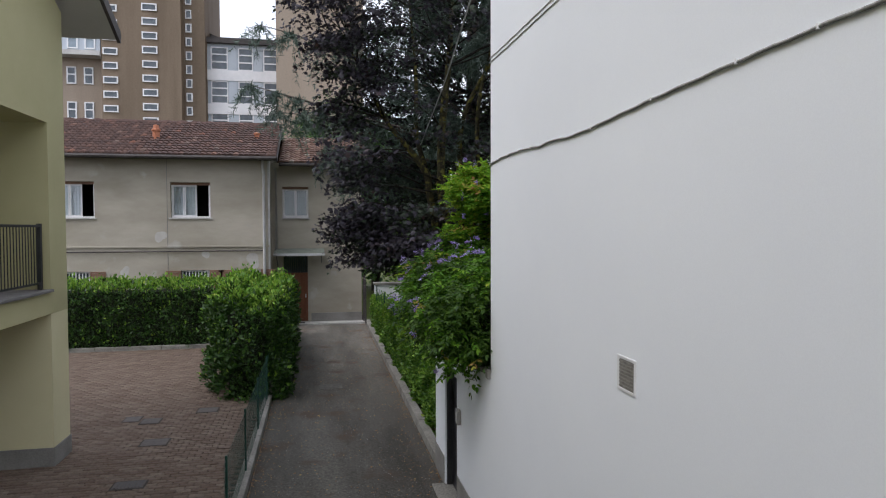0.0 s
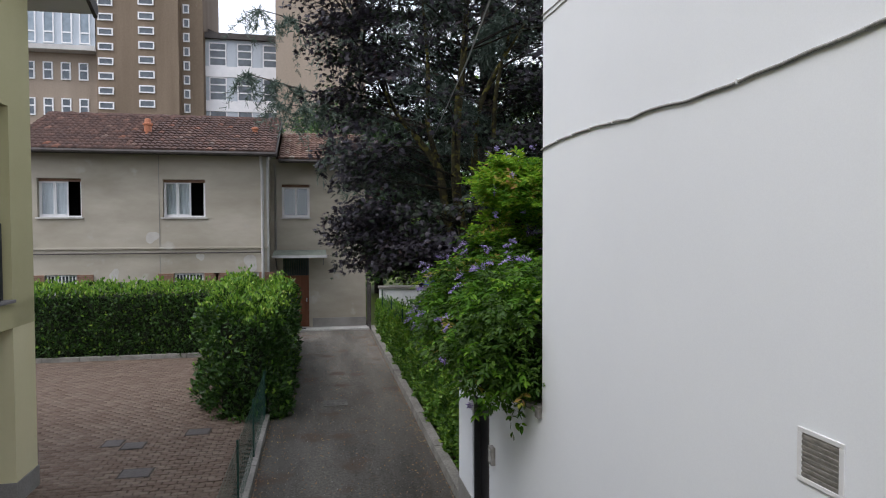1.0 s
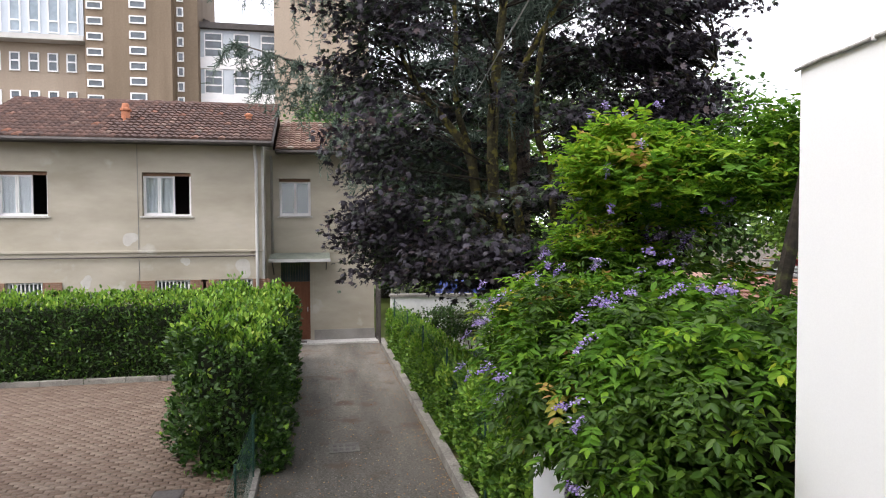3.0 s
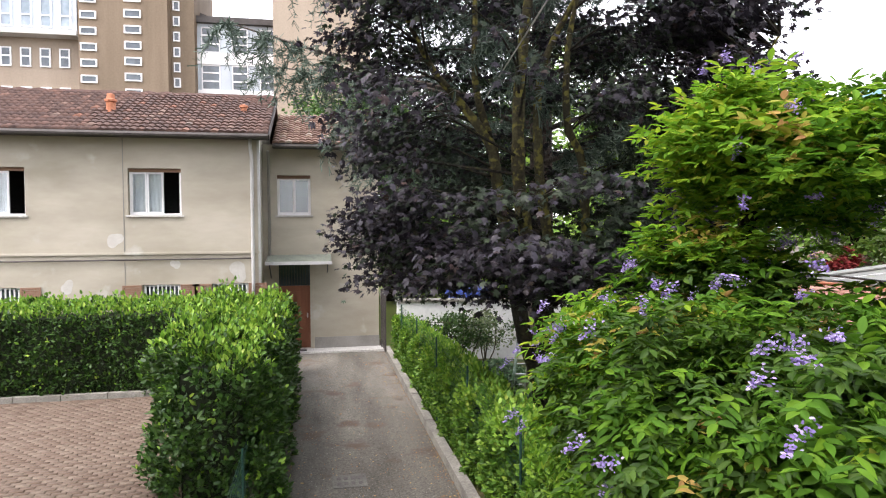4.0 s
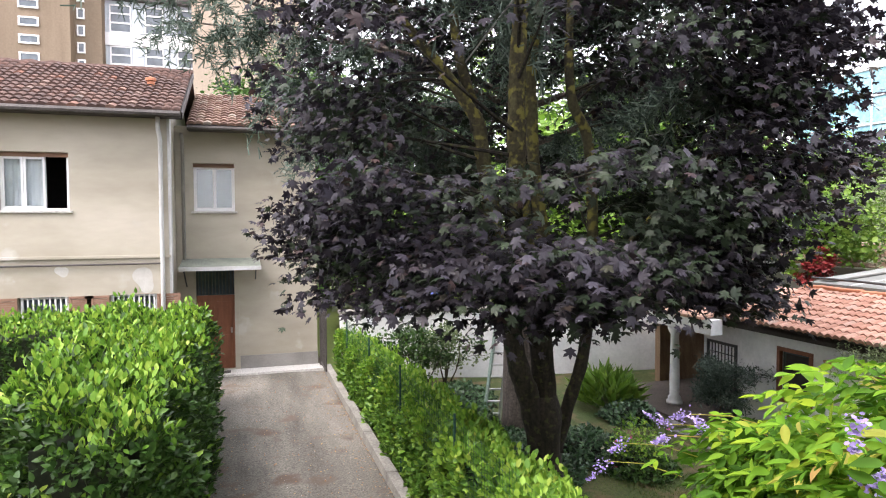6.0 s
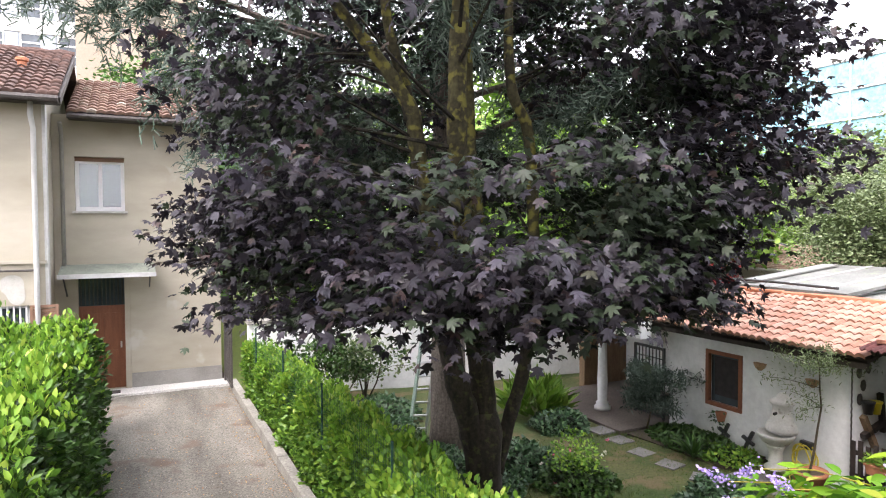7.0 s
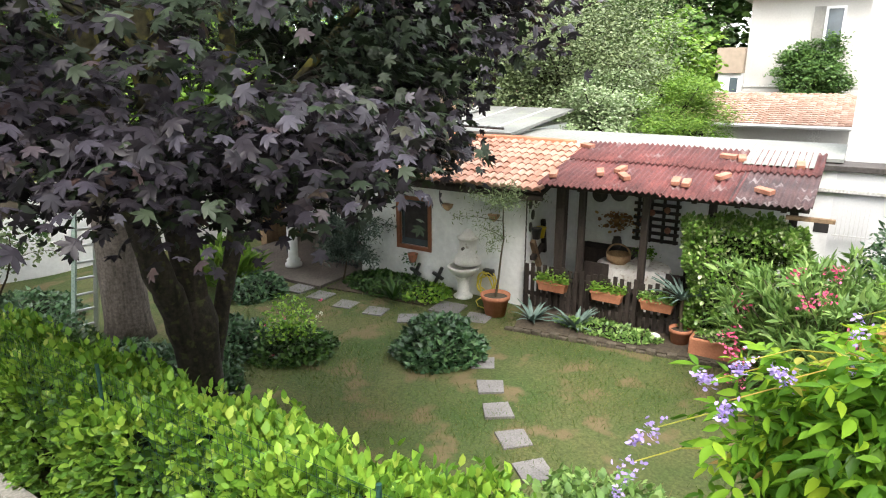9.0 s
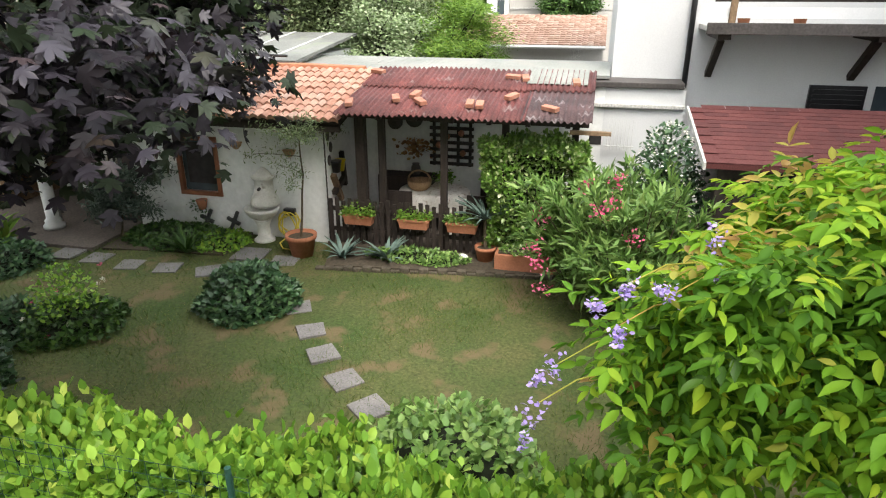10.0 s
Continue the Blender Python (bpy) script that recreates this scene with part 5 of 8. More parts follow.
part("seat", boxes((10.35, 10.85, 12.2, 13.3, 0.42, 0.48), bevel=0.01), M_DARK_WOOD, bn)
part("backrest", boxes((10.8, 10.86, 12.2, 13.3, 0.48, 0.9), bevel=0.01), M_DARK_WOOD, bn)
for x in (10.4, 10.8):
    for y in (12.25, 13.25):
        part("leg", boxes((x - 0.03, x + 0.03, y - 0.03, y + 0.03, 0.05, 0.42)), M_DARK_WOOD, bn)
for cy in (14.4, 13.1):
    chd = thing("garden_chair", (9.75, cy, 0.05), "dark garden chair pulled up to the table", "chair", "chairs at the table")
    part("seat", boxes((9.55, 9.95, cy - 0.2, cy + 0.2, 0.42, 0.46), bevel=0.01), M_DARK_WOOD, chd)
    part("backrest", boxes((9.53, 9.57, cy - 0.2, cy + 0.2, 0.46, 0.88), bevel=0.01), M_DARK_WOOD, chd)
    for x in (9.57, 9.93):
        for y in (cy - 0.18, cy + 0.18):
            part("leg", boxes((x - 0.02, x + 0.02, y - 0.02, y + 0.02, 0.05, 0.42)), M_DARK_WOOD, chd)
tr = thing("wall_trellis", (10.88, 13.8, 1.0), "dark wooden wall rack of crossed slats with small ornaments", "trellis")
for k in range(4):
    y = 13.48 + k * 0.215
    part("upright", boxes((10.84, 10.87, y, y + 0.05, 1.0, 1.82)), M_DARK_WOOD, tr)
for k in range(7):
    z = 1.02 + k * 0.125
    part("slat", boxes((10.80, 10.838, 13.44, 14.22, z, z + 0.055)), M_DARK_WOOD, tr)
for y, z in ((13.62, 1.2), (13.9, 1.48), (13.65, 1.55), (14.05, 1.33)):
    o = thing("ornament", (10.79, y, z), "small terracotta ornament on the wall rack", "ornament", "rack ornaments")
    part("body", lathe(bmesh.new(), (10.77, y, z), [(0.02, 0), (0.05, 0.03), (0.055, 0.07), (0.03, 0.1), (0.01, 0.11)], 10), M_BRICK, o, "", True)
for y, z, r_ in ((14.85, 1.75, 0.14), (14.5, 1.82, 0.16)):
    o = thing("wall_basket", (10.86, y, z), "dark round basket hung on the pergola wall", "basket")
    bm = lathe(bmesh.new(), (0, 0, 0), [(r_ * 0.3, 0), (r_, 0.05), (r_, 0.07), (r_ * 0.3, 0.03)], 16)
    bmesh.ops.transform(bm, matrix=Matrix.Translation((10.88, y, z)) @ Matrix.Rotation(radians(-90), 4, "Y"), verts=bm.verts[:])
    part("bowl", bm, M_GUTTER, o, "", True)
# crossed wood and pots on the end wall
cw = thing("plant_rack", (9.7, 15.5, 0.9), "crossed dark wooden rack with a yellow pot on the end wall", "rack")
part("board", bar(bmesh.new(), (9.45, 15.5, 1.1), (9.75, 15.5, 0.6), 0.08), M_OLD_WOOD, cw)
part("board", bar(bmesh.new(), (9.45, 15.5, 0.8), (9.95, 15.5, 0.95), 0.08), M_DARK_WOOD, cw)
part("board", bar(bmesh.new(), (9.85, 15.5, 1.4), (9.95, 15.5, 0.8), 0.07), M_DARK_WOOD, cw)
for x, z, m_, c_ in ((9.68, 1.12, M_YELLOW_POT, "yellow"), (9.5, 1.14, M_BLACK_PAINT, "dark")):
    o = thing("flower_pot", (x, 15.46, z), c_ + " plastic pot hung on the rack", "pot", "rack pots")
    part("pot", lathe(bmesh.new(), (x, 15.46, z), [(0.06, 0), (0.085, 0.16), (0.095, 0.165), (0.095, 0.19), (0.07, 0.19)], 14), m_, o, "", True)
for x, z in ((9.4, 1.75), (9.62, 1.8), (9.5, 1.55), (9.42, 1.35), (9.75, 1.95)):
    o = thing("wall_ornament", (x, 15.54, z), "small dark oval plaque on the whitewashed wall", "ornament", "wall plaques")
    bm = lathe(bmesh.new(), (0, 0, 0), [(0.02, 0), (0.07, 0.005), (0.075, 0.02), (0.05, 0.03)], 14)
    bmesh.ops.transform(bm, matrix=Matrix.Translation((x, 15.55, z)) @ Matrix.Rotation(radians(90), 4, "X") @ Matrix.Diagonal((0.8, 1.2, 1, 1)), verts=bm.verts[:])
    part("plaque", bm, M_GUTTER, o, "", True)

# ---------------------------------------------------------------- along the garden-house wall
FYc = 16.62
fo = thing("wall_fountain", (GX, FYc, 0), "weathered white marble wall fountain with a shell basin", "fountain")
part("pedestal", lathe(bmesh.new(), (9.05, FYc, 0), [(0.17, 0), (0.17, 0.05), (0.11, 0.09), (0.10, 0.28), (0.13, 0.36), (0.16, 0.40)], 18), M_MARBLE, fo, "", True)
part("basin", lathe(bmesh.new(), (9.05, FYc, 0.40), [(0.12, 0), (0.21, 0.05), (0.26, 0.12), (0.285, 0.16), (0.285, 0.19), (0.25, 0.19), (0.19, 0.11)], 24), M_MARBLE, fo, "", True)
part("back_plate", lathe(bmesh.new(), (9.2, FYc, 0.60), [(0.24, 0), (0.25, 0.05), (0.22, 0.14), (0.175, 0.20), (0.175, 0.24), (0.155, 0.25), (0.155, 0.42), (0.18, 0.44), (0.20, 0.48), (0.15, 0.50), (0.10, 0.56), (0.04, 0.62)], 18, 1.0), M_MARBLE, fo, "", True)
part("spout", bar(bmesh.new(), (9.12, FYc, 0.92), (9.0, FYc, 0.90), 0.025, seg=8), M_GUTTER, fo)
hs = thing("garden_hose", (9.12, 16.2, 0.3), "yellow garden hose coiled on a wall reel", "hose")
bm = bmesh.new()
pts = []
for k in range(150):
    a = k * 0.22
    r_ = 0.16 + 0.04 * math.sin(k * 0.37)
    pts.append((9.14 + 0.05 * math.sin(k * 0.11), 16.2 + r_ * math.cos(a), 0.30 + 1.15 * r_ * math.sin(a)))
part("coil", tube(bm, pts, 0.012, 6), M_HOSE, hs, "", True)
part("tail", tube(bmesh.new(), [(9.1, 16.2, 0.12), (8.95, 16.3, 0.03), (8.75, 16.15, 0.03), (8.7, 15.95, 0.03), (8.85, 15.9, 0.03)], 0.012, 6), M_HOSE, hs, "", True)
part("reel", boxes((9.16, GX, 16.1, 16.3, 0.44, 0.56), bevel=0.02), M_BLACK_PAINT, hs)


def pot(name, at, r, h, label, material=M_TERRACOTTA):
    p = thing(name, at, label, "pot")
    part("pot", lathe(bmesh.new(), at, [(r * 0.68, 0), (r * 0.92, h * 0.8), (r, h * 0.8), (r * 1.04, h), (r * 0.92, h), (r * 0.86, h * 0.84)], 22), material, p, "", True)
    part("soil", lathe(bmesh.new(), at, [(r * 0.5, h * 0.8), (r * 0.87, h * 0.86), (r * 0.1, h * 0.88)], 14), M_EARTH, p)
    return p


pot("plant_pot", (8.62, 15.75, 0), 0.24, 0.36, "large terracotta pot holding a slim young tree")
pot("plant_pot", (8.92, 12.88, 0.0), 0.16, 0.30, "terracotta pot with a spiky green plant")
tt = thing("trough", (8.85, 12.2, 0), "long orange terracotta trough with sparse plants", "planter")
bm = boxes((8.62, 8.98, 11.75, 12.7, 0.0, 0.30), bevel=0.02)
part("trough", bm, M_TERRACOTTA, tt)
part("soil", boxes((8.66, 8.94, 11.8, 12.65, 0.30, 0.315)), M_EARTH, tt)
pl = thing("wall_planter", (GX - 0.06, 16.12, 1.45), "half-round wicker planter on the whitewashed wall", "planter")
part("body", lathe(bmesh.new(), (GX - 0.04, 16.12, 1.42), [(0.03, 0), (0.08, 0.05), (0.11, 0.12)], 12), M_WICKER, pl, "", True)
pl = thing("wall_planter", (GX - 0.06, 17.05, 1.5), "half-round wicker planter on the whitewashed wall", "planter")
part("body", lathe(bmesh.new(), (GX - 0.04, 17.05, 1.5), [(0.03, 0), (0.08, 0.05), (0.11, 0.12)], 12), M_WICKER, pl, "", True)
pl = thing("wall_pot", (GX - 0.1, 17.75, 0.5), "small terracotta pot with a trailing plant below the window", "pot")
part("pot", lathe(bmesh.new(), (GX - 0.1, 17.78, 0.45), [(0.06, 0), (0.09, 0.13), (0.1, 0.16), (0.07, 0.16)], 14), M_TERRACOTTA, pl, "", True)
r0 = np.random.default_rng(77)
tagged(leaves("plant", IVY, np.stack([r0.normal(GX - 0.12, 0.05, 90), r0.normal(17.85, 0.08, 90), 0.62 - np.abs(r0.normal(0, 0.16, 90))], 1), spin(90, r0, 0.4), r0.normal(0, 1, (90, 3)) + [0, 0, 1], r0.uniform(0.03, 0.06, 90), L_IVY, pl), kind="stuff")
for y in (17.25, 17.75):
    an = thing("iron_ornament", (GX - 0.03, y, 0.0), "small black iron cross-shaped ornament leaning on the wall", "ornament", "iron ornaments")
    part("stem", bar(bmesh.new(), (GX - 0.04, y + 0.10, 0.05), (GX - 0.04, y - 0.08, 0.42), 0.05), M_IRON, an)
    part("arm", bar(bmesh.new(), (GX - 0.045, y + 0.12, 0.30), (GX - 0.045, y - 0.1, 0.20), 0.05), M_IRON, an)
rc = thing("rain_chain", (GX - 0.08, 15.5, 0), "dark chain hanging at the corner of the garden house", "chain")
part("chain", tube(bmesh.new(), [(GX - 0.08, 15.5, 2.0)] + [(GX - 0.08 + 0.01 * (k % 2), 15.5, 2.0 - 0.05 * k) for k in range(1, 40)], 0.012, 5), M_GUTTER, rc)

# stepping stones
rng = np.random.default_rng(5)
for x, y, s, tw in ((5.03, 13.38, 0.34, -42), (5.44, 13.81, 0.34, -45), (5.89, 14.25, 0.33, -52), (6.36, 14.60, 0.33, -58), (6.90, 15.02, 0.33, -60), (8.45, 16.55, 0.5, 5), (7.7, 16.83, 0.38, -60), (7.66, 17.5, 0.36, -75), (7.64, 18.13, 0.36, -80), (7.75, 18.8, 0.38, 5), (7.8, 19.4, 0.4, 3), (8.3, 15.9, 0.4, 10), (7.4, 15.5, 0.34, 15)):
    st = thing("stepping_stone", (x, y, 0), "square grey stone slab set flush in the lawn", "stepping stone", "stepping stones")
    bm = boxes((-s / 2, s / 2, -s / 2, s / 2, -0.05, 0.024), bevel=0.008)
    for v_ in bm.verts:
        v_.co.x *= 1 + 0.05 * math.sin(x * 9 + v_.co.y * 8)
        v_.co.y *= 1 + 0.05 * math.cos(y * 7 + v_.co.x * 8)
    bmesh.ops.transform(bm, matrix=Matrix.Translation((x, y, 0)) @ Matrix.Rotation(radians(tw), 4, "Z"), verts=bm.verts[:])
    part("slab", bm, M_STONE, st)
# edging of the bed before the fence
for k in range(26):
    f = k / 25
    x = 8.15 + 0.45 * f ** 0.8
    y = 15.25 - 3.5 * f
    st = thing("edging_stone", (x, y, 0), "small brown edging stone of the flower bed", "stone", "bed edging")
    bm = boxes((-0.05, 0.05, -0.068, 0.068, -0.04, 0.055 + 0.02 * math.sin(k * 3)), bevel=0.016)
    bmesh.ops.transform(bm, matrix=Matrix.Translation((x, y, 0)) @ Matrix.Rotation(radians(8 + 12 * math.sin(k * 2)), 4, "Z"), verts=bm.verts[:])
    part("stone", bm, M_EDGING, st)
structure("flower_bed", slab((8.2, 15.2, 0.06), (8.62, 11.7, 0.06), (GX - 0.1, 11.7, 0.09), (GX - 0.1, 15.4, 0.09), 0.1), M_EARTH, "dark soil bed before the picket fence", "bed")
structure("flower_bed_2", slab((8.3, 16.95, 0.03), (GX, 16.95, 0.06), (GX, 19.0, 0.06), (8.1, 19.0, 0.03), 0.08), M_EARTH, "dark soil bed along the garden house", "bed")
rk = thing("pale_stone", (8.95, 13.22, 0.08), "rounded pale stone beside the small pot", "stone")
bm = bmesh.new()
bmesh.ops.create_icosphere(bm, subdivisions=2, radius=0.075)
for v_ in bm.verts:
    v_.co = Vector((v_.co.x, v_.co.y * 1.2, v_.co.z * 0.75)) * (1 + 0.12 * math.sin(v_.co.x * 30)) + Vector((8.82, 13.22, 0.12))
part("stone", bm, M_MARBLE, rk, "", True)
# ladder on the cedar
ld = thing("ladder", (4.5, 20.3, 0), "green and aluminium ladder leaning on the cedar trunk", "ladder")
RAILS = ((Vector((4.40, 20.76, 0)), Vector((4.60, 20.46, 2.3))), (Vector((4.70, 20.66, 0)), Vector((4.86, 20.40, 2.3))))
for (a, b), m_ in zip(RAILS, (M_LADDER_GREEN, M_SILVER)):
    part("rail", bar(bmesh.new(), a, b, 0.055), m_, ld)
for k in range(9):
    f = 0.06 + k * 0.11
    part("rung", bar(bmesh.new(), RAILS[0][0].lerp(RAILS[0][1], f), RAILS[1][0].lerp(RAILS[1][1], f), 0.022, seg=6), M_SILVER, ld)

# ---------------------------------------------------------------- behind and beside the garden
sh = thing("long_shed", (12, 14.2, 0), "long low shed with a green-grey sheet roof behind the pergola", "shed")
part("wall", boxes((11.12, 12.4, 11.25, 17.2, -0.06, 2.45)), M_GARDEN_WHITE, sh)
part("roof", slab((11.05, 11.25, 2.60), (12.6, 11.25, 2.68), (12.6, 17.2, 2.68), (11.05, 17.2, 2.60), 0.05), M_GREEN_SHEET, sh, "green-grey corrugated roof")
for k in range(60):
    y = 11.3 + k * 0.099
    part("ridge", slab((11.05, y, 2.604), (12.6, y, 2.684), (12.6, y + 0.05, 2.684), (11.05, y + 0.05, 2.604), 0.003), M_GREEN_SHEET, sh)
gs = thing("grey_shed", (12.5, 19.5, 0), "flat grey fibre-cement roofed shed behind the garden house", "shed")
part("wall", boxes((11.12, 14.2, 16.9, 19.1, -0.06, 2.7)), M_GARDEN_WHITE, gs)
part("roof", slab((11.0, 16.75, 2.72), (14.2, 16.75, 3.02), (14.2, 19.2, 3.02), (11.0, 19.2, 2.72), 0.06), M_GREY_SHEET, gs)
part("green_panel", slab((11.2, 18.75, 2.79), (13.9, 18.75, 3.045), (13.9, 19.12, 3.045), (11.2, 19.12, 2.79), 0.03), M_GREEN_SHEET, gs)
part("pipe", tube(bmesh.new(), [(11.0, 16.9, 2.8), (11.0, 18.0, 2.82), (11.0, 19.1, 2.82)], 0.025, 6), M_IRON, gs)
for y in (17.3, 18.2):
    part("panel_seam", slab((11.0, y, 2.735), (14.2, y, 3.035), (14.2, y + 0.05, 3.035), (11.0, y + 0.05, 2.735), 0.02), M_ZINC, gs)
rdg = thing("ridge_tile", (10.95, 17.5, 2.5), "broken terracotta ridge tile on the garden-house roof", "roof tile", "ridge tiles")
part("tile", tube(bmesh.new(), [(10.92, 15.4, 2.60), (10.94, 16.6, 2.62), (10.9, 17.9, 2.60)], 0.075, 8), M_TERRACOTTA, rdg)
for y, tw in ((18.1, 20), (18.5, -15), (17.2, 8), (18.9, 30)):
    o = thing("ridge_tile", (10.9, y, 2.6), "loose terracotta tile lying on the roof ridge", "roof tile", "ridge tiles")
    bm = boxes((-0.1, 0.1, -0.2, 0.2, 0, 0.06), bevel=0.02)
    bmesh.ops.transform(bm, matrix=Matrix.Translation((10.88, y, 2.62)) @ Matrix.Rotation(radians(tw), 4, "Z"), verts=bm.verts[:])
    part("tile", bm, M_TERRACOTTA, o)

vh = thing("villa", (14, 4, 0), "white-rendered house with a dark timber balcony", "house")
part("wall", holed("y", -10, 10.05, 11.5, 11.8, -0.06, 9.0, [(7.33, 8.15, 1.2, 2.5), (6.2, 7.2, 1.2, 2.5)]), M_VILLA, vh)
part("wall", boxes((11.8, 18, 9.7, 10.05, -0.06, 9.0)), M_VILLA, vh)
part("wall", boxes((11.52, 18, 10.05, 11.22, -0.06, 9.0)), M_VILLA, vh)
part("low_wall", boxes((10.9, 11.49, 10.06, 11.3, -0.06, 2.44)), M_VILLA, vh)
part("ledge", boxes((10.83, 10.9, 10.06, 11.62, 2.13, 2.19), bevel=0.01), M_CONCRETE, vh)
part("dark_coping", boxes((10.84, 11.5, 10.1, 11.6, 2.445, 2.53), bevel=0.01), M_GUTTER, vh)
part("vent_hole", boxes((10.892, 10.899, 11.3, 11.5, 1.5, 1.65)), M_DARK, vh)
part("downpipe", tube(bmesh.new(), [(11.44, 10.05, 0), (11.44, 10.05, 9)], 0.045, 8), M_BLACK_PAINT, vh, "black downpipe", True)
bal = part("balcony", boxes((10.4, 11.5, -2, 9.93, 3.33, 3.40)), M_CONCRETE, vh, "timber balcony with white boards")
part("edge_beam", boxes((10.34, 10.40, -2, 9.97, 3.30, 3.46), bevel=0.01), M_GUTTER, bal)
for y in (9.7, 7.6, 5.5):
    part("bracket", bar(bmesh.new(), (11.48, y, 2.62), (10.72, y, 3.22), 0.10), M_DARK_WOOD, vh)
    part("bracket_beam", boxes((10.45, 11.48, y - 0.09, y + 0.09, 3.22, 3.325)), M_DARK_WOOD, vh)
for k in range(5):
    z = 3.52 + k * 0.22
    part("board", boxes((10.42, 10.44, -2, 9.9, z, z + 0.15)), M_WHITE_PAINT if k % 2 == 0 else M_DARK_WOOD, bal)
for y in (9.6, 7.5, 5.4):
    part("post", boxes((10.36, 10.415, y, y + 0.09, 3.4, 4.6)), M_OLD_WOOD, bal)
for y in (9.45, 8.7):
    pot("balcony_pot", (10.6, y, 3.4), 0.1, 0.17, "terracotta pot on the balcony")
sw = part("shutter", boxes((11.44, 11.5, 7.33, 8.15, 1.2, 2.5)), M_BLACK_PAINT, vh, "black louvred shutter")
for k in range(16):
    part("slat", boxes((11.42, 11.44, 7.38, 8.1, 1.26 + k * 0.076, 1.30 + k * 0.076)), M_BLACK_PAINT, sw)
part("pane", boxes((11.6, 11.62, 6.2, 7.2, 1.2, 2.5)), M_DARK_GLASS, vh)
rs = thing("shingle_shed", (8.9, 7.5, 0), "small dark shed under a red shingle roof", "shed")
rsr = part("roof", slab((7.85, 10.12, 2.0), (9.95, 10.12, 2.32), (9.95, 4.5, 2.32), (7.85, 4.5, 2.0), 0.06), M_SHINGLE, rs, "red bitumen shingle roof")
part("roof_edge", slab((7.83, 10.15, 2.015), (9.97, 10.15, 2.335), (9.97, 10.12, 2.335), (7.83, 10.12, 2.015), 0.09), M_CONCRETE, rs)
part("wall", boxes((8.15, 9.8, 4.7, 9.85, -0.06, 1.96)), M_DARK_WOOD, rs)
part("dark_wall", boxes((8.12, 8.15, 4.9, 9.6, 0.1, 1.7)), M_DARK_WOOD, rs)
part("post", boxes((8.0, 8.1, 9.85, 9.95, 0, 1.95)), M_DARK_WOOD, rs)

lt = thing("tiled_outbuilding", (21, 14, 0), "long outbuilding with a weathered orange tiled roof", "outbuilding")
part("wall", boxes((19.9, 23.5, 11.35, 30, -0.06, 2.35)), M_FAR_WHITE, lt)
ltr = part("roof", slab((19.5, 11.3, 2.42), (23.0, 11.3, 3.12), (23.0, 30, 3.12), (19.5, 30, 2.42), 0.08), M_GUTTER, lt, "weathered orange tiled roof")
part("gutter", tube(bmesh.new(), [(19.45, 11.3, 2.4), (19.45, 30, 2.4)], 0.06, 6), M_ZINC, lt)
for k in range(8):
    part("pier", boxes((19.84, 19.9, 12 + k * 2.2, 12.3 + k * 2.2, 0, 2.3)), M_CONCRETE, lt)
nb = thing("neighbour_house", (28, 13, 0), "tall off-white rendered house behind the outbuilding", "house")
part("wall", boxes((25, 33, 8.0, 14.8, -0.06, 6.2)), M_FAR_WHITE, nb)
part("roof_overhang", boxes((24.5, 33.5, 7.8, 15.15, 6.2, 6.36)), M_CONCRETE, nb)
nr_ = part("roof", slab((24.4, 7.7, 6.38), (24.4, 15.25, 6.38), (29, 15.25, 8.2), (29, 7.7, 8.2), 0.1), M_TILE_NEW, nb, "orange tiled roof")
part("roof_back", slab((29, 7.7, 8.2), (29, 15.25, 8.2), (33.6, 15.25, 6.38), (33.6, 7.7, 6.38), 0.1), M_TILE_NEW, nb)
part("facade_line", boxes((24.97, 25, 8.0, 14.8, 3.28, 3.36)), M_CONCRETE, nb)
part("wing", boxes((24.6, 26, 14.81, 15.7, 3.75, 4.6)), M_BEIGE_TOWER, nb)
part("wing_wall", boxes((24.7, 26, 14.81, 15.6, -0.06, 3.74)), M_WHITE_PAINT, nb)
part("wing_door", boxes((24.66, 24.7, 14.95, 15.2, 2.6, 3.6)), M_DARK_GLASS, nb)
for y, z in ((12.3, 4.35), (10.2, 4.35)):
    nw = attach(new("window"), nb)
    xw = 25
    part("window_frame", boxes((xw - 0.08, xw, y - 0.28, y + 0.28, z, z + 0.08), (xw - 0.08, xw, y - 0.28, y + 0.28, z + 1.4, z + 1.48), (xw - 0.08, xw, y - 0.28, y - 0.21, z + 0.08, z + 1.4), (xw - 0.08, xw, y + 0.21, y + 0.28, z + 0.08, z + 1.4)), M_WHITE_PAINT, nw)
    part("pane", boxes((xw - 0.04, xw, y - 0.21, y + 0.21, z + 0.08, z + 1.4)), M_DARK_GLASS, nw)
    part("shutter", boxes((xw - 0.06, xw, y + 0.30, y + 0.62, z, z + 1.48)), M_PLINTH, nw)
sb = thing("scaffolded_building", (47, 42, 0), "distant building wrapped in pale blue scaffold netting", "building")
part("wall", boxes((44.4, 56, 33.2, 51, 0, 14.4)), M_FAR_WHITE, sb)
for k in range(7):
    part("netting", boxes((43.5, 43.6, 32.4, 51.5, 1.2 + k * 2.0, 3.0 + k * 2.0)), M_NETTING, sb)
    part("scaffold_deck", boxes((43.4, 44.3, 32.3, 51.6, 3.02 + k * 2.0, 3.16 + k * 2.0)), M_ZINC, sb)
for k in range(9):
    part("scaffold_pole", bar(bmesh.new(), (43.42, 32.4 + k * 2.38, 0), (43.42, 32.4 + k * 2.38, 16.2), 0.06, seg=6), M_ZINC, sb)
tp = thing("covered_stack", (4.7, 26.2, 0), "stack under a dark blue tarpaulin beyond the garden wall", "tarpaulin")
bm = bmesh.new()
bmesh.ops.create_grid(bm, x_segments=22, y_segments=10, size=1)
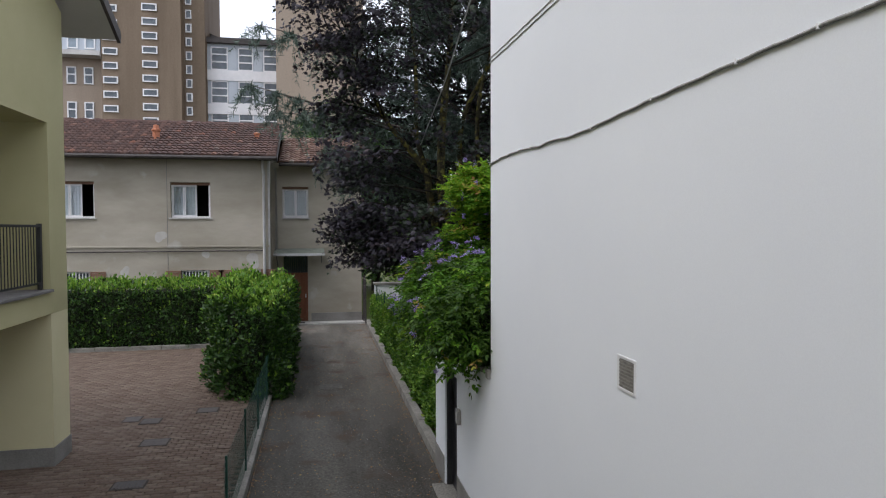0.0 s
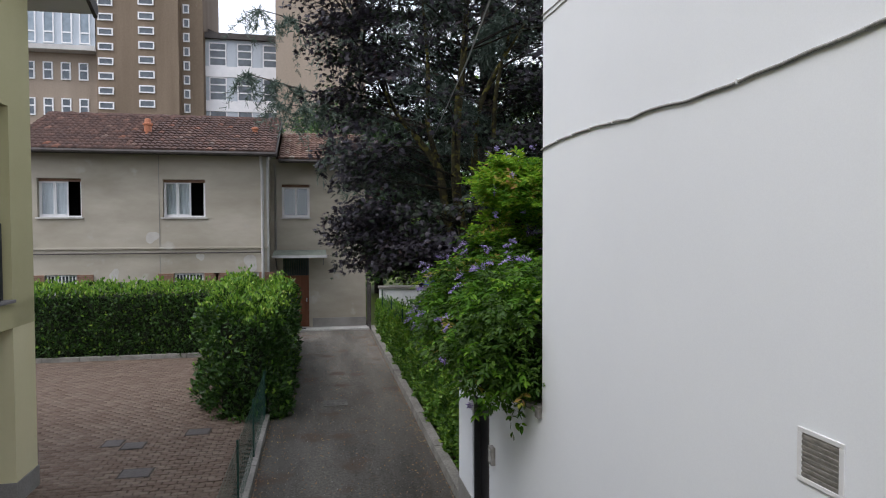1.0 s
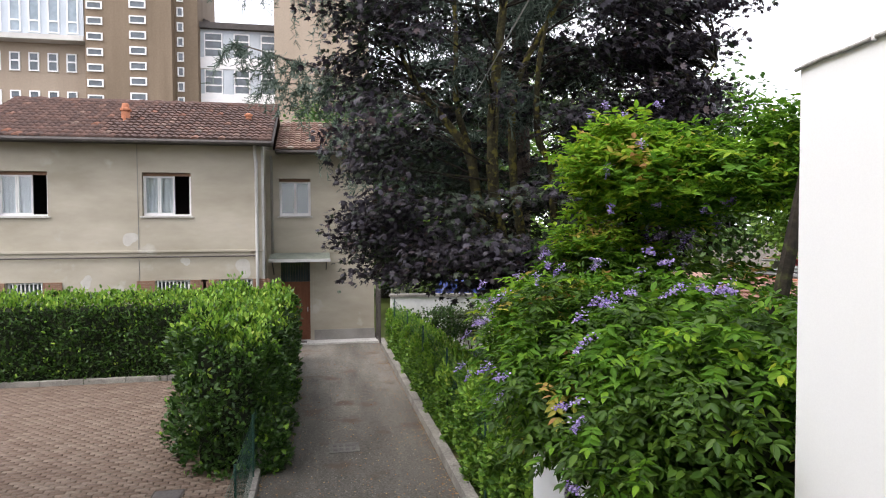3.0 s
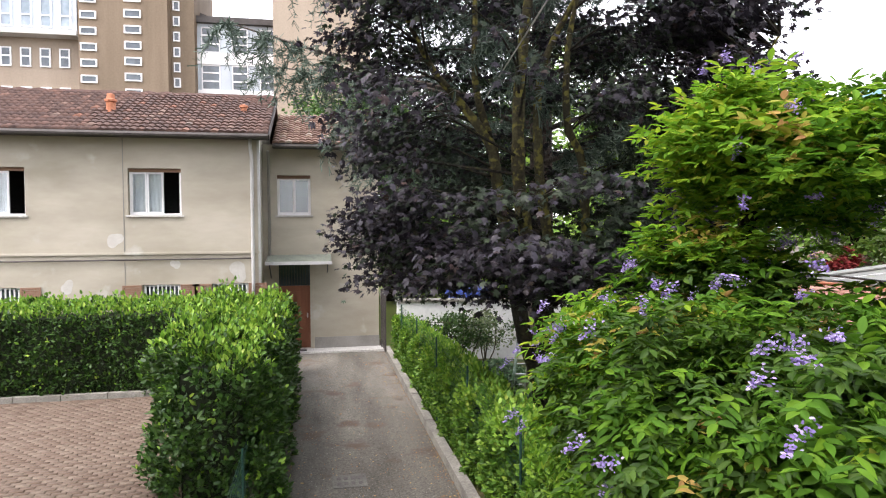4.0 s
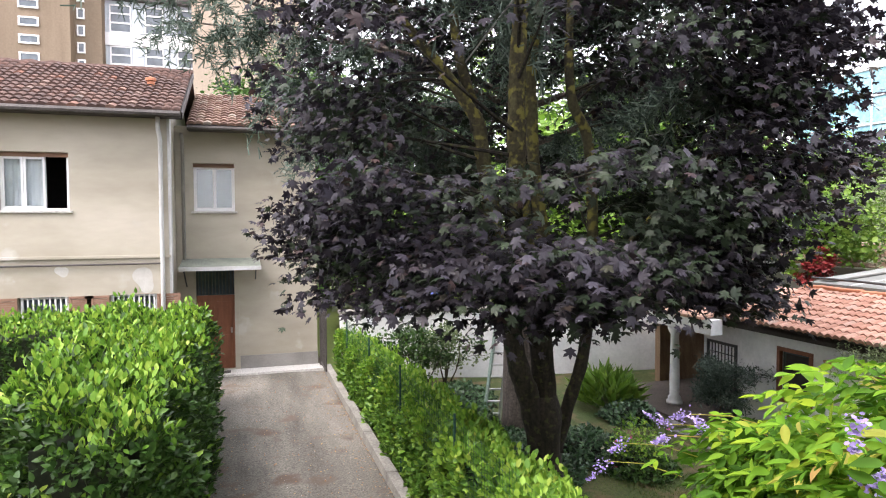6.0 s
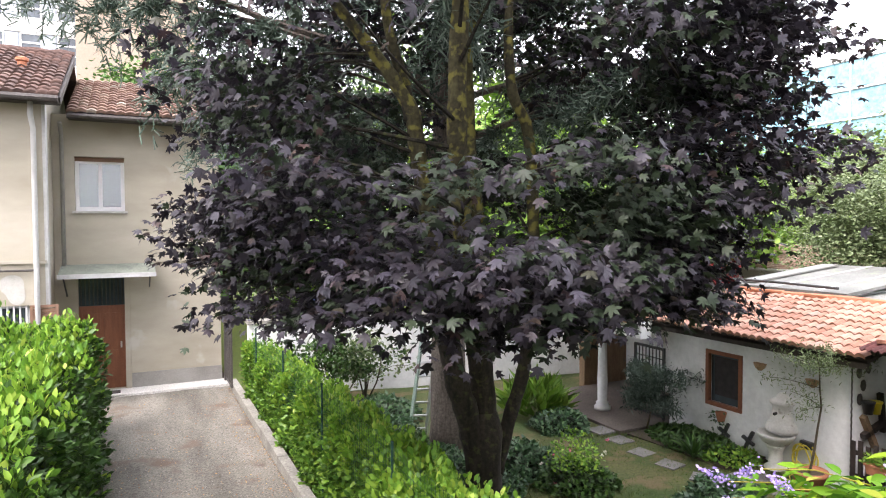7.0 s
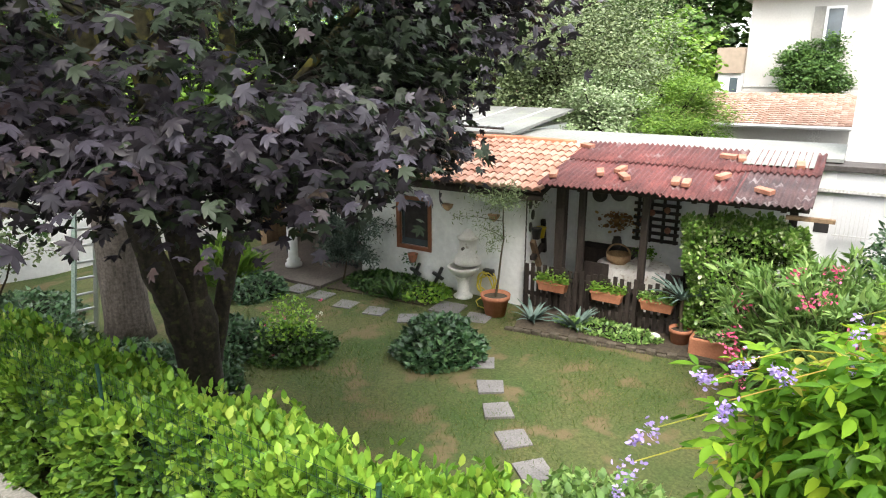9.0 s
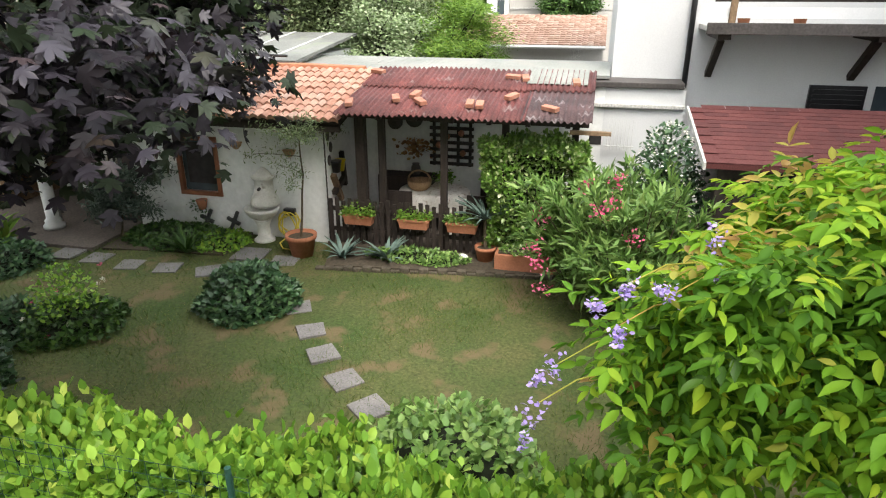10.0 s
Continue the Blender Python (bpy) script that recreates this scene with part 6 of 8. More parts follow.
for v_ in bm.verts:
    x_, y_ = v_.co.x, v_.co.y
    v_.co = Vector((4.7 + 0.85 * x_, 26.2 + 0.5 * y_, 2.05 + 0.05 * math.sin(x_ * 7 + y_ * 4) - 2.0 * max(0, abs(x_) - 0.8) - 2.0 * max(0, abs(y_) - 0.75)))
part("tarpaulin", bm, M_TARP, tp, "", True)
part("stack", boxes((4.05, 5.35, 25.85, 26.55, 0, 1.95)), M_OLD_WOOD, tp)
pb = thing("pale_building", (50, 27, 0), "distant pale rendered apartment building with a flat parapet", "building")
part("wall", boxes((46, 58, 20.5, 31.4, 0, 14.2)), M_FAR_WHITE, pb)
part("parapet", boxes((45.4, 46, 20.3, 31.6, 13.2, 14.5)), M_CONCRETE, pb)
for k in range(4):
    part("pane", boxes((45.95, 45.99, 21.6 + k * 2.5, 22.8 + k * 2.5, 10.6, 12.2)), M_SKY_GLASS, pb)
cr = thing("parked_car", (-9, 18.4, 0), "dark parked car seen beside the yellow building", "car")
bm = boxes((-10.4, -7.9, 17.6, 19.3, 0.28, 0.85), bevel=0.12)
part("body", bm, M_BLACK_PAINT, cr, "", True)
part("cabin", boxes((-9.9, -8.6, 17.75, 19.15, 0.85, 1.4), bevel=0.15), M_DARK_GLASS, cr, "", True)
for x in (-9.9, -8.4):
    for y in (17.62, 19.1):
        part("wheel", bar(bmesh.new(), (x, y, 0.3), (x, y + 0.2, 0.3), 0.3, seg=18), M_GUTTER, cr)

# ---------------------------------------------------------------- hedges
def hedge(name, x0, x1, y0, y1, z1, label, count, leaf, material, seed, young=None, z0=0.05, zfar=None, shape=LEAF, lump=0.10, along="y", crest=0.48):
    """A clipped hedge: a solid near-black core painting the inner shade, under a skin of leaves."""
    h = thing(name, ((x0 + x1) / 2, (y0 + y1) / 2, 0), label, "hedge")
    if along == "x":
        x0, x1, y0, y1 = y0, y1, x0, x1
    rng = np.random.default_rng(seed)
    ztop = lambda y: z1 if zfar is None else z1 + (zfar - z1) * (y - y0) / (y1 - y0)
    i = 0.12 + 1.4 * lump
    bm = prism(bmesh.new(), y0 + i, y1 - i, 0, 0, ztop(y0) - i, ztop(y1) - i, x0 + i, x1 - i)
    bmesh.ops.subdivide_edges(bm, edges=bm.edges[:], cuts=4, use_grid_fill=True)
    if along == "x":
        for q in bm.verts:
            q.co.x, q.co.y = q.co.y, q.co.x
    part("shade_core", bm, M_CORE, h)
    lx, ly = x1 - x0, y1 - y0
    areas = np.array([ly * z1, ly * z1, lx * z1, lx * z1, lx * ly * 1.25])
    which = rng.choice(5, count, p=areas / areas.sum())
    u, v_, w_ = rng.uniform(0, 1, count), rng.uniform(0, 1, count), np.abs(rng.normal(0, 0.05, count)) + 0.10 * (rng.uniform(0, 1, count) < 0.3)
    p = np.zeros((count, 3))
    nrm = np.zeros((count, 3))
    y = y0 + ly * u
    zt = np.array([ztop(q) for q in y])
    for k, (ax, sg) in enumerate(((0, -1), (0, 1), (1, -1), (1, 1), (2, 1))):
        m = which == k
        if ax == 0:
            p[m] = np.stack([np.full(m.sum(), x0 if sg < 0 else x1) - sg * w_[m], y[m], z0 + (zt[m] - z0) * v_[m]], 1)
        elif ax == 1:
            yy = y0 if sg < 0 else y1
            p[m] = np.stack([x0 + lx * u[m], np.full(m.sum(), yy) - sg * w_[m], z0 + (ztop(yy) - z0) * v_[m]], 1)
        else:
            p[m] = np.stack([x0 + lx * v_[m], y[m], zt[m] - w_[m]], 1)
        nrm[m, ax] = sg
    # round the edges and make the skin uneven
    c = np.stack([np.full(count, (x0 + x1) / 2), np.clip(p[:, 1], y0 + lx / 2, y1 - lx / 2), np.minimum(p[:, 2], zt - lx * 0.4)], 1)
    d = p - c
    r = np.linalg.norm(d, axis=1, keepdims=True) + 1e-6
    lim = lx * 0.52
    p = np.where(r > lim, c + d / r * (lim + (r - lim) * (0.12 if lump > 0.12 else 0.35)), p)
    p = p + bumpy(p, 2.1, lump, seed) + bumpy(p, 6.3, lump * 0.5, seed + 3) + bumpy(p, 17.0, 0.035, seed + 7)
    p[:, 2] = np.maximum(p[:, 2], z0)
    if along == "x":
        p, nrm = p[:, [1, 0, 2]], nrm[:, [1, 0, 2]]
    grow = nrm * 0.8 + np.array([0, 0, 0.55]) + rng.normal(0, 0.55, (count, 3))
    up = nrm * 0.7 + np.array([0, 0, 0.9]) + rng.normal(0, 0.45, (count, 3))
    size = leaf * rng.uniform(0.65, 1.25, count)
    if young is not None:
        tip = (rng.uniform(0, 1, count) < np.where(nrm[:, 2] > 0, crest, 0.06) + 0.3 * (p[:, 2] > zt - 0.22) + (0.7 if crest > 0.7 else 0.0) * (p[:, 2] > zt - 0.55) * rng.uniform(0.4, 1.0, count))
        sprout = tip & (nrm[:, 2] > 0) & (rng.uniform(0, 1, count) < 0.14)
        p[sprout, 2] += rng.uniform(0.03, 0.24, sprout.sum()) * (0.4 + 0.6 * np.abs(np.sin(p[sprout, 0] * 5.3 + p[sprout, 1] * 3.7)))
        leaves("foliage", shape, p[~tip], grow[~tip], up[~tip], size[~tip], material, h)
        leaves("shoot_foliage", shape, p[tip], grow[tip] + [0, 0, 0.4], up[tip], size[tip], young, h, "paler young shoots")
    else:
        leaves("foliage", shape, p, grow, up, size, material, h)
    return h


hedge("laurel_hedge", -13.5, -0.95, 22.15, 23.6, 2.08, "clipped dark green laurel hedge along the paved yard", 36000, 0.108, L_LAUREL, 1, L_LAUREL_LIGHT, lump=0.09, along="x")
hedge("laurel_hedge", -2.45, -0.88, 14.9, 22.1, 2.32, "tall bulging laurel hedge block beside the driveway", 38000, 0.108, L_LAUREL, 2, L_LAUREL_LIGHT, lump=0.20)
hedge("driveway_hedge", 2.13, 2.8, 10.3, 25.2, 1.62, "bright green laurel hedge along the garden side of the driveway", 78000, 0.086, L_LAUREL_MID, 3, L_LAUREL_LIGHT, zfar=1.22, lump=0.10, shape=BROAD, crest=0.92)


# ---------------------------------------------------------------- wire fences
def wire_fence(x, y0, y1, z0, z1, posts, label, cell=0.075, r=0.0019):
    f = thing("wire_fence", (x, (y0 + y1) / 2, 0), label, "fence")
    for y in posts:
        part("post", bar(bmesh.new(), (x, y, 0), (x, y, z1 + 0.05), 0.016, seg=8), M_FENCE, f)
    bm = bmesh.new()
    n = int((y1 - y0) / cell)
    for i in range(n + 1):
        y = y0 + (y1 - y0) * i / n
        box(bm, x - r, x + r, y - r, y + r, z0, z1)
    m = int((z1 - z0) / cell)
    for j in range(m + 1):
        z = z0 + (z1 - z0) * j / m
        box(bm, x - r, x + r, y0, y1, z - r, z + r)
    part("wire_mesh", bm, M_FENCE, f)
    return f


wire_fence(-1.14, 8.0, 15.2, 0.12, 1.05, (8.2, 10.3, 12.4, 14.5), "low green wire-mesh fence on the kerb", 0.08)
wire_fence(2.12, 12.9, 24.2, 0.9, 1.72, (13.0, 15.7, 18.4, 21.0, 23.8), "green wire-mesh fence standing in the laurel hedge", 0.08, 0.0011)


# ---------------------------------------------------------------- wisteria on its frame
def compound(p, heading, rng, leaflet, pairs=5):
    """Leaflets of pinnate leaves: places, directions, normals, sizes."""
    n = len(p)
    side = np.cross(heading, [0, 0, 1.0])
    side /= np.linalg.norm(side, axis=1, keepdims=True) + 1e-9
    at, al, up, sz = [], [], [], []
    L = leaflet * rng.uniform(0.7, 1.3, n)
    sag = rng.uniform(0.3, 2.0, n)
    roll = rng.normal(0, 0.45, (n, 3))
    for k in range(pairs):
        f = (k + 0.8) / pairs
        q = p + heading * (f * L * 2.9)[:, None]
        q[:, 2] -= sag * L * f ** 2
        for s in (-1, 1):
            at.append(q)
            al.append(side * s * 0.9 + heading * 0.5 + rng.normal(0, 0.30, (n, 3)) + [0, 0, -0.30])
            up.append(np.tile([0, 0, 1.0], (n, 1)) + heading * 0.3 + roll + rng.normal(0, 0.35, (n, 3)))
            sz.append(L * (1.0 - 0.25 * abs(f - 0.5)) * rng.uniform(0.8, 1.15, n))
    q = p + heading * (L * 2.9)[:, None]
    q[:, 2] -= sag * L
    at.append(q), al.append(heading + [0, 0, -0.35]), up.append(np.tile([0, 0, 1.0], (n, 1))), sz.append(L * 1.1)
    return np.concatenate(at), np.concatenate(al), np.concatenate(up), np.concatenate(sz)


SLIMLEAF = ([(0, 0, 0), (0.145, 0.17, 0.045), (0.205, 0.40, 0.06), (0.155, 0.68, 0.03), (0, 1, -0.10), (-0.155, 0.68, 0.03), (-0.205, 0.40, 0.06), (-0.145, 0.17, 0.045)], [(0, 1, 2, 3, 4), (0, 4, 5, 6, 7)])
wi = thing("wisteria", (2.3, 9, 1.9), "bright green wisteria with violet flowers sprawling over the garden wall", "climber")
rng = np.random.default_rng(11)
masses = [  # centre, radii, share
    ((2.05, 7.6, 2.84), (0.78, 1.05, 0.64), 0.17), ((1.95, 8.8, 2.88), (0.76, 1.1, 0.62), 0.2), ((2.05, 10.0, 2.84), (0.62, 0.85, 0.58), 0.17), ((2.25, 10.78, 2.66), (0.42, 0.44, 0.50), 0.08),
    ((2.8, 8.6, 3.05), (0.8, 1.5, 0.58), 0.15), ((2.60, 9.5, 4.37), (0.68, 0.6, 0.38), 0.17), ((3.25, 9.0, 4.38), (0.95, 0.75, 0.34), 0.14), ((2.38, 9.72, 3.52), (0.42, 0.45, 0.46), 0.08), ((2.75, 10.1, 2.92), (0.6, 0.7, 0.44), 0.09)]
P = []
for c, r_, s in masses:
    n = int(10200 * s)
    d = rng.normal(0, 1, (n, 3))
    d /= np.linalg.norm(d, axis=1, keepdims=True)
    P.append(np.array(c) + d * np.array(r_) * (rng.uniform(0.2, 1.0, (n, 1)) ** 0.4))
P = np.concatenate(P)
P = P + bumpy(P, 3.1, 0.10, 5) + bumpy(P, 8.0, 0.05, 9)
cen = np.array([2.3, 9.0, 3.0])
H_ = spin(len(P), rng, 0.05)
H_ = H_ * 0.8 + (P - cen) / (np.linalg.norm(P - cen, axis=1, keepdims=True) + 1e-6) * 0.6
H_ /= np.linalg.norm(H_, axis=1, keepdims=True)
keep = (P[:, 0] > 1.0) & (P[:, 1] > 6.95)
P, H_ = P[keep], H_[keep]
# spurs on the flower-bearing shoots at the near end
E_ = np.array([[1.78, 11.25, 2.95], [1.82, 11.2, 2.85], [1.85, 11.25, 2.8], [1.85, 11.2, 2.95], [1.9, 11.15, 2.9], [1.95, 11.2, 2.7]])
E_ = np.repeat(E_, 5, axis=0) + rng.normal(0, 0.07, (30, 3)) + [0.12, -0.06, 0.02]
P, H_ = np.concatenate([P, E_]), np.concatenate([H_, spin(30, rng, 0.0)])
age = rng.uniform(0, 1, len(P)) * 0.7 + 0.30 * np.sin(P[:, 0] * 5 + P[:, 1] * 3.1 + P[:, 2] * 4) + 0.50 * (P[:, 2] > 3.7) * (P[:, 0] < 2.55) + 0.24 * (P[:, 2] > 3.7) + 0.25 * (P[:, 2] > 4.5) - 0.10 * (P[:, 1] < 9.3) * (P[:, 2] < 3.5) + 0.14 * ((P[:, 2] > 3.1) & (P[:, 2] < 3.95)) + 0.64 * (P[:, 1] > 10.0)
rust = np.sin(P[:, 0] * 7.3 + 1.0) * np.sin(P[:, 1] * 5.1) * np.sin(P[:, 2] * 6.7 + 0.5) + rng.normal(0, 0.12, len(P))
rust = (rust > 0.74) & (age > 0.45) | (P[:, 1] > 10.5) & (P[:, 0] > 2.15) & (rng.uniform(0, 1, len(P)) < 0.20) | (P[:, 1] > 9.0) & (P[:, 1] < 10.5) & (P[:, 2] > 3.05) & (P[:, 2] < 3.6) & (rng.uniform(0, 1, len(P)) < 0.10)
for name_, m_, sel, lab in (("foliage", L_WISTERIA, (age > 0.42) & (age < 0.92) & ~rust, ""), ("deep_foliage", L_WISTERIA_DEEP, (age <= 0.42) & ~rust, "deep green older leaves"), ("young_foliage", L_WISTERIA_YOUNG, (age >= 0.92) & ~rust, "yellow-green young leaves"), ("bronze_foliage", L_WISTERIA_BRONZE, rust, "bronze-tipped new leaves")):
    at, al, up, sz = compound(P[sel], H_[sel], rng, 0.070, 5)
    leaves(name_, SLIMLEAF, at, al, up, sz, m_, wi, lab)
# near-black lumps stand in for the shade deep in the foliage
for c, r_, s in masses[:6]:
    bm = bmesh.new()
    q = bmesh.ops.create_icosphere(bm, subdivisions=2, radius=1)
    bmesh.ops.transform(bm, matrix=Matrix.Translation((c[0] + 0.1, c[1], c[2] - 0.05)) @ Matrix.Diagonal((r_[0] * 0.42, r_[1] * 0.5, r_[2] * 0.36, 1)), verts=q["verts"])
    part("inner_shade_lump", bm, M_CORE, wi)
for k in range(9):
    bm = bmesh.new()
    a = Vector((rng.uniform(1.6, 2.3), rng.uniform(7.6, 9.4), rng.uniform(2.6, 3.3)))
    d = Vector((rng.normal(-0.4, 0.5), rng.normal(0, 0.6), rng.uniform(0.1, 0.5))).normalized()
    L = rng.uniform(0.35, 0.6)
    tube(bm, [a, a + d * L * 0.5 + Vector((0, 0, 0.05)), a + d * L - Vector((0, 0, 0.04)), a + d * L * 1.2 - Vector((0, 0, 0.14))], [0.004, 0.003, 0.002, 0.0015], 5)
    part("tendril", bm, M_TWIG, wi, "bare arching tendril")
bm = tube(bmesh.new(), [(2.6, 9.6, 0), (2.65, 9.6, 1.5), (2.5, 9.7, 2.8), (2.55, 9.6, 4.2)], [0.09, 0.08, 0.07, 0.05], 8)
tube(bm, [(2.4, 8.0, 0), (2.55, 8.0, 1.6), (2.7, 8.1, 3.0), (2.9, 8.0, 4.3)], [0.08, 0.07, 0.06, 0.04], 8)
part("stem", bm, M_BARK, wi)
# flower clusters: each hangs on its own
spots = []
rim_ = np.min(np.stack([np.linalg.norm((P - np.array(c)) / np.array(r_), axis=1) for c, r_, s in masses]), axis=0)
outer = P[(rim_ > 0.98) & ((P[:, 0] < 2.3) | (P[:, 2] > 3.2))]
for k in range(110):
    q = outer[rng.integers(0, len(outer))].copy()
    if q[1] > 10.15:
        continue
    d = q - np.array([2.3, q[1], 2.9 if q[2] < 3.6 else 4.3])
    q += d / (np.linalg.norm(d) + 1e-6) * 0.16 + [0, 0, 0.03]
    q[1] = max(q[1], 7.2)
    spots.append(q)
ends = [np.array(q) for q in ((1.62, 11.49, 2.86), (1.55, 11.54, 2.76), (1.75, 11.32, 2.94), (1.85, 11.29, 3.04), (2.2, 11.01, 3.13), (1.85, 11.17, 3.01), (1.8, 11.38, 2.97))]
for q in ends:  # stalks that carry the outermost clusters
    b = Vector((q[0] + 0.28, q[1] - 0.22, q[2] - 0.03))
    part("flower_stalk", tube(bmesh.new(), [Vector(q), Vector(q).lerp(b, 0.5) + Vector((0, 0, 0.025)), b], [0.0018, 0.0024, 0.003], 5), L_WISTERIA_BRONZE, wi, "pale flower stalk")
spots += ends
for q in spots:
    n = 64
    f = rng.uniform(0, 1, n)
    dd = rng.normal(0, 0.45, 3) + [-0.5, 0.1, -0.35]
    pp = q + f[:, None] * dd * 0.115 + rng.normal(0, 1, (n, 3)) * 0.018 * (1.1 - f[:, None])
    tagged(leaves("flower_raceme", OVAL, pp, spin(n, rng, 0.1), rng.normal(0, 1, (n, 3)), rng.uniform(0.012, 0.021, n), L_PETAL_VIOLET, wi, "violet flower cluster"), kind="stuff")


# ---------------------------------------------------------------- trees
def limb(bm, a, b, r0, r1, rng, bend=0.12, seg=8, steps=6):
    a, b = Vector(a), Vector(b)
    L = (b - a).length
    off = Vector((rng.normal(0, bend), rng.normal(0, bend), abs(rng.normal(0, bend)) * 0.6)) * L
    pts = [a.lerp(b, i / steps) + off * math.sin(math.pi * i / steps) + Vector(rng.normal(0, 0.012, 3)) * L * 0.3 * (0 < i < steps) for i in range(steps + 1)]
    tube(bm, pts, [r0 + (r1 - r0) * i / steps for i in range(steps + 1)], seg)
    return pts


TX, TYc = 3.92, 17.0
mt = thing("purple_maple", (TX, TYc, 0), "large purple-leaved maple with several dark mossy trunks", "tree")
rng = np.random.default_rng(21)
bm = bmesh.new()
tube(bm, [(TX, TYc, -0.1), (TX, TYc, 0.12), (TX - 0.01, TYc, 0.35), (TX - 0.02, TYc, 0.8), (TX - 0.03, TYc, 1.2), (TX - 0.03, TYc + 0.02, 1.5)], [0.37, 0.30, 0.255, 0.245, 0.27, 0.20], 18)
for v_ in bm.verts:  # fluted, buttressed foot
    a = math.atan2(v_.co.y - TYc, v_.co.x - TX)
    f = 1 + (0.10 + 0.08 * (v_.co.z < 0.3)) * math.sin(a * 4 + 0.6 + v_.co.z * 0.7) * (v_.co.z < 1.3)
    v_.co.x, v_.co.y = TX + (v_.co.x - TX) * f, TYc + (v_.co.y - TYc) * f
part("trunk", bm, M_BARK, mt, "dark forked trunk", True)
# each stem: a dark lower run and a mossy upper run through these places
stems = [
    (((TX - 0.10, TYc, 0.85), (3.62, 16.95, 1.55), (3.42, 16.9, 2.1), (3.15, 16.9, 3.6)), (0.17, 0.155, 0.145, 0.12), ((3.15, 16.9, 3.6), (2.92, 16.85, 4.8), (2.82, 16.9, 5.4), (2.30, 16.95, 6.1), (1.75, 17.0, 6.8), (0.9, 16.8, 8.4)), (0.12, 0.105, 0.10, 0.07, 0.055, 0.02)),
    (((TX - 0.02, TYc, 0.95), (3.85, 17.0, 2.2), (3.40, 16.55, 3.6)), (0.19, 0.165, 0.135), ((3.40, 16.55, 3.6), (3.12, 16.2, 4.8), (3.12, 16.1, 6.4), (3.3, 16.0, 8.4), (3.4, 16.1, 10.8)), (0.135, 0.115, 0.10, 0.07, 0.025)),
    (((TX + 0.14, TYc - 0.03, 0.7), (4.28, 16.97, 1.4), (4.50, 16.95, 2.1), (4.62, 16.9, 3.5)), (0.105, 0.095, 0.09, 0.085), ((4.62, 16.9, 3.5), (4.52, 16.88, 5.1), (4.25, 16.9, 5.8), (4.3, 16.9, 7.4), (4.8, 16.8, 9.4)), (0.085, 0.075, 0.07, 0.05, 0.02)),
    (((TX + 0.02, TYc + 0.08, 1.1), (4.0, 17.25, 2.4), (4.1, 17.4, 3.6)), (0.14, 0.125, 0.11), ((4.1, 17.4, 3.6), (3.85, 17.3, 5.2), (3.95, 17.2, 7.0), (5.0, 16.6, 9.0)), (0.11, 0.09, 0.07, 0.02)),
    (((2.84, 16.9, 5.2), (2.78, 16.9, 5.6)), (0.08, 0.075), ((2.78, 16.9, 5.6), (2.58, 17.0, 6.5), (2.6, 17.1, 8.0), (2.4, 17.0, 10.0)), (0.075, 0.06, 0.045, 0.015)),
    (((4.1, 17.2, 2.5), (4.6, 16.4, 3.4)), (0.07, 0.06), ((4.6, 16.4, 3.4), (5.3, 15.6, 4.6), (6.0, 15.0, 5.6), (6.7, 14.6, 6.8)), (0.06, 0.045, 0.035, 0.015))]


def eased(points, radii, steps=5):
    """A smooth run through the places of a stem, with small knots."""
    P_, R_ = [], []
    q_ = [Vector(points[0])] + [Vector(k) for k in points] + [Vector(points[-1])]
    for i in range(1, len(q_) - 2):
        for k in range(steps + (i == len(q_) - 3)):
            f = k / steps
            a, b, c, d = q_[i - 1:i + 3]
            P_.append(0.5 * (2 * b + (c - a) * f + (2 * a - 5 * b + 4 * c - d) * f * f + (3 * b - a - 3 * c + d) * f ** 3))
            R_.append((radii[i - 1] + (radii[i] - radii[i - 1]) * f) * (1 + 0.07 * math.sin(len(P_) * 2.1)))
    return P_, R_


stem_pts = []
for lo, lr, hi, hr in stems:
    P_, R_ = eased(lo, lr)
    part("lower_stem", tube(bmesh.new(), P_, R_, 12), M_BARK, mt, "", True)
    stem_pts += P_[-3:]
    P_, R_ = eased(hi, hr)
    part("stem", tube(bmesh.new(), P_, R_, 9), M_BARK_MOSS, mt, "mossy yellow-green upper stem", True)
    stem_pts += P_
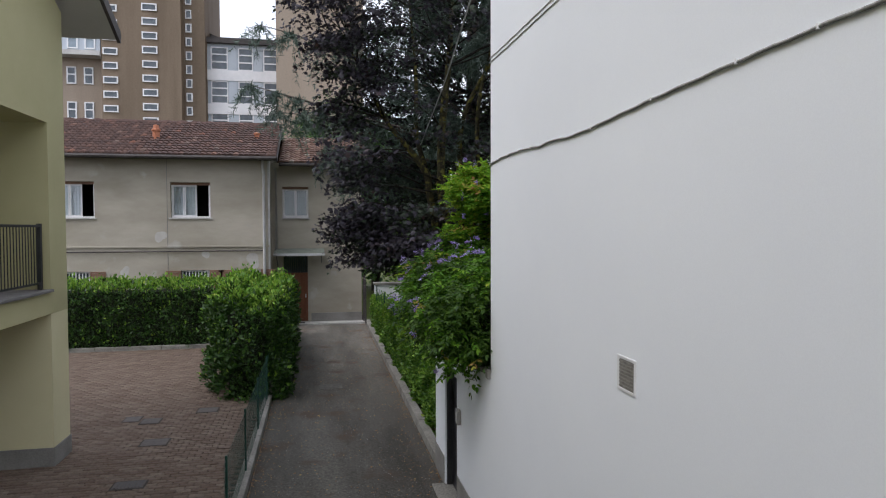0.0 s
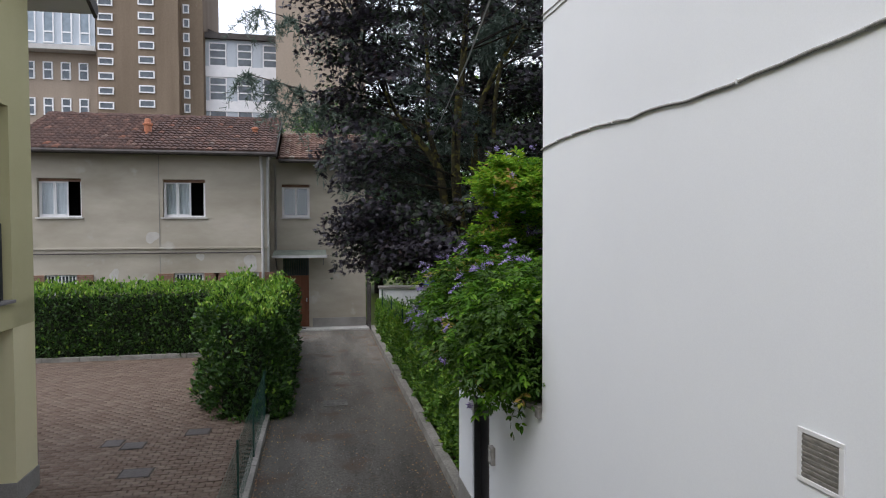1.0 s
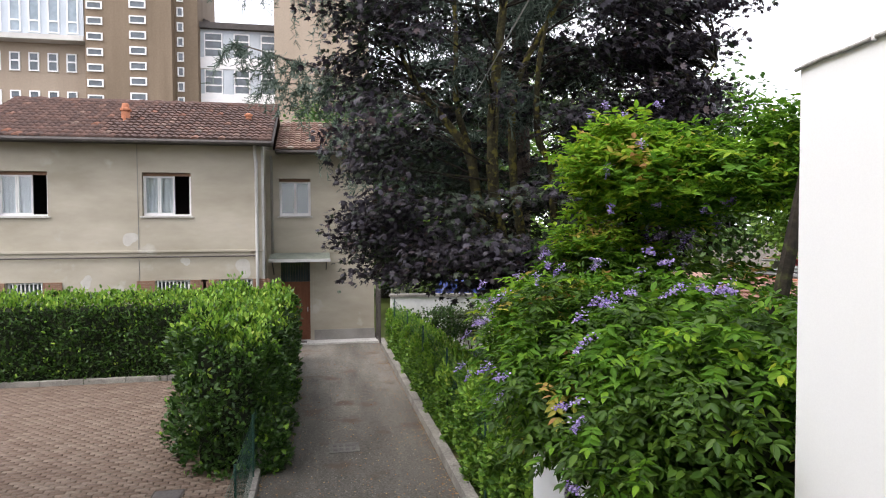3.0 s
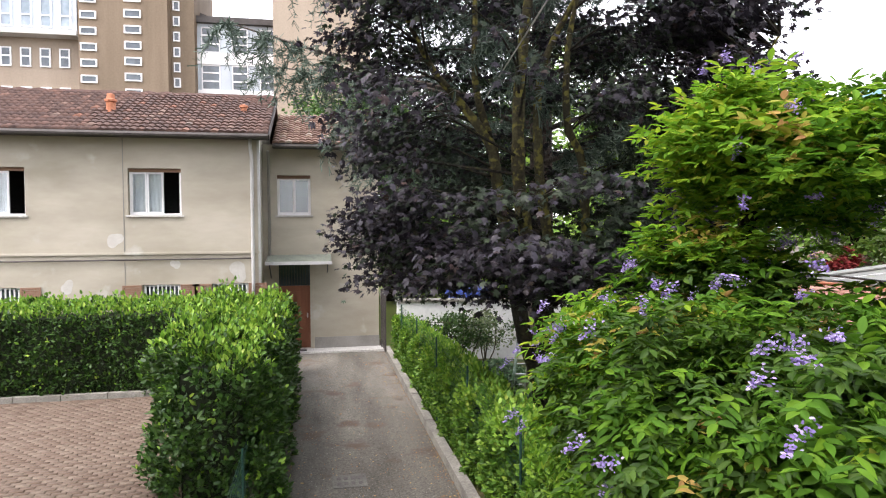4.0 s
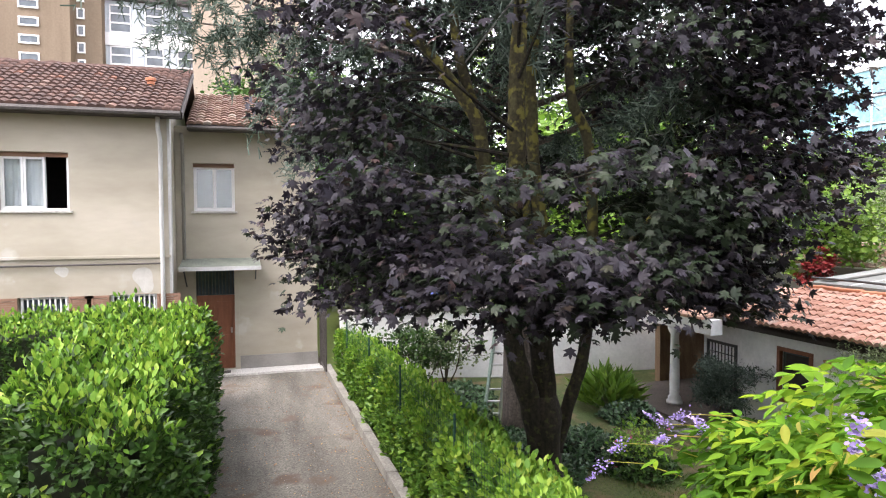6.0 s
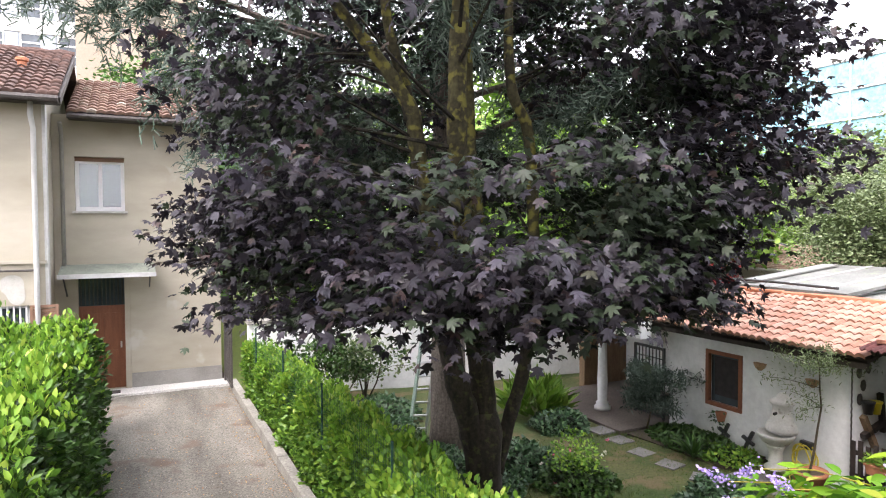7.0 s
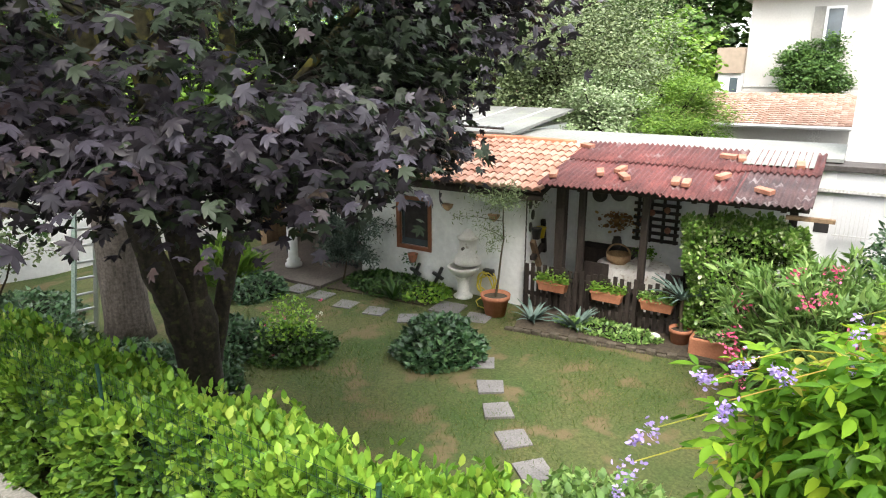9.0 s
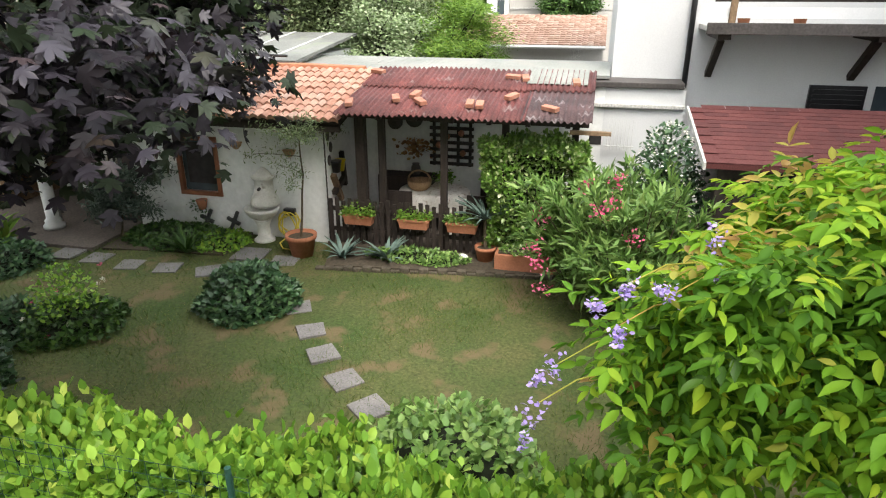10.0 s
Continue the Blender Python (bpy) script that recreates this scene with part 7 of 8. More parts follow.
# clumps of leaves inside the crown's outline
RZ_ = np.array([2.7, 3.0, 3.6, 4.4, 6.0, 7.5, 9.0, 10.5, 12.0])
RR_ = np.array([2.45, 2.75, 3.05, 3.25, 3.35, 3.75, 4.15, 3.8, 1.8])
CX, CY = 3.5, 16.4
cl = []
while len(cl) < 548:
    z = rng.uniform(2.75, 4.5) if rng.uniform() < 0.40 else rng.uniform(4.2, 11.4)
    R_ = np.interp(z, RZ_, RR_)
    a = rng.uniform(0, math.tau)
    f = rng.uniform(0.25, 1.0) ** 0.55
    if f < (0.74 if z < 3.4 else 0.6 if z < 6.0 else 0.5):
        continue
    R_ *= 1 + 0.10 * math.sin(a * 3 + z * 1.7) + 0.07 * math.sin(a * 7 - z * 2.3)
    x, y = CX + R_ * f * math.cos(a), CY + R_ * f * math.sin(a) * 0.95
    # the skirt hangs lowest over the lawn and at the back, higher over the hedge
    if z < 2.78 + 0.42 * max(0.0, 2.3 - x) * (y < 15.6) + 0.12 * (y < 14.6) or x < (1.1 if z < 3.05 else 0.78 if z < 3.4 else 0.32 if z < 6.2 else 0.1 if z < 7.5 else -0.4):
        continue
    if x > 3.6 and y < 15.5 and z < 3.0 or y < 14.35 + 0.5 * (x - 4) - 0.45 * min(max(z - 3.1, 0), 1.5):
        continue
    # the stems stand open towards the drive
    if 1.3 < x < 3.9 and y < 16.4 and 4.15 < z < 8.0 and rng.uniform() < 0.88:
        continue
    if 2.6 < x < 4.0 and y < 16.0 and 3.7 < z < 4.4 and rng.uniform() < 0.7:
        continue
    if y > 17.2 and rng.uniform() < 0.55:
        continue
    cl.append((x, y, z, f))
# a low bough on the garden side
while len(cl) < 566:
    cl.append((rng.uniform(4.3, 5.4), rng.uniform(14.75, 16.0), rng.uniform(3.0, 3.7), 0.9))
# the long bough that reaches out over the garden
while len(cl) < 640:
    x, z = rng.uniform(5.0, 7.0), rng.uniform(4.0, 8.6)
    if z > 4.05 + 0.42 * (x - 5.0) and z < 8.8 - 0.25 * (x - 5.0):
        cl.append((x, rng.uniform(14.0, 15.6) + 0.35 * (x - 6), z, 0.9))
cl = np.array(cl)
bm = bmesh.new()
for i, (x, y, z, f) in enumerate(cl):
    if i % 2 == 0:
        cand = [p_ for p_ in stem_pts if p_.z < z + 0.3] or stem_pts[:1]
        s = min(cand, key=lambda p_: (p_ - Vector((x, y, z))).length + 0.6 * abs(p_.z + 0.5 - z))
        limb(bm, s, (x, y, z + 0.05), 0.026, 0.005, rng, 0.08, 5, 5)
tagged(part("branch", bm, M_BARK, mt, "thin dark branches"), kind="stuff")
N = 104
cc = np.repeat(cl, N, axis=0)
off = np.clip(rng.normal(0, 1, (len(cc), 3)), -1.8, 1.8) * np.array([0.34, 0.34, 0.075])
off[:, 2] -= 0.32 * (off[:, 0] ** 2 + off[:, 1] ** 2)
p = cc[:, :3] + off
out = p - np.array([CX, CY, 0])
out[:, 2] = 0
out /= np.linalg.norm(out, axis=1, keepdims=True) + 1e-6
al = out * 0.8 + spin(len(p), rng, 0.5) * 0.85
up = np.array([0, 0, 1.0]) + rng.normal(0, 0.55, (len(p), 3)) + out * 0.3
sz = rng.uniform(0.06, 0.128, len(p))
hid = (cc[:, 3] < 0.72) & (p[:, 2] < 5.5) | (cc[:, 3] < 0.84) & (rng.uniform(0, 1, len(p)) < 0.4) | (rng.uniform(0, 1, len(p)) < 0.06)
leaves("crown", MAPLE, p[~hid], al[~hid], up[~hid], sz[~hid], L_MAPLE, mt, "layered crown of dark purple lobed leaves")
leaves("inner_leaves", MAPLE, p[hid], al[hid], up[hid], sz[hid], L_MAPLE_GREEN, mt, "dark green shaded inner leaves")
# leafy shoots on the trunk's foot
n = 46
p = np.array([TX, TYc, 0.0]) + np.stack([rng.normal(-0.05, 0.2, n), rng.normal(-0.34, 0.05, n), rng.uniform(0.2, 0.5, n)], 1)
tagged(leaves("foot_shoots", OVAL, p, spin(n, rng, 0.0), np.tile([0, 0, 1.0], (n, 1)) + rng.normal(0, 0.4, (n, 3)), rng.uniform(0.05, 0.1, n), L_MAPLE_GREEN, mt), kind="stuff")

# the cedar behind it
ct = thing("cedar", (4.85, 20.0, 0), "tall blue-green cedar with a grey trunk and drooping boughs", "tree")
bm = bmesh.new()
tube(bm, [(4.85, 20, -0.1), (4.85, 20, 0.3), (4.86, 20.02, 2), (4.9, 20.1, 6), (4.9, 20.1, 11), (4.9, 20.1, 17)], [0.40, 0.33, 0.30, 0.25, 0.17, 0.04], 14)
part("trunk", bm, M_BARK_GREY, ct, "thick grey-brown trunk", True)
bm = bmesh.new()
tips = []
boughs = [((4.6, 20, 6.4), (-1.9, 19.7, 8.1)), ((4.6, 20, 6.2), (-1.2, 21.2, 7.6)), ((4.7, 20, 8.2), (-1.6, 20.2, 10.0)), ((4.7, 20, 5.2), (0.6, 20.5, 6.3)), ((4.6, 20.1, 4.3), (1.9, 21.3, 6.4))]
for k in range(46):
    z = 4.9 + k * 0.24
    a = k * 2.4
    L = 4.9 * (1 - (z - 5) / 16)
    boughs.append(((4.87, 20.05, z), (4.87 + L * math.cos(a), 20.05 + L * math.sin(a), z + 0.5)))
for a, b in boughs:
    pts = limb(bm, a, b, 0.07, 0.012, rng, 0.04, 6, 8)
    for i in range(2, 9):
        q = pts[i]
        for s in range(9):
            d = Vector((rng.normal(0, 1), rng.normal(0, 1), -0.5 - 0.5 * rng.uniform())).normalized()
            tips.append((q, d, 0.45 + 0.6 * rng.uniform()))
tagged(part("bough", bm, M_BARK_GREY, ct), kind="stuff")
n = 64
q = np.repeat(np.array([list(t_[0]) for t_ in tips]), n, axis=0)
d = np.repeat(np.array([list(t_[1]) for t_ in tips]), n, axis=0)
L = np.repeat(np.array([t_[2] for t_ in tips]), n)
f = rng.uniform(0, 1, len(q))
pp = q + d * (f * L)[:, None]
pp[:, 2] -= 0.45 * L * f ** 2
leaves("needles", NEEDLE, pp, d * 0.5 + rng.normal(0, 0.6, (len(q), 3)), rng.normal(0, 1, (len(q), 3)) + [0, 0, 0.5], rng.uniform(0.10, 0.20, len(q)), L_CEDAR, ct, "drooping blue-green needle sprays")


def tree(name, at, height, crown_r, crown_z, label, material, seed, clumps=120, per=55, leaf=0.16, shape=OVAL, low=None, squash=1.0, trunk_r=0.16):
    """A tree or large shrub: tapered trunk, limbs, and a crown of many leafy clumps."""
    t = thing(name, at, label, "tree")
    r = np.random.default_rng(seed)
    bm = bmesh.new()
    x, y, z = at
    tube(bm, [(x, y, z - 0.1), (x, y, z + height * 0.3), (x + 0.1, y, z + crown_z)], [trunk_r, trunk_r * 0.75, trunk_r * 0.45], 9)
    cs = []
    lowest = low if low is not None else z + height * 0.25
    while len(cs) < clumps:
        d = r.normal(0, 1, 3)
        d /= np.linalg.norm(d)
        f = r.uniform(0.3, 1) ** 0.5
        h = (height - crown_z) * squash
        c = np.array([x, y, z + crown_z]) + d * f * np.array([crown_r, crown_r, h]) * (1 + 0.18 * math.sin(d[0] * 5 + d[2] * 7 + seed))
        if c[2] < lowest:
            continue
        cs.append(c)
    for c in cs[::4]:
        limb(bm, (x, y, z + crown_z * r.uniform(0.5, 1.0)), c, trunk_r * 0.3, 0.012, r, 0.07, 5, 4)
    part("trunk", bm, M_BARK, t, "", True)
    cc = np.repeat(np.array(cs), per, axis=0)
    sp = crown_r * 0.15
    p = cc + r.normal(0, 1, cc.shape) * np.array([sp, sp, sp * 0.6])
    out = p - np.array([x, y, z + crown_z])
    out /= np.linalg.norm(out, axis=1, keepdims=True) + 1e-6
    leaves("crown", shape, p, out * 0.5 + spin(len(p), r, 0.15), out * 0.6 + r.normal(0, 0.45, p.shape) + [0, 0, 0.9], r.uniform(0.65, 1.3, len(p)) * leaf, material, t)
    return t


# trees and shrubs beyond the garden
tree("grey_green_tree", (17.5, 18.7, 0), 6.6, 3.0, 4.0, "broad grey-green leafy tree behind the sheds", L_OLIVE_TREE, 41, 300, 300, 0.088, LEAF)
tree("bright_tree", (19.0, 26.0, 0), 7.0, 2.6, 4.6, "bright green tree behind the sheds", L_BRIGHT_TREE, 42, 100, 60, 0.2)
tree("bright_shrub", (14.9, 14.45, 0), 3.75, 1.0, 2.6, "feathery bright green shrub behind the shed roof", L_BRIGHT_TREE, 43, 130, 170, 0.10, SLIM, low=1.2)
tree("flowering_shrub", (15.1, 16.4, 0), 3.8, 1.2, 2.6, "pale green shrub with white blossom above the shed roof", L_BLOSSOM_TREE, 44, 140, 170, 0.066, OVAL, low=1.5)
tree("young_tree", (21.3, 16.3, 0), 5.4, 1.15, 4.0, "yellow-green young tree by the outbuilding", L_BRIGHT_TREE, 45, 80, 60, 0.18)
tree("olive_shrub", (24.0, 12.75, 0), 4.9, 0.95, 3.6, "grey-green shrub before the neighbour's wall", L_DARK_TREE, 46, 150, 150, 0.10, LEAF)
for k, (x, y, h, r_) in enumerate(((30, 30, 8, 3.6), (22, 38, 13, 5), (35, 22.5, 9, 3.6), (15, 42, 14, 5.5), (9, 44, 12, 5), (36, 38, 8, 4), (26, 48, 14, 5.5), (46, 26, 11, 5), (3.5, 40, 10, 4), (13, 30, 9, 3.6), (30.5, 18.4, 11, 3.1))):
    tree("far_tree", (x, y, 0), h, r_, h * 0.55, "full dark green tree in the distance", L_DARK_TREE if k % 3 else L_BRIGHT_TREE, 50 + k, 170, 60, 0.34, OVAL, low=1.0, trunk_r=0.3)
for k, (x, y) in enumerate(((10.5, 28.5), (8.0, 31), (5.5, 34))):
    tree("green_shrub", (x, y, 0), 4.6, 1.8, 2.6, "fresh green shrub beyond the garden wall", L_BRIGHT_TREE, 70 + k, 80, 60, 0.16, LEAF, low=0.6)
tree("red_shrub", (17.2, 24.6, 0), 3.0, 0.5, 2.4, "small red-leaved shrub among the green trees", L_RED_BUSH, 75, 36, 50, 0.12)
tree("green_shrub", (1.2, 37, 0), 11.0, 2.8, 8.0, "green tree rising behind the annex roof", L_DARK_TREE, 77, 150, 60, 0.2)
tree("green_shrub", (-2.2, 37, 0), 9.0, 2.2, 6.5, "green tree rising behind the tiled roofs", L_DARK_TREE, 76, 110, 60, 0.2)


# ---------------------------------------------------------------- garden plants
def mound(name, at, radii, label, material, shape, count, leaf, seed, category="shrub", core=True, upward=0.3, spread=0.25):
    """A rounded shrub: leaves over a near-black solid that paints its inner shade."""
    t = thing(name, at, label, category)
    r = np.random.default_rng(seed)
    d = r.normal(0, 1, (count, 3))
    d[:, 2] = np.abs(d[:, 2])
    d /= np.linalg.norm(d, axis=1, keepdims=True)
    p = np.array(at) + d * np.array(radii) * (1 - spread * r.uniform(0, 1, (count, 1)) ** 1.5)
    p = p + bumpy(p, 4.5, min(radii) * 0.10, seed) + bumpy(p, 11, min(radii) * 0.05, seed)
    p[:, 2] = np.maximum(p[:, 2], at[2] + 0.02)
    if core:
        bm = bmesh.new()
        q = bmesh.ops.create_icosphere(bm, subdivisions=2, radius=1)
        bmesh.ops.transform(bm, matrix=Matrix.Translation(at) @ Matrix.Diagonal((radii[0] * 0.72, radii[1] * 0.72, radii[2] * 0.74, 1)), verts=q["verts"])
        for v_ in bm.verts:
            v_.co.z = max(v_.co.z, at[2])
        part("shade_core", bm, M_CORE, t)
    leaves("foliage", shape, p, d * 0.6 + spin(count, r, -upward) * 0.8, d * 0.8 + [0, 0, 0.7] + r.normal(0, 0.35, p.shape), r.uniform(0.65, 1.25, count) * leaf, material, t)
    return t


mound("round_bush", (6.86, 15.7, 0), (0.66, 0.66, 0.50), "round dark green clipped bush on the lawn", L_IVY, IVY, 2600, 0.085, 81)
mound("rose_bed", (5.8, 17.5, 0), (0.62, 0.6, 0.32), "low ivy mound round a pink rose bush", L_LAUREL, IVY, 1700, 0.075, 82)
ro = mound("rose_bush", (5.8, 17.55, 0.25), (0.45, 0.42, 0.62), "loose rose bush with pale pink blooms", L_LAUREL_LIGHT, OVAL, 620, 0.06, 83, core=False, spread=0.8)
r0 = np.random.default_rng(84)
for k in range(9):
    c = np.array([5.8, 17.55, 0.55]) + r0.normal(0, 1, 3) * [0.3, 0.3, 0.18]
    leaves("rose", OVAL, c + r0.normal(0, 0.012, (14, 3)), spin(14, r0, -0.5), r0.normal(0, 1, (14, 3)), r0.uniform(0.02, 0.035, 14), L_PETAL_WHITE if k % 2 else L_PETAL_PINK, ro, "pale pink rose")
mound("ivy_patch", (4.45, 17.75, 0), (0.45, 0.5, 0.30), "dark ivy round the foot of the maple", L_IVY, IVY, 2200, 0.08, 85)
mound("ivy_patch", (5.35, 18.45, 0), (0.62, 0.75, 0.42), "dark ivy mound behind the maple trunk", L_IVY, IVY, 1700, 0.08, 86)
mound("ivy_patch", (4.0, 18.75, 0), (0.75, 1.0, 0.36), "dark ivy round the foot of the cedar", L_IVY, IVY, 2300, 0.08, 87)
mound("ivy_patch", (7.2, 19.9, 0), (0.6, 0.6, 0.34), "low ivy mound beside the portico", L_IVY, IVY, 1300, 0.08, 88)
mound("ivy_patch", (3.3, 21.6, 0), (0.9, 1.2, 0.42), "dark ground cover by the garden wall", L_IVY, IVY, 2000, 0.09, 89)
mound("variegated_plants", (3.3, 14.9, 0), (0.42, 0.6, 0.62), "pale green broad-leaved plants behind the hedge", L_OLIVE_TREE, LEAF, 520, 0.17, 90, upward=0.5)
mound("grey_green_plants", (4.0, 12.35, 0), (0.75, 0.85, 0.85), "soft grey-green bushy plants behind the hedge", L_OLEANDER, OVAL, 2200, 0.085, 91)
mound("ivy_patch", (3.45, 16.1, 0), (0.42, 0.7, 0.34), "dark ivy spreading before the maple trunk", L_IVY, IVY, 1200, 0.08, 99)
mound("ivy_patch", (3.75, 20.7, 0), (0.8, 0.8, 0.45), "dark ground cover beside the cedar", L_IVY, IVY, 1500, 0.085, 126)
mound("ivy_patch", (4.35, 22.0, 0), (0.85, 0.75, 0.42), "dark ground cover under the small trees", L_IVY, IVY, 1500, 0.085, 127)
mound("ivy_patch", (3.75, 19.7, 0), (0.7, 0.7, 0.40), "dark ivy between the hedge and the cedar", L_LAUREL, IVY, 1300, 0.085, 128)
mound("dark_shrub", (3.2, 17.6, 0), (0.42, 0.9, 0.72), "dark leafy shrub between the hedge and the maple", L_IVY, OVAL, 1500, 0.085, 97)
mound("dark_shrub", (3.1, 19.9, 0), (0.45, 1.0, 0.70), "dark leafy shrub between the hedge and the cedar", L_LAUREL, OVAL, 1500, 0.085, 98)
mound("ground_cover", (8.75, 18.0, 0.02), (0.55, 1.0, 0.22), "low green ground cover along the wall", L_LAUREL, IVY, 1700, 0.075, 92)
mound("ground_cover", (8.75, 17.25, 0.02), (0.5, 0.5, 0.16), "low green ground cover along the wall", L_LAUREL_LIGHT, IVY, 800, 0.07, 93)
mound("bed_plants", (8.75, 13.9, 0.06), (0.28, 0.85, 0.16), "low leafy plants in the bed before the fence", L_OLEANDER, IVY, 1000, 0.065, 94)
mound("trough_plants", (8.8, 12.2, 0.30), (0.22, 0.45, 0.12), "sparse yellow-green plants in the trough", L_CREEPER, OVAL, 420, 0.05, 95, core=False)
mound("grass_clump", (7.3, 20.9, 0), (0.5, 0.5, 0.55), "bright strap-leaved clump by the portico", L_BRIGHT_TREE, SLIM, 300, 0.5, 96, core=False, upward=1.4)


def spiky(name, at, count, length, label, material, seed, lean=0.7, width=1.0):
    t = thing(name, at, label, "plant")
    r = np.random.default_rng(seed)
    a = r.uniform(0, math.tau, count)
    d = np.stack([np.cos(a) * lean, np.sin(a) * lean, r.uniform(0.35, 1.2, count)], 1)
    bm = bmesh.new()
    for i in range(count):
        L = length * r.uniform(0.7, 1.15)
        dv = Vector(d[i]).normalized()
        s = dv.cross(Vector((0, 0, 1))).normalized() * 0.032 * width * L / 0.5
        base = Vector(at)
        pts = [base + dv * L * f + Vector((0, 0, -0.28 * L * f * f)) for f in (0, 0.35, 0.7, 1.0)]
        ws = (0.8, 1.0, 0.6, 0.02)
        row = [(bm.verts.new(p_ - s * w_), bm.verts.new(p_ + Vector((0, 0, -0.02 * L))), bm.verts.new(p_ + s * w_)) for p_, w_ in zip(pts, ws)]
        for x_, y_ in zip(row, row[1:]):
            bm.faces.new((x_[0], x_[1], y_[1], y_[0]))
            bm.faces.new((x_[1], x_[2], y_[2], y_[1]))
    part("leaves", bm, material, t)
    return t


spiky("agave", (8.62, 14.35, 0.07), 26, 0.52, "blue-grey agave rosette in the flower bed", L_AGAVE, 101)
spiky("agave", (8.55, 15.05, 0.07), 22, 0.48, "blue-grey agave rosette in the flower bed", L_AGAVE, 102)
spiky("lily_clump", (8.25, 17.55, 0.02), 46, 0.62, "strap-leaved lily clump at the path's edge", L_LAUREL, 103, 0.6, 0.7)
yuc = spiky("yucca", (8.93, 12.9, 0.72), 42, 0.62, "spiky yucca growing in the small pot", L_AGAVE, 104, 0.9, 0.55)
part("stem", tube(bmesh.new(), [(8.92, 12.88, 0.2), (8.94, 12.9, 0.5), (8.93, 12.9, 0.75)], 0.025, 7), M_TWIG, yuc)
# creeper screen at the end of the pergola
hedge("creeper_screen", 8.95, 9.5, 11.5, 12.95, 1.95, "dense glossy variegated creeper covering a trellis", 12500, 0.068, L_CREEPER, 105, shape=OVAL, lump=0.12, z0=0.3)
# oleander
ol = thing("oleander", (7.6, 11.3, 0), "large oleander bush with pink flowers", "shrub")
rng = np.random.default_rng(106)
bm = bmesh.new()
A, D = [], []
for k in range(165):
    a = rng.uniform(0, math.tau)
    tip = Vector((7.75 + 1.1 * rng.uniform(0.1, 1) * math.cos(a), 11.1 + 1.15 * rng.uniform(0.1, 1) * math.sin(a), rng.uniform(0.7, 1.75)))
    pts = limb(bm, (7.75 + rng.normal(0, 0.12), 11.0 + rng.normal(0, 0.12), 0), tip, 0.014, 0.005, rng, 0.06, 5, 5)
    for i in (2, 3, 4, 5):
        for j in range(20):
            A.append(pts[i] + Vector(rng.normal(0, 0.035, 3)))
            D.append((pts[i] - pts[i - 1]).normalized() * 0.6 + Vector(rng.normal(0, 0.6, 3)) + Vector((0, 0, 0.25)))
tagged(part("stem", bm, M_TWIG, ol), kind="stuff")
A, D = np.array([list(q) for q in A]), np.array([list(q) for q in D])
leaves("foliage", SLIM, A, D, rng.normal(0, 0.5, A.shape) + [0, 0, 1], rng.uniform(0.13, 0.24, len(A)), L_OLEANDER, ol)
for c in ((7.5, 11.45, 1.72), (7.75, 11.1, 1.76), (7.3, 11.15, 1.6), (7.15, 11.3, 1.55), (7.6, 12.0, 1.25), (7.35, 12.05, 0.95), (7.2, 11.95, 0.8), (7.0, 10.9, 1.3), (7.8, 11.9, 0.6), (7.3, 11.9, 0.45)):
    n = 34
    leaves("blossom", OVAL, np.array(c) + rng.normal(0, 0.05, (n, 3)), spin(n, rng, -0.3), rng.normal(0, 1, (n, 3)), rng.uniform(0.03, 0.055, n), L_PETAL_PINK, ol, "pink blossom")
# jasmine by the red roof
ja = mound("jasmine", (8.7, 10.45, 0), (0.85, 0.62, 2.25), "tall jasmine speckled with white flowers", L_IVY, OVAL, 3800, 0.075, 107)
r0 = np.random.default_rng(108)
n = 700
d = r0.normal(0, 1, (n, 3))
d[:, 2] = np.abs(d[:, 2])
d /= np.linalg.norm(d, axis=1, keepdims=True)
tagged(leaves("white_flowers", OVAL, np.array([8.7, 10.45, 0]) + d * [0.9, 0.66, 2.3], spin(n, r0, -0.2), d, r0.uniform(0.03, 0.05, n), L_PETAL_WHITE, ja), kind="stuff")
mound("golden_shrub", (9.3, 11.15, 0), (0.45, 0.35, 1.45), "yellowish small-leaved shrub against the white wall", L_CREEPER, OVAL, 900, 0.06, 109)
ir = thing("iron_grille", (10.8, 11.0, 1.5), "grey spiked iron grille on the white wall", "grille")
for k in range(8):
    part("spike", bar(bmesh.new(), (10.78, 10.82 + k * 0.055, 1.45), (10.78, 10.82 + k * 0.055, 1.95), 0.009, seg=5, taper=0.3), M_ZINC, ir)
part("rail", boxes((10.77, 10.79, 10.78, 11.25, 1.5, 1.52)), M_ZINC, ir)


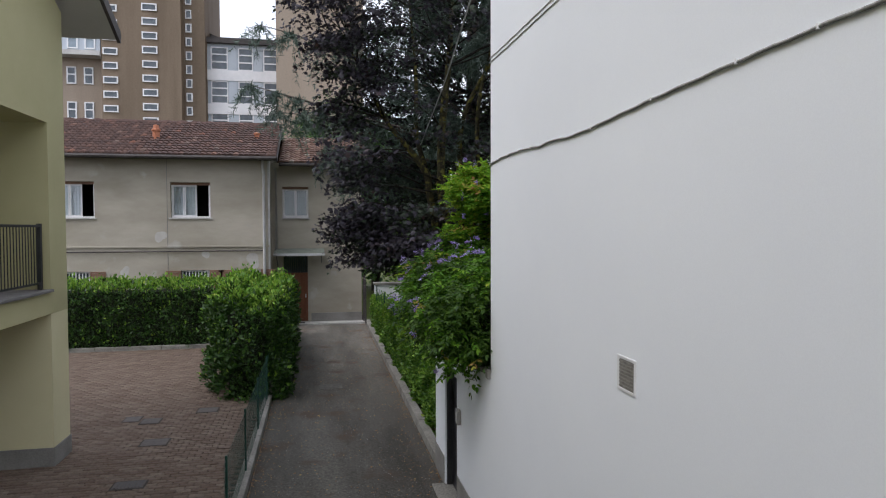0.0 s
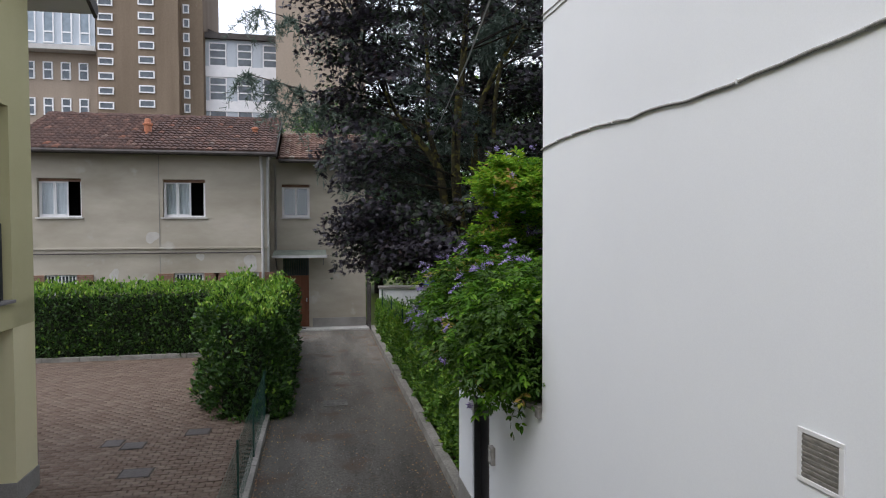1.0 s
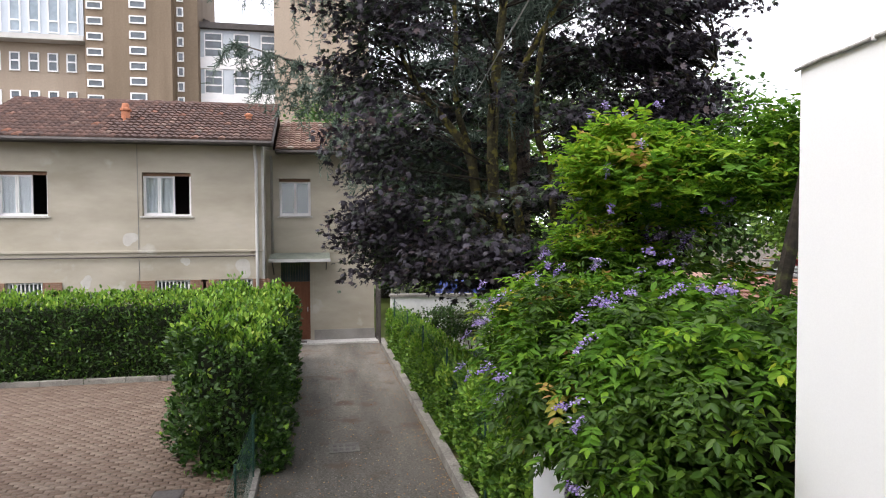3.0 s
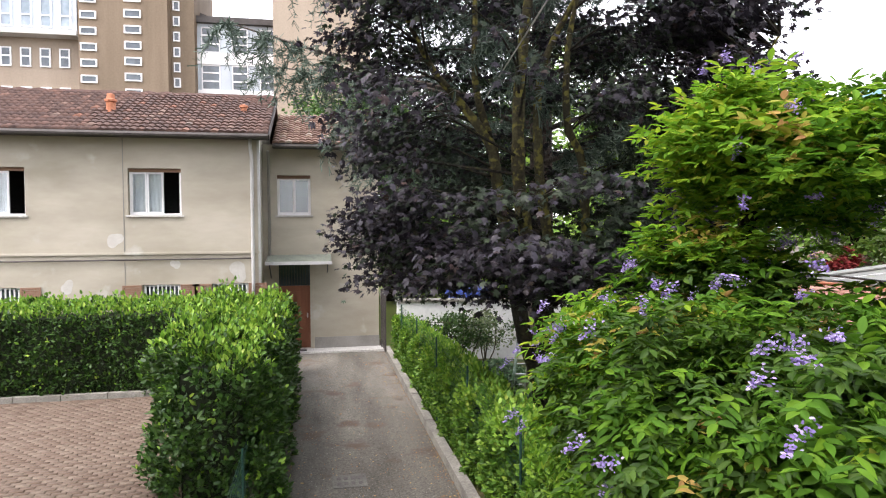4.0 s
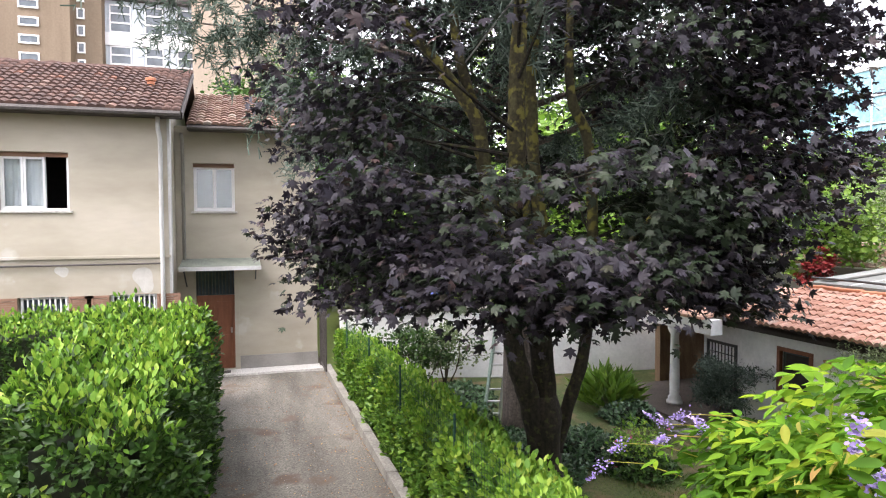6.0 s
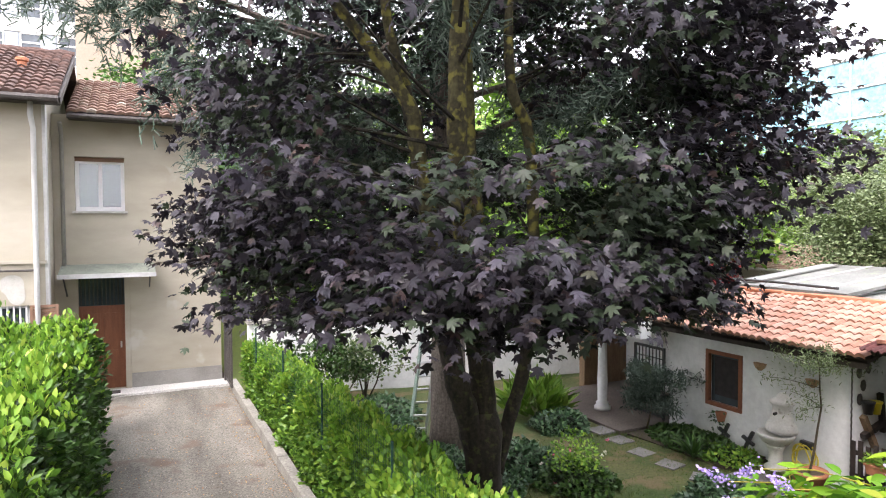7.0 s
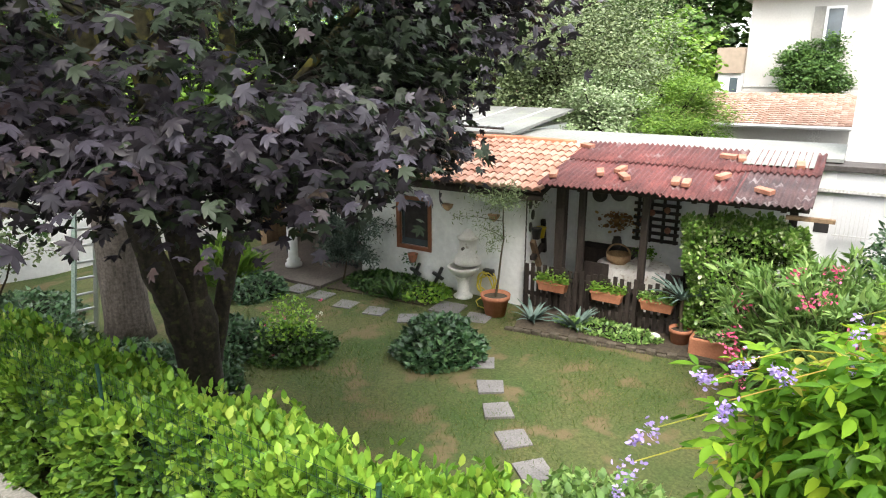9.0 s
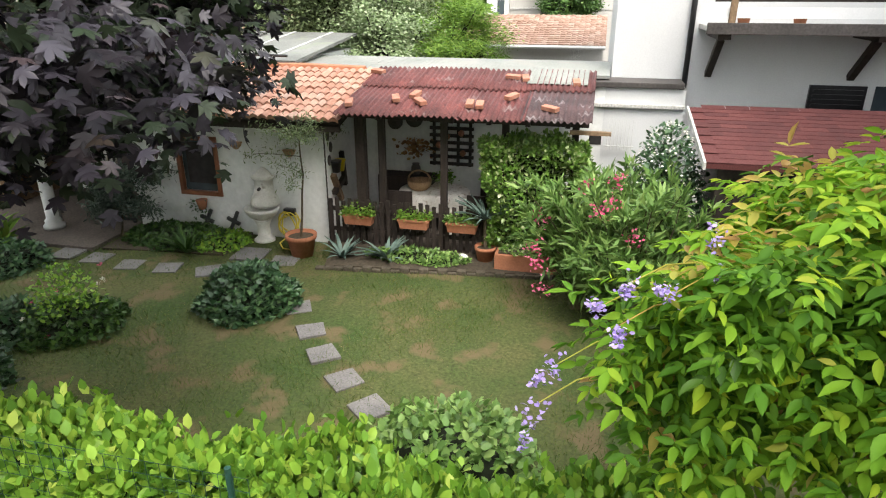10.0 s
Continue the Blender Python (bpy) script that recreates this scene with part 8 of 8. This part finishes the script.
def sapling(name, at, height, spread, label, material, seed, count, leaf, shape=OVAL, stems=1):
    t = thing(name, at, label, "young tree")
    r = np.random.default_rng(seed)
    bm = bmesh.new()
    A, D = [], []
    for s in range(stems):
        base = Vector(at) + Vector((r.normal(0, 0.06), r.normal(0, 0.06), 0)) * (stems > 1)
        top = base + Vector((r.normal(0, 0.10 + 0.2 * (stems > 1)), r.normal(0, 0.10 + 0.35 * (stems > 1)), height * r.uniform(0.7, 0.95)))
        pts = limb(bm, base, top, 0.02, 0.008, r, 0.05, 6, 6)
        for k in range(14 // max(1, stems // 2)):
            p0 = pts[r.integers(3, 7)]
            tip = p0 + Vector((r.normal(0, spread), r.normal(0, spread), r.uniform(-0.1, 0.35) * height * 0.35))
            q = limb(bm, p0, tip, 0.007, 0.003, r, 0.05, 4, 4)
            for j in range(count // 14):
                A.append(q[r.integers(1, 5)] + Vector(r.normal(0, spread * 0.22, 3)))
                D.append(Vector(r.normal(0, 1, 3)))
    tagged(part("stem", bm, M_TWIG, t), kind="stuff")
    A, D = np.array([list(q) for q in A]), np.array([list(q) for q in D])
    leaves("leaves", shape, A, D, r.normal(0, 0.7, A.shape) + [0, 0, 1], r.uniform(0.7, 1.3, len(A)) * leaf, material, t)
    return t


sapling("olive_sapling", (8.62, 15.75, 0.3), 2.05, 0.34, "slim olive sapling in the terracotta pot", L_OLIVE_TREE, 111, 1700, 0.07, SLIM)
sapling("conifer_sapling", (8.55, 19.0, 0), 1.5, 0.34, "soft grey-green young conifer before the wall", L_CEDAR, 112, 5200, 0.10, SLIM)
sapling("small_tree", (4.3, 23.2, 0), 1.7, 0.42, "several-stemmed small tree with dark leaves by the white wall", L_OLIVE_TREE, 113, 900, 0.085, OVAL, 6)
sapling("small_tree", (3.6, 22.9, 0), 1.6, 0.4, "several-stemmed small tree with dark leaves by the white wall", L_LAUREL, 114, 800, 0.085, OVAL, 5)

# lawn blades
rng = np.random.default_rng(121)
n = 90000
p = np.stack([rng.uniform(2.9, 9.0, n), rng.uniform(11.0, 23.0, n), np.zeros(n)], 1)
dens = np.sin(p[:, 0] * 1.7 + np.sin(p[:, 1] * 1.1)) + np.sin(p[:, 1] * 2.1 + p[:, 0] * 0.7) + rng.normal(0, 0.8, n)
p = p[(dens > -0.45) & (p[:, 1] < 19.5)]
n = len(p)
tagged(leaves("grass", BLADE, p, np.stack([rng.normal(0, 0.7, n), rng.normal(0, 0.7, n), np.ones(n)], 1), rng.normal(0, 1, (n, 3)), rng.uniform(0.035, 0.085, n), M_GRASS, None), "short patchy lawn grass blades", "grass", kind="stuff")
# gravel and fallen leaves on the drive
n = 5200
x = np.where(rng.uniform(0, 1, n) < 0.55, rng.choice([-1.0, 1.8], n) + rng.normal(0, 0.22, n), rng.uniform(-1.0, 1.8, n))
x = np.clip(x, -1.03, 1.83)
p = np.stack([x, rng.uniform(4, 26, n), np.full(n, 0.016)], 1)
tagged(leaves("fallen_leaves", OVAL, p, np.stack([rng.normal(0, 1, n), rng.normal(0, 1, n), rng.normal(0, 0.15, n)], 1), np.array([0, 0, 1.0]) + rng.normal(0, 0.25, (n, 3)), rng.uniform(0.012, 0.04, n), L_DRY, None), "small dry leaves and litter scattered on the driveway", "litter", kind="stuff")

PEBBLE = ([(0.5, 0, 0), (0, 0.5, 0), (-0.4, 0.1, 0), (0, -0.45, 0), (0.05, 0, 0.4)], [(0, 1, 4), (1, 2, 4), (2, 3, 4), (3, 0, 4)])
n = 26000
p = np.stack([np.clip(rng.normal(0.4, 1.1, n), -1.03, 1.83), 5 + 20 * rng.uniform(0, 1, n) ** 1.4, np.full(n, 0.010)], 1)
tagged(leaves("gravel", PEBBLE, p, np.stack([rng.normal(0, 1, n), rng.normal(0, 1, n), np.zeros(n)], 1), np.tile([0, 0, 1.0], (n, 1)), rng.uniform(0.007, 0.022, n), M_GRAVEL, None), "loose fine grey gravel scattered on the asphalt", "gravel", kind="stuff")

# overhead cable through the crown
oc = thing("overhead_cable", (2, 13, 5), "thin twisted overhead cable passing the maple", "cable")
part("cable", tube(bmesh.new(), [(1.9, 6.8, 7.2), (2.3, 11.5, 6.6), (2.7, 17, 6.1), (1.9, 26.8, 6.0)], 0.012, 6), M_CABLE, oc)

# ---------------------------------------------------------------- pavers, tiles and shingles
PV = [(-0.104, -0.049, -0.03), (0.104, -0.049, -0.03), (0.104, 0.049, -0.03), (-0.104, 0.049, -0.03), (-0.104, -0.049, 0.0), (0.104, -0.049, 0.0), (0.104, 0.049, 0.0), (-0.104, 0.049, 0.0), (-0.099, -0.044, 0.006), (0.099, -0.044, 0.006), (0.099, 0.044, 0.006), (-0.099, 0.044, 0.006)]
PF = [(8, 9, 10, 11), (4, 5, 9, 8), (5, 6, 10, 9), (6, 7, 11, 10), (7, 4, 8, 11), (0, 1, 5, 4), (1, 2, 6, 5), (2, 3, 7, 6), (3, 0, 4, 7)]
rng = np.random.default_rng(131)
places = []
for j in range(130):
    for i in range(34):
        x, y = -8.6 + i * 0.22 + 0.11 * (j % 2), 7.8 + j * 0.109
        if x < -1.33 and y < 21.95:
            places.append(Matrix.Translation((x, y, rng.normal(0.006, 0.0025))) @ Matrix.Rotation(rng.normal(0, 0.012), 4, "Z") @ Matrix.Rotation(rng.normal(0, 0.008), 4, "X"))
lay("paver", PV, PF, places, M_PAVER, bpy.data.objects["pavement"], 300, (-2.2, 13), "brown concrete pavers")


def tile_shape(w, l, h=0.05, n=5, drop=0.028):
    top_, v, f = [], [], []
    for yy, zz in ((0, drop), (l, 0.0)):
        for i in range(n):
            a = i / (n - 1)
            v.append(((a - 0.5) * w, yy, zz + h * math.sin(math.pi * a) ** 1.0))
    for i in range(n):
        a = i / (n - 1)
        v.append(((a - 0.5) * w, 0.0, h * math.sin(math.pi * a) * 0.55 - 0.012))
    for i in range(n - 1):
        f.append((i, i + 1, n + i + 1, n + i))
        f.append((2 * n + i, 2 * n + i + 1, i + 1, i))
    return v, f


def tiled(a, along, upslope, nu, nv, w, l, shape, material, parent, near, inside=lambda p: True, seed=1, jit=0.012):
    u, v = Vector(along).normalized(), Vector(upslope).normalized()
    nrm = u.cross(v).normalized()
    r = np.random.default_rng(seed)
    pl_ = []
    for j in range(nv):
        for i in range(nu):
            p = Vector(a) + u * (i + 0.5) * w + v * j * l + nrm * (0.012 + abs(r.normal(0, 0.006)))
            if not inside(p):
                continue
            m = Matrix((u, v, nrm)).transposed().to_4x4()
            pl_.append(Matrix.Translation(p) @ m @ Matrix.Rotation(r.normal(0, jit), 4, "Z") @ Matrix.Rotation(r.normal(0, jit), 4, "X"))
    lay("roof_tile", *shape, pl_, material, parent, 300, near)


sl_ = Vector((0, RY - EY, RZ - EZ))
tiled((-10.1, EY - 0.05, EZ + 0.02), (1, 0, 0), sl_, 45, 14, 0.1911, 0.309, tile_shape(0.197, 0.35, 0.042, drop=0.048), M_TILE, roof, (-4, 26))
sl_ = Vector((0, 3.7, 1.45))
tiled((-1.5, 26.24, 6.5), (1, 0, 0), sl_, 18, 13, 0.1972, 0.308, tile_shape(0.203, 0.35, 0.042, drop=0.048), M_TILE_PALE, aroof, (0, 26), seed=2)
tiled((8.80, 19.2, 2.075), (0, -1, 0), Vector((2.09, 0, 0.5)), 29, 9, 0.1415, 0.24, tile_shape(0.145, 0.29, 0.05), M_TILE_NEW, groof, (9, 17), seed=3, jit=0.02)
tiled((19.45, 30.0, 2.43), (0, -1, 0), Vector((3.5, 0, 0.7)), 112, 17, 0.167, 0.21, tile_shape(0.17, 0.25, 0.02), M_TILE_FAR, ltr, (20, 14), seed=4)
rt = part("ridge_tiles", tube(bmesh.new(), [(-10.12 + 0.27 * k, RY, RZ + 0.02 + 0.022 * (k % 2) + 0.012 * math.sin(k * 2.7)) for k in range(33)], 0.10, 7), M_TILE, house)
SH = ([(-0.16, 0, 0.008), (0.16, 0, 0.008), (0.16, 0.2, 0.002), (-0.16, 0.2, 0.002), (-0.16, 0, 0.0), (0.16, 0, 0.0)], [(0, 1, 2, 3), (4, 5, 1, 0)])
u, v = Vector((0, -1, 0)), Vector((2.1, 0, 0.32)).normalized()
nrm = u.cross(v).normalized()
pl_ = []
rng = np.random.default_rng(141)
for j in range(14):
    for i in range(18):
        p = Vector((7.85, 10.12, 2.005)) + u * ((i + 0.5) * 0.325 - 0.16 * (j % 2)) + v * j * 0.155 + nrm * 0.004
        if 4.6 < p.y < 10.11 and p.x < 9.95:
            pl_.append(Matrix.Translation(p) @ Matrix((u, v, nrm)).transposed().to_4x4() @ Matrix.Rotation(rng.normal(0, 0.01), 4, "Z"))
lay("shingle", *SH, pl_, M_SHINGLE, rsr, 300, (8, 9))
